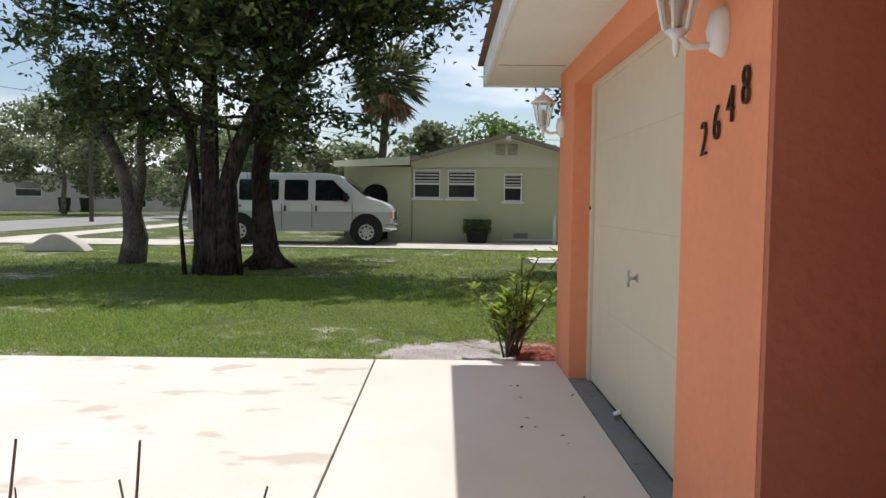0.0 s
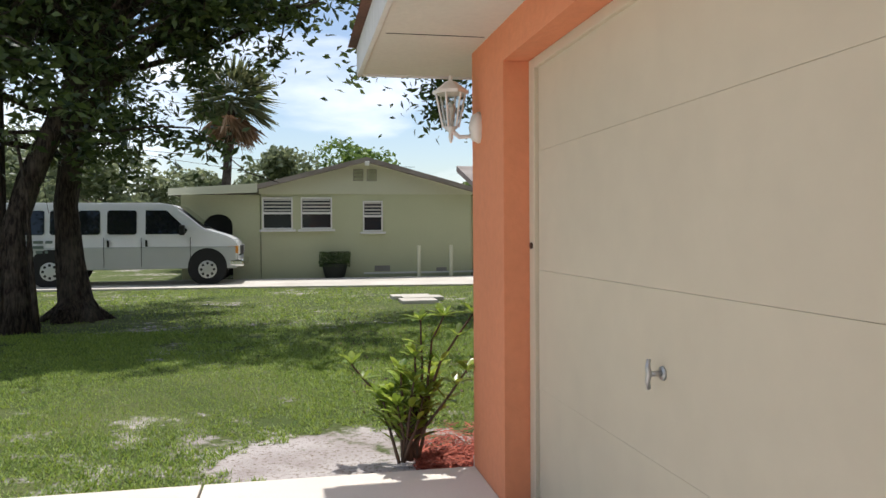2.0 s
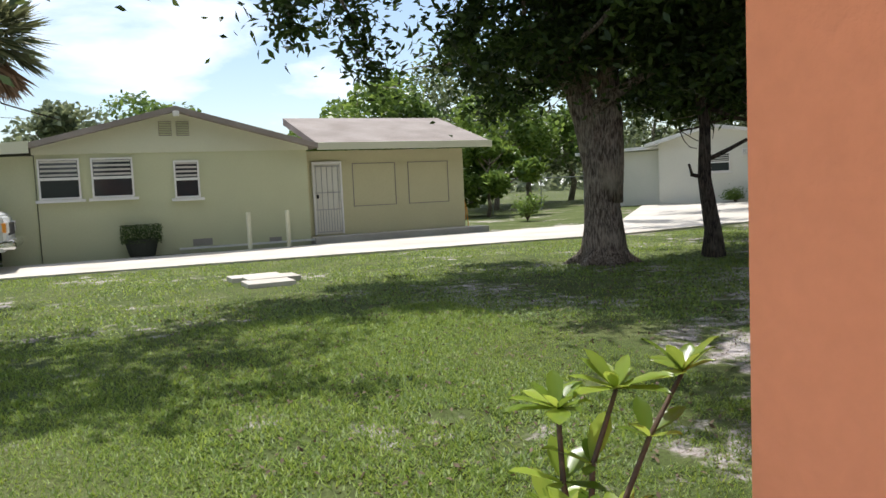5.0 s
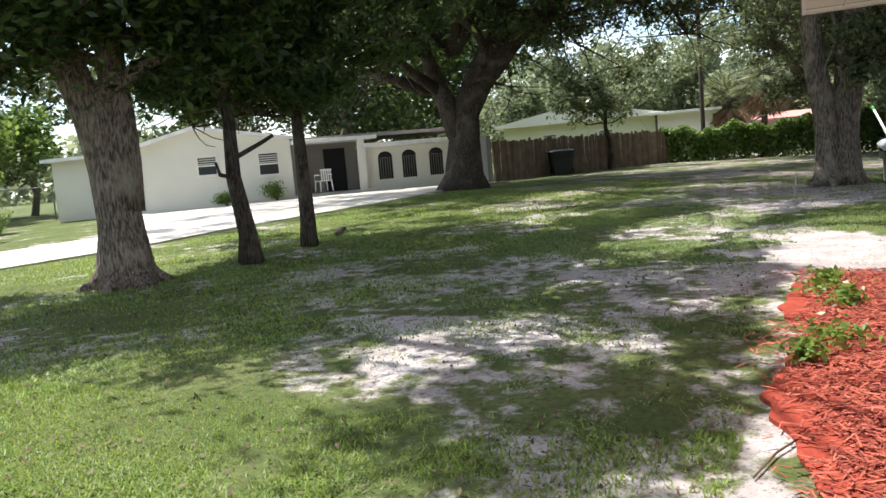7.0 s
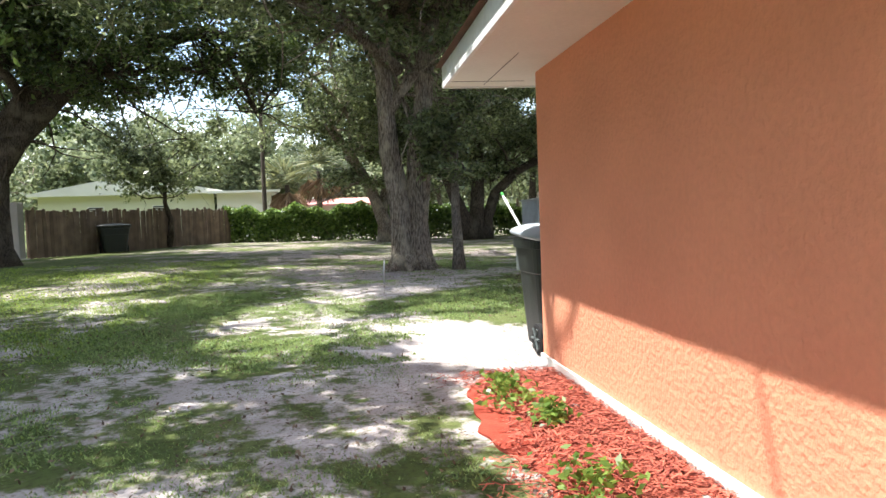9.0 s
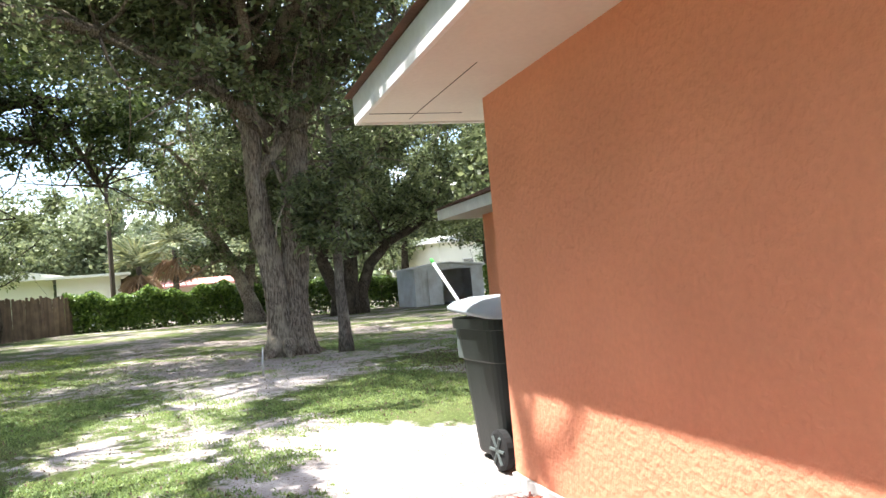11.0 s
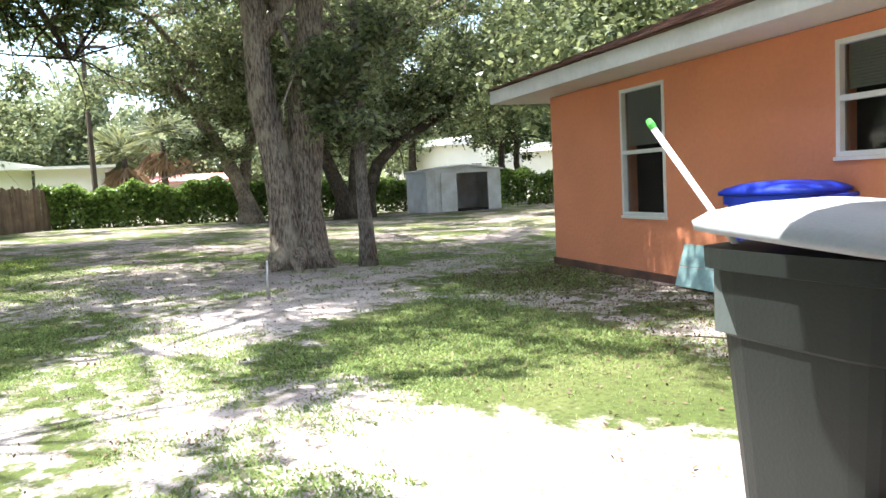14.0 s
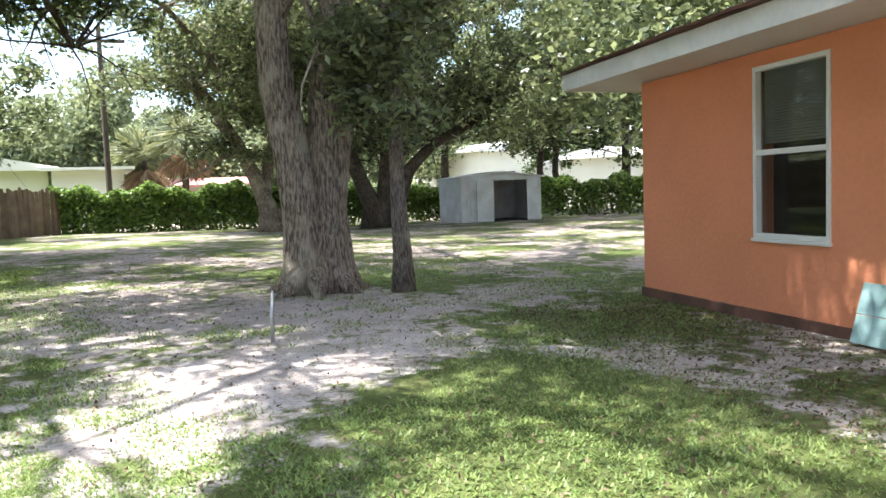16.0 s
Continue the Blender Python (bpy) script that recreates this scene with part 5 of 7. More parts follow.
lo_limbs = tuple((((-0.2, 0.6, 3.6), (2.2 * math.cos(a), 0.6 + 2.2 * math.sin(a), 5.6), (4.4 * math.cos(a), 0.6 + 4.4 * math.sin(a), 6.6), (6.6 * math.cos(a), 0.6 + 6.6 * math.sin(a), 6.8)),
                  (0.14, 0.11, 0.07, 0.03)) for a in (0.2, 2.6, 3.4, 4.2, 5.2))
tree(34.3, -0.6, lo, 16, 42000, 0.18, "leaf_oak", "bark_oak", "leaning live oak in front of the vine hedge", 632, limb_length=3.6, crown_low=3.0, clump=0.85, extra=lo_limbs)

# ---- neighbouring houses ----
def jalousie(parent, x, y, z, w, h, panes=2):
    """A framed window with sill, set 2 cm proud of a wall that faces -y."""
    top = new("window")
    top.parent, top.location = parent, (x, y, z)
    part("pane", boxes((0.04, w - 0.04, -0.012, -0.008, 0.04, h - 0.04)), "glass_dark", top)
    for b in ((0, 0.04, 0, h), (w - 0.04, w, 0, h), (0.04, w - 0.04, 0, 0.04), (0.04, w - 0.04, h - 0.04, h), (0.04, w - 0.04, h / 2 - 0.03, h / 2 + 0.03)):
        part("frame", boxes((b[0], b[1], -0.05, -0.004, b[2], b[3]), bevel=0.004), "white_paint", top)
    k = 0
    zz = h / 2 + 0.06
    while zz < h - 0.06:
        part("slat", boxes((0.05, w - 0.05, -0.03, -0.014, zz, zz + 0.045)), "blind", top)
        zz += 0.095
    part("sill", boxes((-0.08, w + 0.08, -0.10, -0.002, -0.07, -0.005), bevel=0.008), "white_paint", top)


def green_house():
    top = thing("green_house", 1.04, 17.4, 0, "pale green stucco bungalow with a low gable", "house", kind="structure")
    G = lambda *b: boxes(b)
    part("wall", wall_with_holes(-2.9, 3.04, -0.1, 2.3, [], "y", 0.0, 0.25), "green_wall", top)
    part("wall", G(2.84, 3.04, 0.25, 9.0, -0.1, 2.3), "green_wall", top)
    # porch with arched opening
    bm = wall_with_holes(-5.0, -2.92, -0.1, 2.28, [(-4.42, -3.66, -0.1, 1.75)], "y", 0.05, 0.25)
    part("porch_wall", bm, "green_wall", top)
    # black sheet for the shade inside the porch
    part("porch_shade", G(-5.0, -2.9, 2.2, 2.3, -0.1, 2.28), "dark", top)
    for s in (-1, 1):
        bm = bmesh.new()
        rise = [(-4.04 + s * 0.38 * math.cos(math.pi / 2 * k / 8), 1.45 + 0.30 * math.sin(math.pi / 2 * k / 8)) for k in range(9)]
        prism(bm, rise + [(-4.04 + s * 0.379, 1.752)], "y", 0.055, 0.245)
        part("arch_corner", bm, "green_wall", top)
    # gable, roof slopes
    bm = bmesh.new()
    prism(bm, ((-2.95, 2.3), (3.08, 2.3), (3.08, 2.42), (0.0, 3.24), (-2.95, 2.50)), "y", -0.04, 0.2)
    part("gable", bm, "green_gable", top)
    bm = bmesh.new()
    prism(bm, ((-5.25, 2.28), (-5.25, 2.40), (-2.95, 2.55), (0.0, 3.32), (3.25, 2.44), (3.25, 2.32), (0.0, 3.20), (-2.95, 2.43)), "y", -0.35, 9.0)
    part("roof", bm, "shingle_grey", top)
    bm = bmesh.new()
    prism(bm, ((-5.26, 2.24), (-5.26, 2.42), (-2.97, 2.57), (-2.97, 2.32)), "y", -0.40, -0.36)
    part("fascia", bm, "green_gable", top)
    for x in (-0.36, 0.02):
        v = new("gable_vent")
        v.parent, v.location = top, (x, -0.05, 2.67)
        part("backing", G(0, 0.28, 0.0, 0.008, 0, 0.33), "grey_wall", v)
        for k in range(8):
            part("slat", G(0.01, 0.27, -0.02, -0.001, 0.02 + 0.039 * k, 0.04 + 0.039 * k), "green_wall", v)
    part("roof_lamp", boxes((-0.07, 0.07, -0.42, -0.36, 3.08, 3.2), bevel=0.02), "white_paint", top, "small white floodlight at the gable")
    for x, w, z, h in ((-2.86, 0.82, 1.33, 0.88), (-1.82, 0.86, 1.33, 0.88), (-0.10, 0.56, 1.25, 0.86)):
        jalousie(top, x, -0.004, z, w, h)
    # extension with the door and two blocked windows
    part("wall", G(3.05, 7.55, 0.35, 0.6, -0.1, 2.28), "tan_wall", top)
    part("wall", G(7.35, 7.55, 0.6, 9.0, -0.1, 2.28), "tan_wall", top)
    bm = bmesh.new()
    prism(bm, ((-0.12, 2.30), (-0.12, 2.44), (3.2, 3.40), (3.2, 3.2)), "x", 3.3, 8.2)
    part("roof", bm, "shingle_grey", top)
    part("fascia", boxes((3.28, 8.22, -0.16, -0.13, 2.28, 2.46), bevel=0.004), "green_gable", top)
    d = new("door")
    d.parent, d.location = top, (3.24, 0.345, 0.16)
    part("leaf", boxes((0.05, 0.73, -0.02, 0.0, 0, 1.78)), "white_wall", d, "white door behind a metal screen")
    for b in ((0, 0.05, 0, 1.85), (0.73, 0.78, 0, 1.85), (0.05, 0.73, 1.78, 1.85)):
        part("frame", boxes((b[0], b[1], -0.06, 0.0, b[2], b[3]), bevel=0.004), "white_paint", d)
    for k in range(9):
        part("bar", G(0.09 + 0.072 * k, 0.102 + 0.072 * k, -0.045, -0.03, 0.06, 0.62 if k % 2 else 1.72), "metal_grey", d)
    for z in (0.05, 0.62, 1.05, 1.72):
        part("rail", G(0.06, 0.72, -0.05, -0.035, z, z + 0.025), "metal_grey", d)
    part("knob", boxes((0.08, 0.13, -0.10, -0.05, 0.92, 1.02), bevel=0.015), "dark", d)
    for x0, x1 in ((4.32, 5.52), (5.88, 7.08)):
        p = new("blocked_window")
        p.parent, p.location = top, (x0, 0.348, 0.83)
        w = x1 - x0
        for b in ((0, 0.02, 0, 1.12), (w - 0.02, w, 0, 1.12), (0.02, w - 0.02, 0, 0.02), (0.02, w - 0.02, 1.10, 1.12)):
            part("groove", G(b[0], b[1], -0.012, 0.0, b[2], b[3]), "grey_wall", p)
    part("grille", G(0.22, 0.66, -0.012, -0.002, 0.12, 0.28), "grey_wall", top, "low crawl-space grille")
    part("grille", G(2.0, 2.3, -0.012, -0.002, 0.08, 0.2), "grey_wall", top)
    for x in (1.35, 2.25):
        bm = bmesh.new()
        tube(bm, ((x, -0.9, -0.05), (x, -0.9, 0.85)), (0.05, 0.05), 10)
        part("bollard", bm, "green_gable", top, "pale painted pipe post")
    part("pipe", boxes((-0.1, 3.1, -0.12, -0.07, 0.05, 0.10), bevel=0.01), "white_paint", top, "white pipe along the wall foot")
    part("step", boxes((3.1, 8.0, -0.2, 0.34, -0.1, 0.12), bevel=0.01), "concrete_far", top, "low concrete step along the extension")
    bm = bmesh.new()
    tube(bm, ((7.6, 0.55, 0.02), (7.66, 0.5, 0.5), (7.60, 0.52, 1.0), (7.68, 0.48, 0.6), (7.70, 0.45, 0.05)), (0.012,) * 5, 6)
    part("hose", bm, "amber", top, "orange hose hanging at the corner")
    return top


green_house()


def planter_bush():
    top = thing("planter", 1.17, 16.95, 0, "clipped dark bush in a flared black planter", "planter")
    bm = bmesh.new()
    tube(bm, ((0, 0, 0.0), (0, 0, 0.05), (0, 0, 0.38)), (0.26, 0.28, 0.36), 18)
    part("pot", bm, "planter", top)
    rng = np.random.default_rng(77)
    c = rng.uniform(-1, 1, (2600, 3)) * np.array((0.42, 0.40, 0.20)) + np.array((0, 0, 0.50))
    v, f = leaf_cloud(rng, c, 0.05)
    flat_mesh("foliage", v, f, "leaf_dark", top)
    top.location.x = 0.12
    return top


planter_bush()


def white_house():
    """Gabled wing with windows and an AC unit, a dark porch, then a low wing with three arches; local x runs along its front."""
    top = thing("white_house", 20.5, 23.3, 0, "cream-white stucco house with an arched porch wing", "house", -50.5, kind="structure")
    top.scale = (1.0, 1.0, 0.88)
    G = lambda *b: boxes(b)
    part("wall", G(-3.3, -0.02, 0.8, 1.05, -0.1, 2.55), "white_wall", top)
    part("wall", G(0.0, 5.6, 0.0, 0.25, -0.1, 2.7), "white_wall", top)
    part("wall", G(0.0, 0.25, 0.25, 6.0, -0.1, 2.7), "white_wall", top)
    bm = bmesh.new()
    prism(bm, ((0.0, 2.7), (5.6, 2.7), (5.6, 2.72), (2.0, 3.42), (0.0, 2.86)), "y", -0.02, 0.2)
    part("gable", bm, "white_wall", top)
    bm = bmesh.new()
    prism(bm, ((-0.5, 2.66), (-0.5, 2.82), (2.0, 3.56), (6.0, 2.78), (6.0, 2.64), (2.0, 3.40)), "y", -0.4, 6.0)
    part("roof", bm, "fascia_white", top, "white-painted roof edge")
    bm = bmesh.new()
    prism(bm, ((-3.6, 2.5), (-3.6, 2.64), (0.0, 2.78), (0.0, 2.62)), "y", 0.4, 5.5)
    part("roof", bm, "fascia_white", top)
    for x, w, z, h in ((2.0, 0.75, 1.4, 0.85), (4.3, 0.8, 1.2, 1.0)):
        jalousie(top, x, -0.004, z, w, h)
    ac = new("air_conditioner")
    ac.parent, ac.location = top, (3.2, -0.2, 2.05)
    part("case", boxes((0, 0.5, 0, 0.2, 0, 0.33), bevel=0.02), "white_paint", ac)
    for k in range(6):
        part("fin", G(0.04, 0.46, -0.012, -0.001, 0.05 + 0.042 * k, 0.068 + 0.042 * k), "metal_grey", ac)
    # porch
    # porch shade is put into the colour: inner walls grey, outer ones cream-white
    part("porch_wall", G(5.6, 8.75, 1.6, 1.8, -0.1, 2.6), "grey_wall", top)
    part("porch_roof", boxes((5.6, 9.0, -0.5, 2.0, 2.45, 2.62), bevel=0.01), "fascia_white", top)
    part("porch_floor", boxes((5.6, 9.0, -0.4, 1.6, -0.1, 0.16), bevel=0.01), "concrete_far", top)
    part("porch_post", boxes((8.2, 8.5, -0.4, -0.1, 0.16, 2.45), bevel=0.01), "white_wall", top)
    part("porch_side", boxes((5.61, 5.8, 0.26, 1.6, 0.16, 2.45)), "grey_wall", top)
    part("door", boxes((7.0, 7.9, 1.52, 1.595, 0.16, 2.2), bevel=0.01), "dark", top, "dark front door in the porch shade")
    # arched wing, three openings over a low wall
    holes = [(9.05, 9.65, 0.55, 1.55), (10.05, 10.65, 0.55, 1.55), (11.2, 11.8, 0.55, 1.55)]
    part("arch_wall", wall_with_holes(8.5, 12.6, -0.1, 2.05, holes, "y", 0.0, 0.2), "white_wall", top)
    for h in holes:
        c, r = (h[0] + h[1]) / 2, 0.30
        bm = bmesh.new()
        pts = [(c - r + 0.0, 1.553), (c + r, 1.553)] + [(c + r * math.cos(math.pi * k / 12), 1.555 + 0.28 * math.sin(math.pi * k / 12)) for k in range(1, 12)]
        prism(bm, pts, "y", -0.004, 0.05)
        # shade inside the arches is drawn with black plates and sheets
        part("arch_shade", bm, "dark", top, "black plate for the shade in the arched head")
        part("screen", G(h[0], h[1], 0.10, 0.11, 0.55, 1.55), "dark", top, "black sheet for the shade inside the opening")
        for k in range(5):
            part("bar", G(h[0] + 0.09 + 0.1 * k, h[0] + 0.105 + 0.1 * k, 0.05, 0.07, 0.55, 1.80), "grey_wall", top)
    part("porch_floor", G(8.5, 12.6, 0.2, 3.0, -0.1, 0.1), "concrete_far", top)
    part("arch_roof", boxes((8.4, 13.0, -0.5, 4.0, 2.05, 2.25), bevel=0.01), "fascia_white", top)
    # grey again for the shaded back of the arched wing
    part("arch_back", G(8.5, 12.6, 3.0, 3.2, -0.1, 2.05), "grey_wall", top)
    part("roof", boxes((5.4, 13.0, 1.2, 6.0, 2.626, 2.80), bevel=0.02), "shingle_grey", top)
    return top


white_house()


def garden_chair(x, y, turn):
    top = thing("garden_chair", x, y, 0.16, "white moulded plastic garden chair on the porch", "chair", turn)
    part("seat", boxes((-0.25, 0.25, -0.24, 0.24, 0.40, 0.435), bevel=0.012), "plastic_white", top)
    back = new("backrest")
    back.parent = top
    part("top_rail", boxes((-0.25, 0.25, 0.25, 0.29, 0.80, 0.88), bevel=0.015), "plastic_white", back)
    for k in range(5):
        part("slat", boxes((-0.22 + 0.095 * k, -0.17 + 0.095 * k, 0.245, 0.275, 0.43, 0.81), bevel=0.006), "plastic_white", back)
    for sx in (-1, 1):
        for sy in (-1, 1):
            bm = bmesh.new()
            tube(bm, ((sx * 0.27, sy * 0.25, 0.0), (sx * 0.24, sy * 0.22, 0.41)), (0.022, 0.028), 8)
            part("leg", bm, "plastic_white", top)
        bm = bmesh.new()
        tube(bm, ((sx * 0.26, -0.23, 0.42), (sx * 0.28, -0.22, 0.64), (sx * 0.28, 0.1, 0.66), (sx * 0.25, 0.26, 0.64)), (0.02, 0.022, 0.024, 0.02), 8)
        part("armrest", bm, "plastic_white", top)


garden_chair(24.55, 17.9, 150)


# ---- van ----
def van():
    """Long passenger van, nose towards +x; the near side faces -y."""
    top = thing("van", -5.15, 16.1, 0.0, "long white passenger van with dark windows, parked on the drive", "van")
    L, W = 2.85, 1.0
    side = ((-2.85, 0.42), (-2.88, 1.0), (-2.80, 1.72), (-2.66, 1.92), (-2.4, 1.98), (1.05, 1.98), (1.36, 1.92), (2.06, 1.34), (2.56, 1.18), (2.78, 1.06), (2.84, 0.85), (2.84, 0.42))
    bm = bmesh.new()
    prism(bm, side, "y", -W, W)
    for v in bm.verts:
        if v.co.z > 1.1:
            v.co.y *= 1 - 0.14 * (v.co.z - 1.1) / 0.94
    bmesh.ops.bevel(bm, geom=bm.edges[:], offset=0.035, segments=2, affect="EDGES")
    part("body", bm, "van_white", top)
    # the lower half's reflection is painted on as a grey shell
    part("lower_body", boxes((-2.83, 2.79, -W - 0.012, W + 0.012, 0.38, 0.92), bevel=0.03), "van_reflection", top, "lower body panels, grey-green reflection put into their colour")
    def pane(name, outline, mat="glass_van"):
        bm = bmesh.new()
        prism(bm, outline, "y", -0.004, 0.004)
        ob = part(name, bm, mat, top)
        ob.matrix_local = Matrix.Translation((0, -1.004 + 0.002, 1.1)) @ pose(0, 0, 0, -8.3, 0, 0)
        return ob
    for x0, x1 in ((-2.72, -2.2), (-2.1, -1.54), (-1.42, -0.92), (-0.80, -0.32), (-0.16, 0.50)):
        pane("window", ((x0 + 0.04, 0.12), (x0, 0.16), (x0, 0.66), (x0 + 0.04, 0.70), (x1 - 0.04, 0.70), (x1, 0.66), (x1, 0.16), (x1 - 0.04, 0.12)))
    pane("window", ((0.70, 0.12), (0.70, 0.70), (1.18, 0.70), (1.66, 0.22), (1.60, 0.12)))
    bm = bmesh.new()
    q = [bm.verts.new(p) for p in ((1.42, -0.80, 1.885), (1.42, 0.80, 1.885), (2.05, 0.90, 1.365), (2.05, -0.90, 1.365))]
    bm.faces.new(q)
    ob = part("windscreen", bm, "glass_van", top)
    ob.location = (0.028, 0, 0.028)
    for x in (-0.86, -0.24, 0.60, 1.72):
        part("door_gap", boxes((x, x + 0.012, -W - 0.016, -W - 0.002, 0.45, 1.14)), "dark", top)
    for x in (-0.16, 0.70):
        part("door_handle", boxes((x, x + 0.05, -W - 0.04, -W - 0.01, 0.92, 1.08), bevel=0.008), "dark", top)
    part("bumper", boxes((2.62, 2.98, -W - 0.02, W + 0.02, 0.42, 0.60), bevel=0.05), "chrome", top, "chrome front bumper")
    part("bumper", boxes((-3.0, -2.80, -W, W, 0.42, 0.58), bevel=0.04), "chrome", top, "chrome rear bumper")
    part("grille", boxes((2.78, 2.87, -0.6, 0.6, 0.68, 0.92), bevel=0.01), "dark", top)
    for s in (-1, 1):
        part("headlight", boxes((2.72, 2.875, s * 0.83 - 0.14, s * 0.83 + 0.14, 0.72, 0.94), bevel=0.02), "headlight", top)
        part("indicator", boxes((2.60, 2.84, s * 0.965 - 0.04, s * 0.965 + 0.045, 0.74, 0.92), bevel=0.015), "amber", top, "amber indicator lens")
    for s in (-1,):
        m = new("mirror")
        m.parent, m.location = top, (1.55, s * 1.08, 1.24)
        part("housing", boxes((-0.06, 0.06, -0.1, 0.08, -0.05, 0.2), bevel=0.03), "dark", m)
    for x in (-1.42, 2.12):
        for s in (-1, 1):
            wh = new("wheel")
            wh.parent, wh.location = top, (x, s * 0.90, 0.36)
            bm = bmesh.new()
            tube(bm, ((0, s * -0.11, 0), (0, s * -0.08, 0), (0, s * 0.08, 0), (0, s * 0.115, 0)), (0.32, 0.36, 0.36, 0.31), 28)
            part("tyre", bm, "rubber", wh)
            bm = bmesh.new()
            tube(bm, ((0, s * 0.11, 0), (0, s * 0.122, 0), (0, s * 0.13, 0)), (0.225, 0.215, 0.10), 24)
            part("rim", bm, "metal_grey", wh)
            for k in range(8):
                a = math.pi / 4 * k
                bm = bmesh.new()
                tube(bm, ((0.15 * math.cos(a), s * 0.122, 0.15 * math.sin(a)), (0.15 * math.cos(a), s * 0.132, 0.15 * math.sin(a))), (0.034, 0.034), 8)
                part("rim_hole", bm, "dark", wh)
            bm = bmesh.new()
            tube(bm, ((x, s * 1.0, 0.42), (x, s * 1.02, 0.42)), (0.47, 0.45), 28)
            part("wheel_arch", bm, "dark", top)
    for k, (x0, x1, z) in enumerate(((-2.5, -1.35, 1.02), (-2.45, -1.5, 0.90), (-1.9, -1.45, 0.79))):
        x = x0
        rr = np.random.default_rng(k)
        while x < x1:
            w = rr.uniform(0.10, 0.24)
            part("lettering", boxes((x, min(x + w, x1), -W - 0.022, -W - 0.013, z, z + 0.065)), "writing", top)
            x += w + 0.05
    return top


van()

# ---- fences, hedge, shed, far houses ----
def line_pose(a, b):
    """Local x from a to b, at a."""
    return Matrix.Translation((*a, GROUND + min(float(rise(*a)), float(rise(*b))))) @ pose(0, 0, 0, 0, 0, math.degrees(math.atan2(b[1] - a[1], b[0] - a[0]))), math.dist(a, b)


def board_fence(a, b, h):
    m, length = line_pose(a, b)
    top = new("wooden_fence")
    top.matrix_world = m
    tagged(top, "weathered brown board fence", "fence")
    rng = np.random.default_rng(9)
    shapes = []
    for k in range(5):
        bm = bmesh.new()
        hh = h + 0.03 * (k - 2)
        prism(bm, ((0.0, 0.0), (0.138, 0.0), (0.138, hh - 0.03), (0.11, hh), (0.03, hh), (0.0, hh - 0.03)), "y", -0.011, 0.011)
        me = bpy.data.meshes.new("board")
        bm.to_mesh(me)
        bm.free()
        me.materials.append(M["wood_fence"])
        shapes.append(me)
    x = 0.0
    while x < length:
        ob = new("board", shapes[rng.integers(0, 5)])
        ob.parent, ob.location = top, (x, rng.uniform(-0.008, 0.008), rng.uniform(-0.03, 0.02))
        ob.rotation_euler = (rng.normal(0, 0.012), rng.normal(0, 0.008), 0)
        x += 0.146
    for z in (0.35, 1.2):
        part("rail", boxes((0, length, 0.02, 0.06, z, z + 0.09)), "wood_fence", top)
    x = 0.0
    while x < length + 0.1:
        part("post", boxes((x, x + 0.09, 0.03, 0.12, -0.1, h)), "wood_fence", top)
        x += 2.4
    return top


board_fence((27.0, 11.5), (37.0, 6.6), 1.58)
tagged(part("block_pillar", boxes((26.5, 26.95, 11.6, 12.9, -0.1, 2.0), bevel=0.02), "grey_wall"), "grey rendered wall end beside the fence", "wall", kind="structure")


def hedge(a, b, depth, h, count, seed, label):
    m, length = line_pose(a, b)
    top = new("hedge")
    top.matrix_world = m
    tagged(top, label, "hedge")
    rng = np.random.default_rng(seed)
    bm = bmesh.new()
    for _ in range(int(length * 4)):
        x = rng.uniform(0, length)
        tube(bm, limb(rng, (x, depth / 2 + rng.normal(0, 0.1), 0), (rng.normal(0, 0.3), rng.normal(0, 0.3), 1), h * 0.85, 4, 0.15), np.linspace(0.018, 0.006, 5), 5)
    tagged(part("stems", bm, "twig", top), kind="stuff")
    x = rng.uniform(0, length, count)
    edge = 0.14 * np.sin(x * 2.3) + 0.1 * np.sin(x * 5.9 + 1)
    z = np.abs(rng.beta(1.6, 1.1, count)) * (h + edge)
    y = rng.uniform(0, depth, count) + np.sin(x * 3 + z * 2) * 0.12
    v, f = leaf_cloud(rng, np.stack([x, y, z], 1), 0.17, 0.3, 0.6)
    flat_mesh("foliage", v, f, "leaf_hedge", top)
    return top


hedge((37.0, 6.9), (36.4, -2.8), 0.9, 1.72, 20000, 71, "overgrown vine hedge on a wire fence")
hedge((36.4, -2.8), (37.6, -9.0), 0.9, 1.5, 9000, 72, "dense green hedge beside the shed")
hedge((35.4, -11.2), (33.5, -18.5), 1.0, 1.5, 9000, 73, "rough green hedge behind the wing")


def chain_fence(a, b, h):
    m, length = line_pose(a, b)
    top = new("chain_fence")
    top.matrix_world = m
    tagged(top, "long galvanised chain-link wire fence", "fence")
    x = 0.0
    while x <= length + 0.01:
        bm = bmesh.new()
        tube(bm, ((x, 0, -0.1), (x, 0, h + 0.04)), (0.03, 0.03), 8)
        part("post", bm, "chain", top)
        x += 3.0
    bm = bmesh.new()
    tube(bm, ((0, 0, h), (length, 0, h)), (0.022, 0.022), 8)
    part("rail", bm, "chain", top)
    n = int(length / 0.13)
    p = []
    for k in range(-int(h / 0.13), n):
        for s in (1, -1):
            x0, x1 = k * 0.13, k * 0.13 + h
            z0, z1 = (0.02, h) if s == 1 else (h, 0.02)
            if x0 < 0 or x1 > length:
                continue
            p.append((x0, x1, z0, z1))
    v, f = [], []
    for x0, x1, z0, z1 in p:
        f.append([len(v) + i for i in range(4)])
        v.extend(((x0, 0, z0 - 0.004), (x1, 0, z1 - 0.004), (x1, 0, z1 + 0.004), (x0, 0, z0 + 0.004)))
    ob = flat_mesh("mesh", np.array(v), np.array(f), "chain", top)
    return top


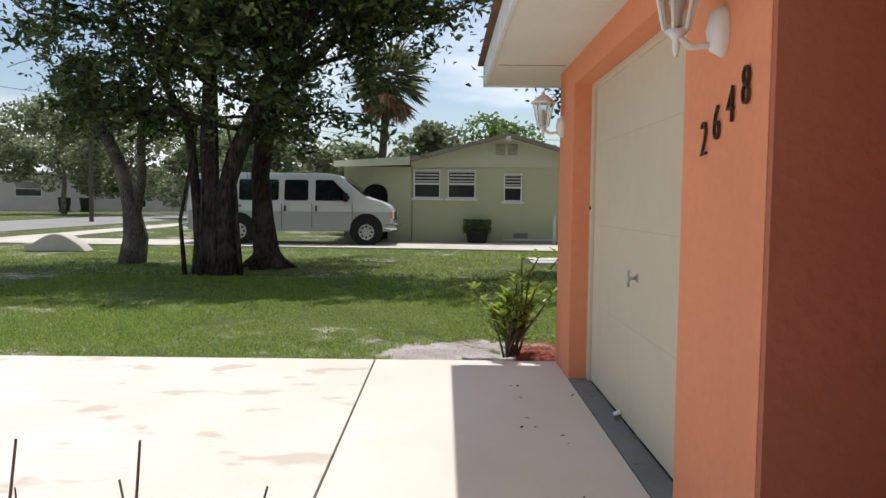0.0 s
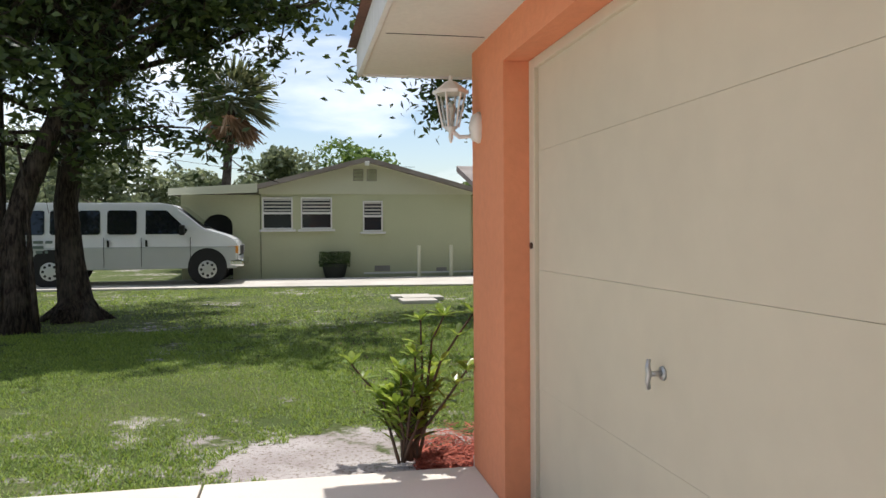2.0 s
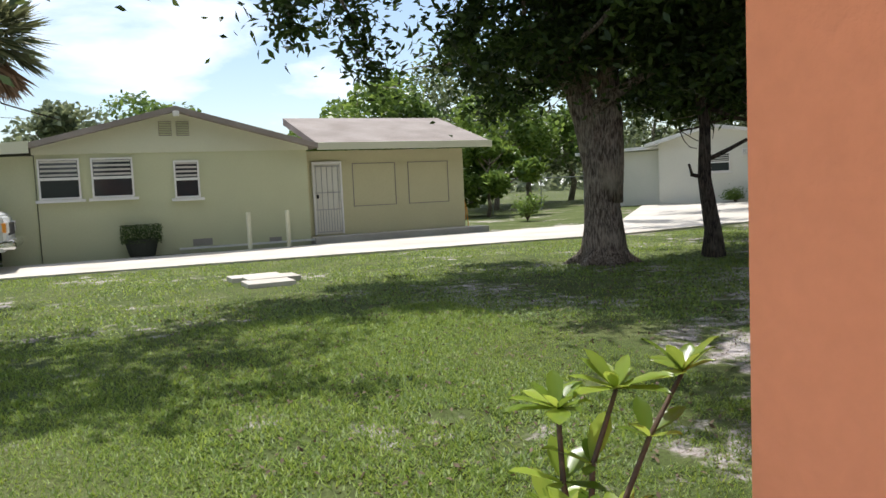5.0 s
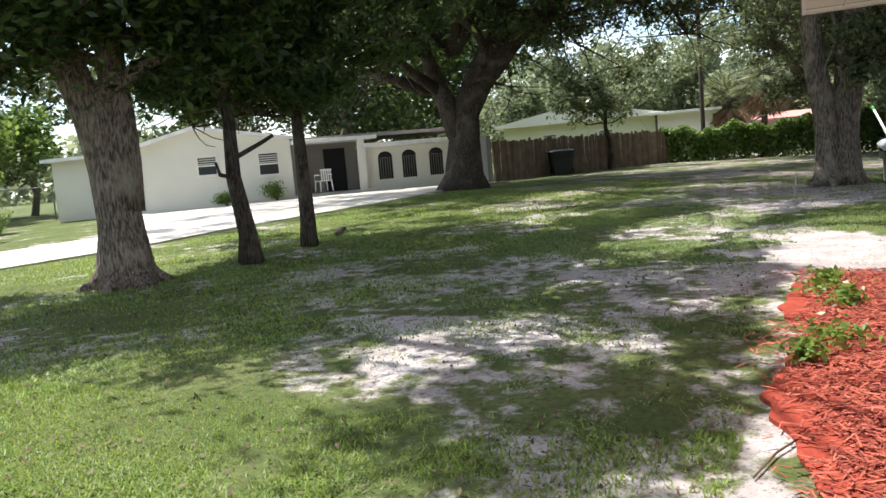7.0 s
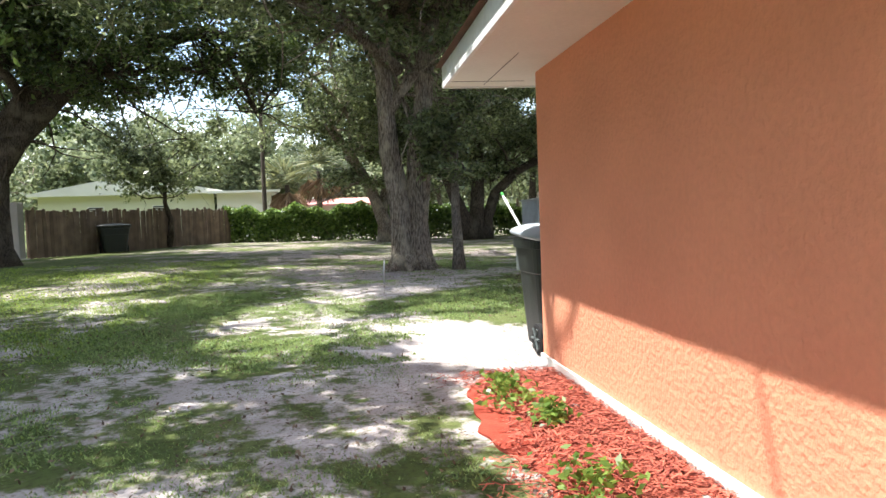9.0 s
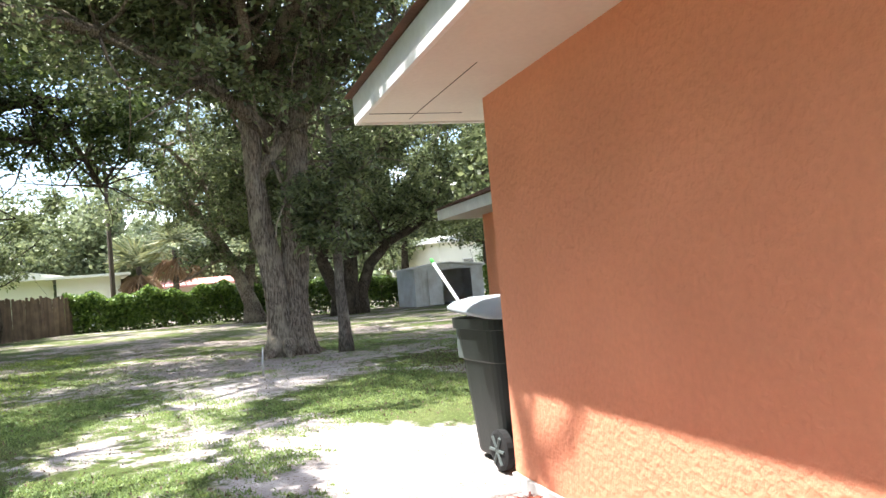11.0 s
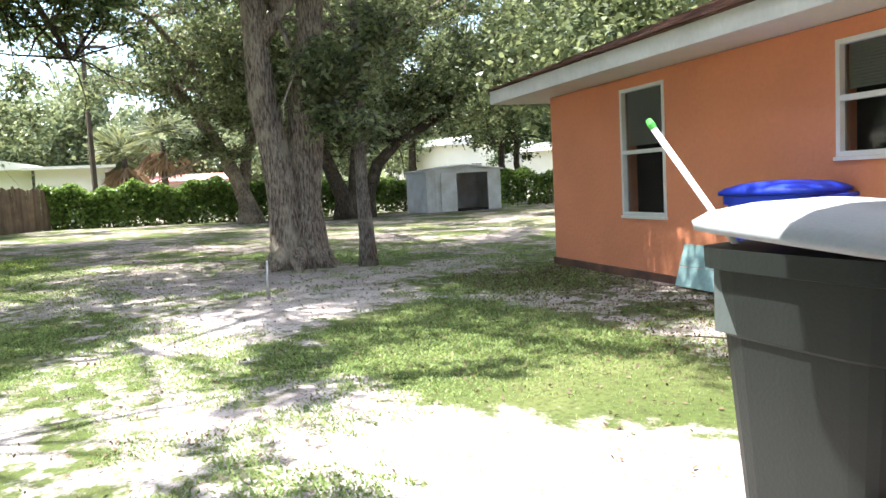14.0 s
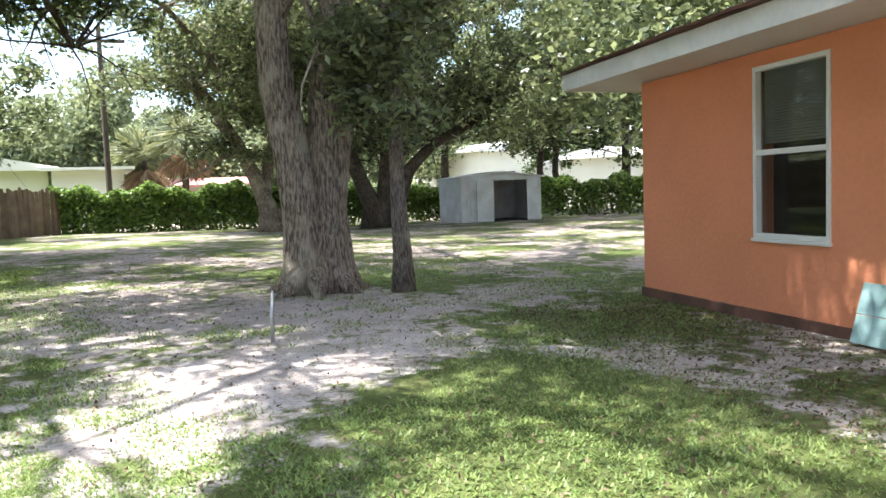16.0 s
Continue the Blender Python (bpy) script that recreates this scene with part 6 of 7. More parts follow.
chain_fence((8.9, 25.5), (24.5, 29.5), 1.5)


def metal_shed():
    top = thing("metal_shed", 34.0, -8.95, GROUND, "small white metal garden shed with a dark open doorway", "shed", -83)
    part("wall", boxes((-1.65, -0.32, 0.0, 0.03, 0, 1.62)), "shed_metal", top)
    part("wall", boxes((1.1, 1.7, 0.0, 0.03, 0, 1.62)), "shed_metal", top)
    part("wall", boxes((-0.32, 1.1, 0.0, 0.03, 1.52, 1.62)), "shed_metal", top)
    part("wall", boxes((-1.65, -1.62, 0.03, 2.0, 0, 1.62)), "shed_metal", top)
    part("wall", boxes((1.67, 1.7, 0.03, 2.0, 0, 1.62)), "shed_metal", top)
    part("wall", boxes((-1.62, 1.67, 1.97, 2.0, 0, 1.62)), "shed_metal", top)
    for k in range(9):
        x = -1.6 + 0.155 * k
        part("rib", boxes((x, x + 0.02, -0.014, -0.001, 0.02, 1.6)), "shed_metal", top)
    part("door", boxes((-1.05, -0.35, -0.06, -0.03, 0.03, 1.5), bevel=0.004), "shed_metal", top, "sliding door pushed open")
    bm = bmesh.new()
    prism(bm, ((-1.75, 1.60), (-1.75, 1.66), (0.0, 1.86), (1.8, 1.66), (1.8, 1.60), (0.0, 1.80)), "y", -0.12, 2.1)
    part("roof", bm, "shed_metal", top)
    bm = bmesh.new()
    prism(bm, ((-1.62, 1.62), (1.67, 1.62), (0.0, 1.80)), "y", 0.0, 0.03)
    part("gable", bm, "shed_metal", top)
    part("floor", boxes((-1.6, 1.65, 0.04, 1.95, 0, 0.03)), "dark", top)
    return top


metal_shed()


def far_house(name, x, y, turn, w, d, h, rise, wall, roof, label, gable_front=True, windows=()):
    """A plain low house; its front is local -y from 0 to w."""
    top = thing(name, x, y, -0.05, label, "house", turn, kind="structure")
    part("wall", boxes((0, w, 0, d, 0, h)), wall, top)
    bm = bmesh.new()
    if gable_front:
        prism(bm, ((-0.5, h - 0.02), (-0.5, h + 0.12), (w / 2, h + rise + 0.14), (w + 0.5, h + 0.12), (w + 0.5, h - 0.02)), "y", -0.5, d + 0.5)
    else:
        prism(bm, ((-0.6, h - 0.02), (-0.6, h + 0.12), (d / 2, h + rise + 0.14), (d + 0.6, h + 0.12), (d + 0.6, h - 0.02)), "x", -0.5, w + 0.5)
    part("roof", bm, roof, top)
    for x0, z0, ww, hh in windows:
        jalousie(top, x0, -0.004, z0, ww, hh)
    return top


far_house("pale_house", 46.0, 18.2, -78, 9.5, 8, 2.75, 0.95, "green_gable", "white_wall", "pale mint bungalow behind the board fence", True, ((2.5, 1.1, 0.9, 1.0), (6.0, 1.1, 0.9, 1.0)))
far_house("pale_annex", 47.6, 8.7, -82, 3.2, 6, 2.7, 0.12, "white_wall", "white_wall", "flat-roofed pale annex", False)
far_house("pink_roofed_house", 55.0, 4.2, -88, 4.6, 6, 1.9, 0.45, "pink_wall", "pink_roof", "small house with a faded pink roof behind the hedge", False)
far_house("white_building", 52.0, -14.5, -70, 7.0, 6, 3.6, 0.6, "white_wall", "fascia_white", "bright white building beyond the trees", True, ((2.0, 1.2, 1.0, 1.2),))
far_house("white_building", 46.0, -22.5, -60, 8.0, 6, 2.9, 0.5, "white_wall", "fascia_white", "white house beyond the hedge", False, ((2.0, 1.2, 1.0, 1.0),))
far_house("street_house", -44.0, 64.0, 26, 19, 8, 3.6, 0.9, "pink_wall", "fascia_white", "pale pink bungalow with a white roof across the street", False, ((3.0, 1.4, 2.2, 1.4), (9.0, 1.4, 1.4, 1.4), (13.5, 0.4, 1.0, 2.2)))


def culvert():
    top = thing("culvert_end", -9.9, 11.9, GROUND, "curved white concrete culvert end in the verge", "concrete")
    bm = bmesh.new()
    pts = [(-0.75, 0.0), (-0.75, 0.18), (-0.55, 0.20)] + [(-0.5 + 0.95 * k / 10, 0.20 + 0.22 * math.sin(math.pi * k / 10) ** 0.8) for k in range(1, 10)] + [(0.55, 0.16), (0.7, 0.0)]
    prism(bm, pts, "y", -0.22, 0.22)
    bmesh.ops.bevel(bm, geom=bm.edges[:], offset=0.02, segments=1, affect="EDGES")
    part("headwall", bm, "concrete_far", top)


culvert()


def utility_pole(x, y, h, r=0.13):
    top = thing("utility_pole", x, y, GROUND, "tall dark wooden utility pole", "pole")
    bm = bmesh.new()
    tube(bm, ((0, 0, -0.2), (0, 0, h * 0.5), (0, 0, h)), (r, r * 0.85, r * 0.7), 10)
    part("shaft", bm, "pole_wood", top)
    part("crossarm", boxes((-0.05, 0.05, -0.9, 0.9, h - 0.6, h - 0.48)), "pole_wood", top)


utility_pole(39.0, 5.1, 7.7, 0.12)
utility_pole(-9.8, 42.0, 6.0, 0.12)
utility_pole(-19.5, 34.0, 5.5, 0.12)


def cable(a, b, sag):
    bm = bmesh.new()
    pts = [Vector(a).lerp(Vector(b), k / 12) - Vector((0, 0, sag * 4 * (k / 12) * (1 - k / 12))) for k in range(13)]
    tube(bm, pts, (0.012,) * 13, 5)
    tagged(part("overhead_cable", bm, "dark"), "thin black overhead cable", "cable")


cable((-9.8, 42.0, 5.8), (14, 46, 4.0), 0.5)
cable((-30, 26.0, 7.5), (6, 40, 5.0), 0.8)


def palm(x, y, h, seed, dead=24, live=26, r=0.16, size=1.1, lean=0.0):
    """Cabbage palm: a trunk with a round head of fans and a skirt of dry ones."""
    rng = np.random.default_rng(seed)
    top = thing("palm_tree", x, y, GROUND, "cabbage palm with a skirt of dry fronds", "palm")
    bm = bmesh.new()
    tube(bm, [(lean * k / 6, 0.05 * math.sin(k), h * k / 6 - 0.05) for k in range(7)], np.linspace(r * 1.15, r * 0.85, 7), 10, 0.15)
    part("trunk", bm, "bark_dark", top)
    for name, n, mat, lo, hi in (("fronds", live, "leaf_palm", -0.55, 1.3), ("dry_fronds", dead, "leaf_dead", -1.25, -0.7)):
        v, f = [], []
        for _ in range(n):
            a, e = rng.uniform(0, 2 * math.pi), rng.uniform(lo, hi)
            d = np.array((math.cos(a) * math.cos(e), math.sin(a) * math.cos(e), math.sin(e)))
            s = np.cross(d, (0, 0, 1.0))
            s /= np.linalg.norm(s)
            o = np.array((lean, 0, h)) + d * size * 0.5
            for k in range(11):
                b = (k - 5) * 0.25
                q = d * math.cos(b) + s * math.sin(b) + np.array((0, 0, -0.25 - 0.1 * abs(b)))
                q *= size * rng.uniform(0.6, 0.9) / np.linalg.norm(q)
                w = np.cross(q, d + np.array((0.1, 0.2, 0.3)))
                w *= 0.035 * size / (np.linalg.norm(w) + 1e-6)
                i = len(v)
                v.extend((o - w * 0.4, o + q * 0.5 - w, o + q, o + q * 0.5 + w))
                f.append((i, i + 1, i + 2, i + 3))
        flat_mesh(name, np.array(v), np.array(f), mat, top)
    return top


palm(-3.6, 24.5, 6.0, 1, r=0.17, size=1.5, lean=0.45, dead=26, live=64)
palm(46.5, 2.6, 4.0, 2, size=1.7, dead=44)
palm(48.5, 4.6, 3.2, 3, size=1.6, dead=44)


# ---- far trees ----
def far_tree(x, y, h, r, seed, mat="leaf_hazed", count=5200, size=0.30, low=0.15):
    rng = np.random.default_rng(seed)
    top = thing("background_tree", x, y, GROUND, "leafy green tree beyond the gardens", "tree", group="background trees")
    bm = bmesh.new()
    tube(bm, [(rng.normal(0, 0.1), rng.normal(0, 0.1), z) for z in np.linspace(-0.1, h * 0.7, 6)], np.linspace(0.05 * h * 0.5, 0.03, 6), 8, 0.15)
    blobs = []
    for _ in range(13):
        a, q = rng.uniform(0, 2 * math.pi), rng.uniform(0.15, 1) ** 0.7
        z = h * rng.uniform(low + 0.12, 0.9)
        rad = r * (1 - 0.45 * abs(z / h - 0.5) * 2)
        c = np.array((math.cos(a) * q * rad, math.sin(a) * q * rad, z))
        tube(bm, limb(rng, (0, 0, h * rng.uniform(0.25, 0.6)), c - np.array((0, 0, h * 0.4)), np.linalg.norm(c[:2]) + 0.3, 4, 0.1), np.linspace(0.05, 0.012, 5), 5)
        blobs.append((c, r * rng.uniform(0.25, 0.48)))
    part("trunk", bm, "bark_oak", top, smooth=True)
    pts = []
    for c, rad in blobs:
        n = count // 13
        d = rng.normal(size=(n, 3))
        d /= np.linalg.norm(d, axis=1)[:, None]
        pts.append(c + d * rad * rng.uniform(0.35, 1.15, (n, 1)) ** 0.6 * np.array((1, 1, 0.8)))
    pts = np.concatenate(pts)
    pts = pts[pts[:, 2] > 0.25]
    v, f = leaf_cloud(rng, pts, size, 0.2, 0.55)
    flat_mesh("crown", v, f, mat, top)
    return top


rng_f = np.random.default_rng(99)
# behind the green house
for k, (x, y, h, r, m) in enumerate(((-9, 31, 4.6, 2.6, "leaf_hazed"), (-5.5, 33, 4.0, 2.4, "leaf_hazed"), (-1.0, 32, 5.0, 2.6, "leaf_hazed"), (2.0, 35, 5.6, 2.8, "leaf_hedge"), (5.5, 36, 4.2, 2.6, "leaf_hazed"),
                                     (10, 31, 6.2, 2.8, "leaf_bright"), (13.5, 33, 6.4, 2.8, "leaf_hedge"), (17, 31, 6.0, 3.0, "leaf_bright"), (21, 34, 7.0, 3.2, "leaf_hedge"), (25, 36, 8.0, 3.6, "leaf_oak"),
                                     (29, 33, 9.0, 4.0, "leaf_oak"), (33, 29, 9.0, 4.0, "leaf_oak"), (37, 23, 8.5, 4.0, "leaf_oak"), (14, 26, 3.6, 1.8, "leaf_bright"), (20, 39, 9, 4, "leaf_oak"))):
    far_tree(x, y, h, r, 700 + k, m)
# wide dark tree added behind the white house to shade its porch
far_tree(31.5, 21.0, 12.0, 8.0, 717, "leaf_dark", 26000, 0.34, 0.2)
# behind the orange house
for k, (x, y, h, r, m) in enumerate(((14.5, -15.5, 8.5, 3.4, "leaf_bright"), (9.0, -15.5, 8.0, 3.2, "leaf_hedge"), (19.5, -15.5, 12.0, 5.0, "leaf_oak"), (25.5, -14.0, 13.0, 6.0, "leaf_oak"), (31.0, -15.5, 12.0, 5.0, "leaf_oak"), (4.0, -16.0, 8, 3, "leaf_hedge"))):
    far_tree(x, y, h, r, 820 + k, m, 14000, 0.26)
palm(12.0, -13.6, 6.2, 5, size=2.0)
palm(16.5, -13.4, 5.6, 6, size=1.9)
# across the street
for k, (x, y, h, r) in enumerate(((-30, 52, 9, 4.5), (-24, 50, 8, 4.0), (-20, 58, 9, 5), (-36, 70, 10, 5), (-44, 78, 10, 5), (-52, 60, 9, 4.5), (-16, 44, 6, 3.2), (-12.5, 38, 3.6, 2.2), (-56, 85, 11, 5))):
    far_tree(x, y, h, r, 740 + k, "leaf_hazed", 6500, 0.36)
# beyond the board fence and the hedge
for k in range(24):
    a = math.radians(-36 + 68 * (k + rng_f.uniform(-0.3, 0.3)) / 24)
    dist = rng_f.uniform(58, 78)
    far_tree(dist * math.cos(a), dist * math.sin(a) + 2, rng_f.uniform(7.5, 11.0), rng_f.uniform(3.8, 5.4), 780 + k, "leaf_hazed", 6000, 0.42)


# ---- woods on the horizon ----
def far_woods():
    rng = np.random.default_rng(3)
    n = 30000
    a = rng.uniform(0, 2 * math.pi, n)
    dist = rng.uniform(95, 125, n)
    hmax = 6.5 + 1.5 * np.sin(a * 9) + 1.2 * np.sin(a * 23 + 1) + 0.8 * np.sin(a * 51)
    c = np.stack([dist * np.cos(a) + 8, dist * np.sin(a) + 8, rng.uniform(0, 1, n) ** 0.8 * hmax], 1)
    v, f = leaf_cloud(rng, c, 1.6, 0.1, 0.7)
    tagged(flat_mesh("woods", v, f, "leaf_hazed"), "distant belt of trees", "woods", kind="stuff")


far_woods()


# ---- grass, weeds and fallen leaves ----
def patch_noise(x, y, s, seed):
    rng = np.random.default_rng(seed)
    out = np.zeros_like(x)
    for k in range(7):
        a, f, p = rng.uniform(0, 2 * math.pi), s * rng.uniform(0.6, 2.2), rng.uniform(0, 6.28)
        out += np.sin((x * math.cos(a) + y * math.sin(a)) * f + p)
    return out / 3.5


def on_grass(x, y):
    """Which places carry grass: not the drives, beds or the house."""
    drive = (y < 0.0) & (x < 0.05)
    house = (x > -0.1) & (x < 6.65) & (y < 0.9) | (x >= 6.6) & (x < 14.85) & (y < -3.1)
    far_drive = (y > 13.95 - 0.12 * (x + 2)) & (y < 17.4) & (x > -13) & (x < 14)
    sand = (((x + 0.55) / 0.75) ** 2 + ((y - 0.3) / 0.75) ** 2 + 0.5 * patch_noise(x, y, 5, 6) + 0.4 * patch_noise(x, y, 28, 8) < 1) | (((x - 7.6) / 1.4) ** 2 + ((y - 0.3) / 1.0) ** 2 + 0.7 * patch_noise(x, y, 3, 7) + 0.5 * patch_noise(x, y, 24, 9) < 1)
    return ~(drive | house | far_drive | sand)


def grass(name, count, x0, x1, y0, y1, height, width, seed, thin, label, mat="grass_blade"):
    rng = np.random.default_rng(seed)
    x, y = rng.uniform(x0, x1, count), rng.uniform(y0, y1, count)
    lush = np.clip(1.2 - ((x - 10.6) / 2.6) ** 2 - ((y + 0.5) / 1.2) ** 2, 0, 1) + 0.5 * np.clip(1.2 - ((x - 11) / 3.0) ** 2 - ((y - 3.6) / 0.9) ** 2, 0, 1) + np.clip(1.2 - ((x - 1.4) / 2.3) ** 2 - ((y - 4.6) / 1.7) ** 2, 0, 1) - 0.45 * np.clip(1.2 - ((x - 15) / 4) ** 2 - ((y - 0.9) / 2.2) ** 2, 0, 1)
    yard = np.clip((x + 0.2) / 2.6, 0, 1) * np.clip((9.5 - y) / 4.5, 0, 1)
    keep = on_grass(x, y) & (patch_noise(x, y, 1.5, 4) * 0.6 + patch_noise(x, y, 6.5, 14) * 0.65 + rng.normal(0, 0.25, count) > -0.75 + thin * yard - 1.2 * lush)
    x, y = x[keep], y[keep]
    n = len(x)
    a, lean = rng.uniform(0, 2 * math.pi, n), rng.uniform(0.5, 2.4, n)
    h = height * rng.uniform(0.5, 1.3, n)
    w = width * rng.uniform(0.7, 1.3, n)
    b = np.stack([x, y, GROUND - 0.015 + rise(x, y)], 1)
    s = np.stack([np.cos(a), np.sin(a), np.zeros(n)], 1) * w[:, None]
    d = np.stack([-np.sin(a) * lean, np.cos(a) * lean, np.ones(n)], 1)
    d *= h[:, None] / np.linalg.norm(d, axis=1)[:, None]
    tip = b + d
    v = np.stack([b - s, b + s, tip], 1).reshape(-1, 3)
    f = np.arange(3 * n).reshape(n, 3)
    return tagged(flat_mesh(name, v, f, mat), label, "grass", kind="stuff")


grass("lawn_grass", 330000, -7, 2.5, 0.0, 6.5, 0.040, 0.0048, 1, 0.9, "short sunlit lawn grass")
grass("yard_grass", 300000, 0.5, 14, 0.5, 8.5, 0.028, 0.0062, 2, 0.75, "thin patchy grass on pale sand", "grass_dry")
grass("back_grass", 300000, 7, 20, -4.0, 4.5, 0.030, 0.0070, 3, 0.6, "thin shaded grass", "grass_dry")
grass("far_grass", 150000, -13, 22, 4.0, 14.0, 0.050, 0.010, 4, 0.2, "lawn under the trees")


def litter():
    rng = np.random.default_rng(15)
    n = 20000
    x, y = rng.uniform(-0.5, 24, n), rng.uniform(-3.1, 8, n)
    x, y = np.concatenate([x, rng.uniform(7, 14.5, 5000)]), np.concatenate([y, rng.uniform(-3.1, -1.4, 5000)])
    keep = on_grass(x, y)
    c = np.stack([x[keep], y[keep], GROUND + 0.006 + rise(x[keep], y[keep])], 1)
    v, f = leaf_cloud(rng, c, 0.033, 0.0, 0.5, 3.0)
    lie = np.repeat(c[:, 2], 4) - 0.006
    v[:, 2] = np.clip(v[:, 2], lie - 0.004, lie + 0.03)
    tagged(flat_mesh("leaf_litter", v, f, "leaf_litter"), "dry brown fallen leaves", "leaves", kind="stuff")


litter()


# ---- small things ----
def bare_plant(x, y):
    rng = np.random.default_rng(61)
    top = thing("potted_plant", x, y, 0.0, "nearly leafless plant in a small clay pot", "plant")
    bm = bmesh.new()
    tube(bm, ((0, 0, 0), (0, 0, 0.02), (0, 0, 0.2), (0, 0, 0.24)), (0.09, 0.10, 0.13, 0.14), 18)
    part("pot", bm, "pole_wood", top)
    for k in range(15):
        a = rng.uniform(0, 6.28)
        bm = bmesh.new()
        line = limb(rng, (0, 0, 0.2), (0.45 * math.cos(a), 0.45 * math.sin(a), 1), rng.uniform(0.52, 0.76), 6, 0.24, 0.05)
        tube(bm, line, np.linspace(0.0045, 0.002, 7), 6)
        for j in (3, 4, 5):
            tube(bm, limb(rng, line[j], rng.normal(size=3) + np.array((0, 0, 0.6)), 0.06, 2, 0.2), (0.0025, 0.002, 0.001), 5)
        part("twig", bm, "twig", top)


bare_plant(-1.36, -4.70)
fence_bin = wheelie_bin(29.6, 9.6, 200, "bin_dark", "bin_dark", "black wheeled bin beside the board fence", 0.92, 0.52, 0.5)


def parked_car(x, y, turn):
    top = thing("car", x, y, 0.0, "dark blue saloon car parked across the street", "car", turn)
    bm = bmesh.new()
    prism(bm, ((-2.2, 0.3), (-2.25, 0.75), (-1.9, 0.9), (-1.3, 0.95), (-0.8, 1.38), (0.5, 1.40), (1.2, 0.95), (2.1, 0.82), (2.25, 0.6), (2.2, 0.3)), "y", -0.85, 0.85)
    bmesh.ops.bevel(bm, geom=bm.edges[:], offset=0.05, segments=2, affect="EDGES")
    part("body", bm, "car_blue", top)
    for s in (-1, 1):
        bm = bmesh.new()
        prism(bm, ((-1.15, 0.97), (-0.75, 1.30), (0.45, 1.32), (1.0, 0.97)), "y", s * 0.85 - 0.006, s * 0.85 + 0.006)
        part("window", bm, "glass_van", top)
        for wx in (-1.4, 1.35):
            wheel = new("wheel")
            wheel.parent, wheel.location = top, (wx, s * 0.78, 0.31)
            bm = bmesh.new()
            tube(bm, ((0, -0.1, 0), (0, -0.08, 0), (0, 0.08, 0), (0, 0.1, 0)), (0.28, 0.31, 0.31, 0.28), 20)
            part("tyre", bm, "rubber", wheel)
            bm = bmesh.new()
            tube(bm, ((0, s * 0.1, 0), (0, s * 0.11, 0)), (0.18, 0.15), 16)
            part("rim", bm, "metal_grey", wheel)
    return top


parked_car(-41.5, 58.0, 30)
for x, y in ((-34.0, 60.0), (-32.6, 61.0)):
    wheelie_bin(x, y, 120, "bin_dark", "bin_dark", "black wheeled bin at the far kerb", 1.2, 0.5, 0.55)


def chunk(x, y, turn, length, mat, label, name, r=0.05):
    top_bm = bmesh.new()
    tube(top_bm, ((-length / 2, 0, r * 0.7), (0, 0.02, r), (length / 2, 0, r * 0.8)), (r * 0.7, r, r * 0.6), 8, 0.2)
    ob = part(name, top_bm, mat, None, smooth=True)
    ob.matrix_world = pose(x, y, GROUND, 0, 0, turn)
    return tagged(ob, label, "branch")


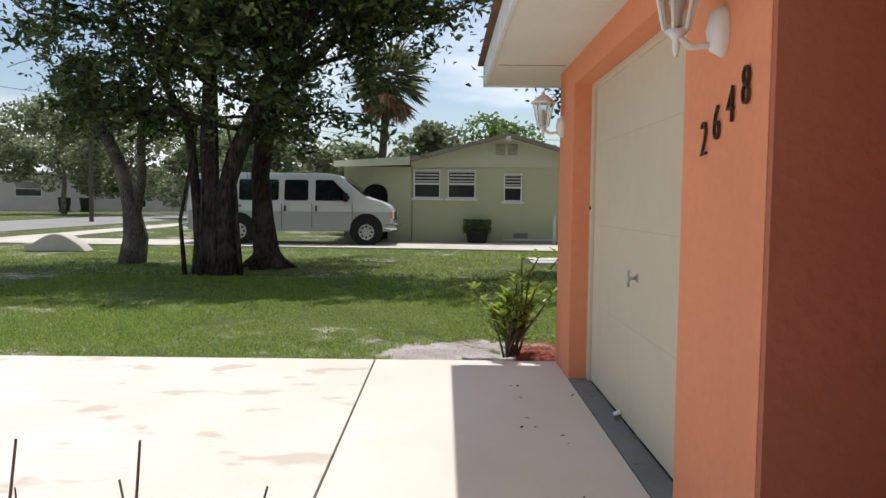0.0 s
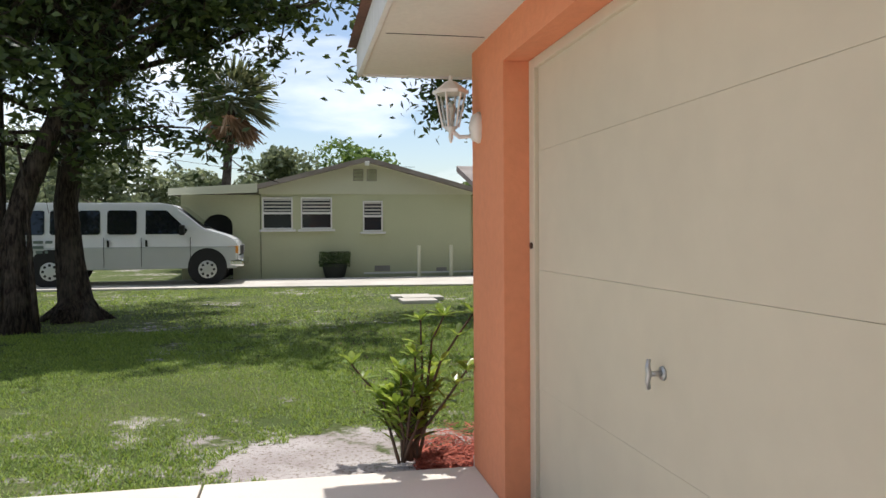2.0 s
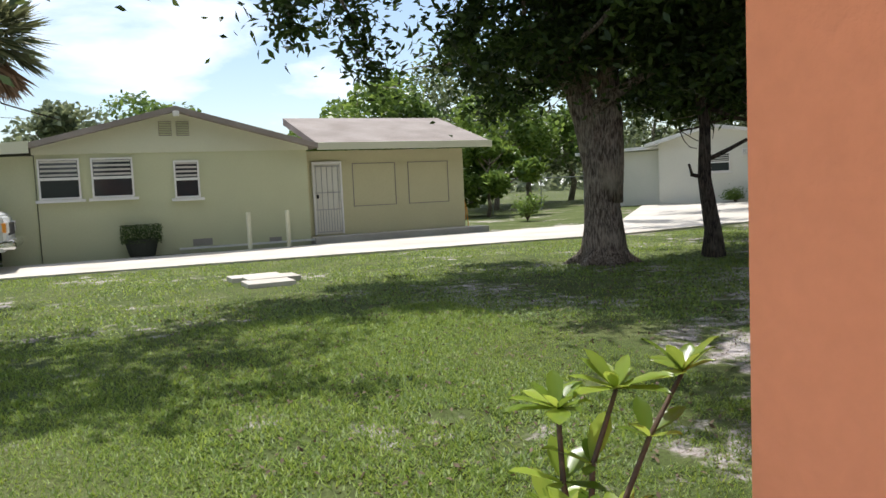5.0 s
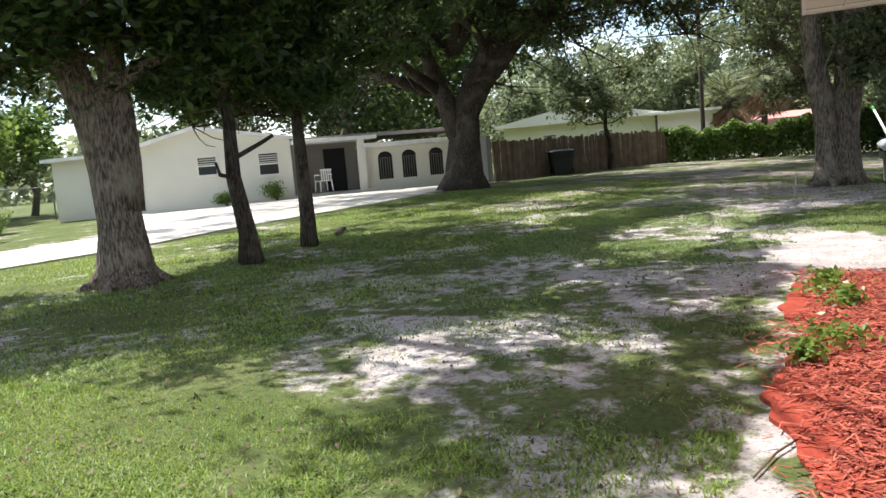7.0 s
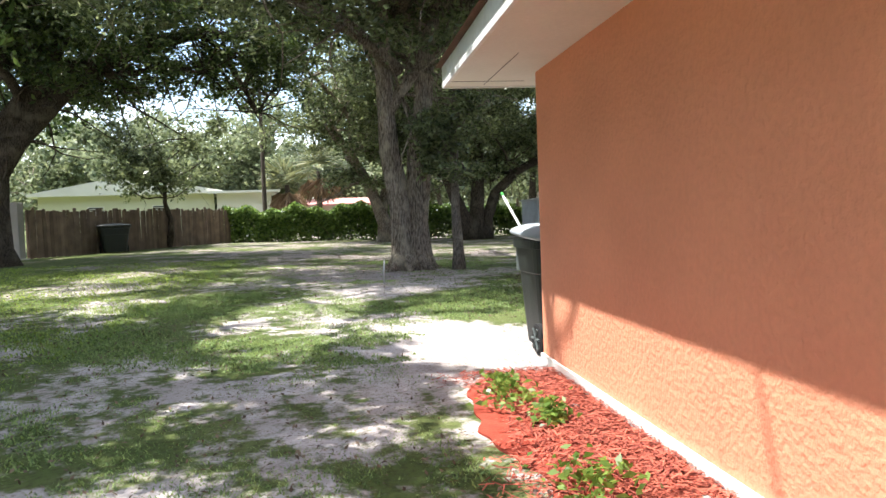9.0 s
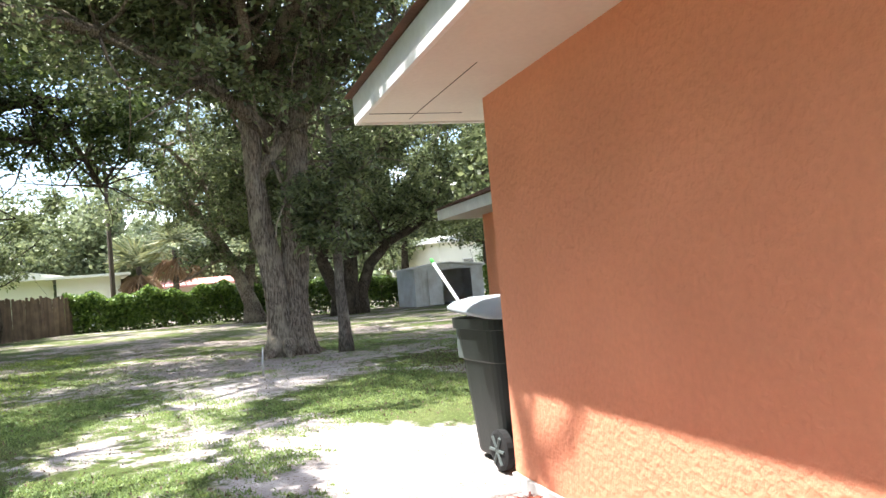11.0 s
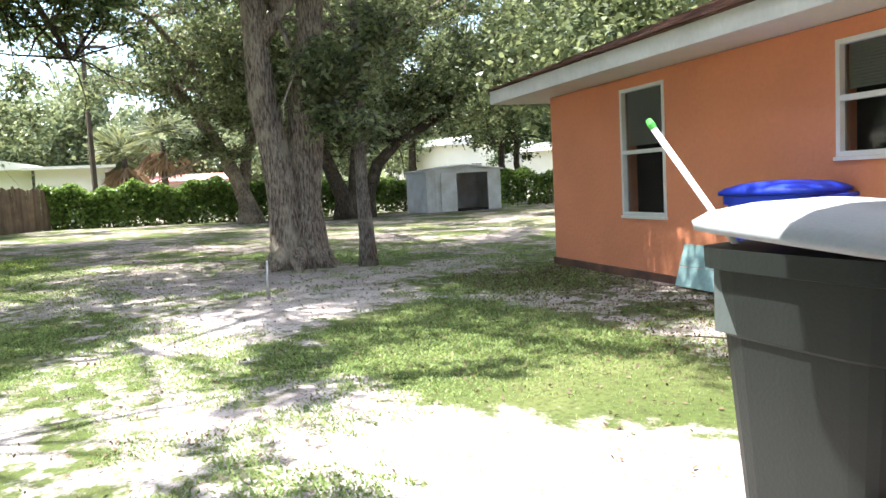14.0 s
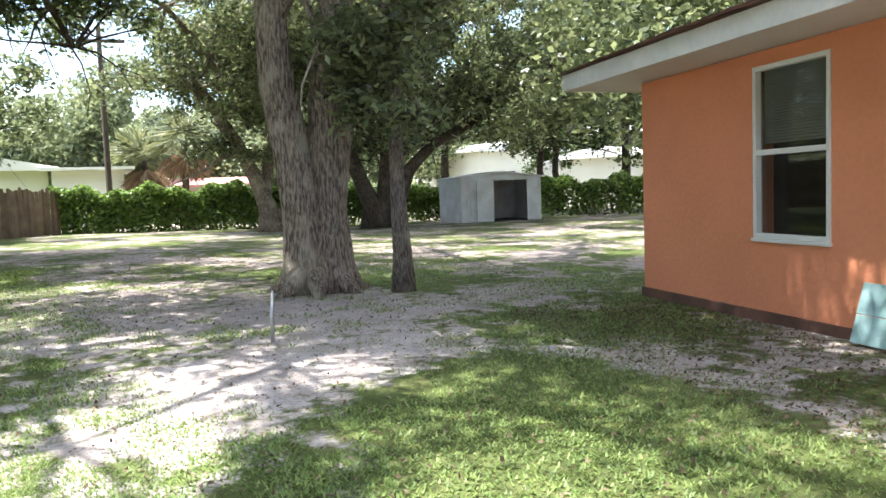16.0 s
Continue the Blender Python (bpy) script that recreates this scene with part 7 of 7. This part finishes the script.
chunk(11.3, 8.55, 25, 1.1, "bark_grey", "short sawn log lying on the ground", "log", 0.06)
chunk(2.3, 0.75, -20, 0.5, "twig", "bent brown twig lying on mulch", "fallen_twig", 0.005)
chunk(9.6, -2.0, 40, 0.9, "bark_dark", "dry fallen branch near the wing", "fallen_branch", 0.008)
for k, (x, y, s) in enumerate(((3.7, 0.14, 0.030), (3.35, 0.12, 0.028), (5.2, 0.2, 0.025))):
    bm = bmesh.new()
    bmesh.ops.create_icosphere(bm, subdivisions=2, radius=s)
    for v in bm.verts:
        v.co = Vector((v.co.x * 1.3, v.co.y, v.co.z * 0.6)) * (1 + 0.25 * noise.noise(v.co * 25 + Vector((k, 0, 0))))
    ob = part("stone", bm, "grey_wall", None, smooth=True)
    ob.matrix_world = pose(x, y, s * 0.35 - 0.026, 0, 0, 50 * k)
    tagged(ob, "small pale stone lying in the mulch", "stone", "stones in the mulch")


def low_bush(x, y, r, h, seed, label):
    """A loose small bush: thin stems from one foot, leaves round their tips."""
    rng = np.random.default_rng(seed)
    top = thing("bush", x, y, GROUND, label, "bush")
    tips = []
    for k in range(9):
        a = rng.uniform(0, 2 * math.pi)
        line = limb(rng, (0, 0, 0), (math.cos(a) * r / h, math.sin(a) * r / h, 1), h * rng.uniform(0.7, 1.0), 4, 0.14)
        bm = bmesh.new()
        tube(bm, line, np.linspace(0.016, 0.005, 5), 5)
        part("stem", bm, "twig", top)
        tips.extend(line[2:])
    tips = np.array(tips)
    c = tips[rng.integers(0, len(tips), 1100)] + rng.normal(size=(1100, 3)) * np.array((0.13, 0.13, 0.09))
    v, f = leaf_cloud(rng, c[c[:, 2] > 0.12], 0.09, 0.1, 0.5)
    flat_mesh("foliage", v, f, "leaf_bright", top)


low_bush(12.6, 20.9, 0.45, 0.85, 901, "loose young bush on the neighbours' lawn")
low_bush(23.2, 19.2, 0.40, 0.75, 902, "small green bush against the white house")
low_bush(21.9, 20.6, 0.30, 0.5, 903, "low green bush beside the white wall")
bm = bmesh.new()
tube(bm, ((0, 0, -0.05), (0.01, 0.0, 0.2), (0.05, -0.02, 0.42)), (0.016, 0.015, 0.012), 8)
stake = tagged(part("garden_stake", bm, "metal_grey", smooth=True), "short leaning grey pipe stuck in the ground", "stake")
stake.matrix_world = pose(13.95, 0.8, GROUND)


def threshold_litter():
    """A few dry leaves blown against the garage door."""
    rng = np.random.default_rng(44)
    c = np.stack([rng.uniform(-0.5, 0.12, 26), rng.uniform(-4.4, -0.8, 26), np.full(26, 0.012)], 1)
    v, f = leaf_cloud(rng, c, 0.035, 0.0, 0.45, 3.0)
    v[:, 2] = np.clip(v[:, 2], 0.008, 0.022)
    tagged(flat_mesh("blown_leaves", v, f, "leaf_litter"), "dry brown leaves blown onto the concrete", "leaves", kind="stuff")


threshold_litter()
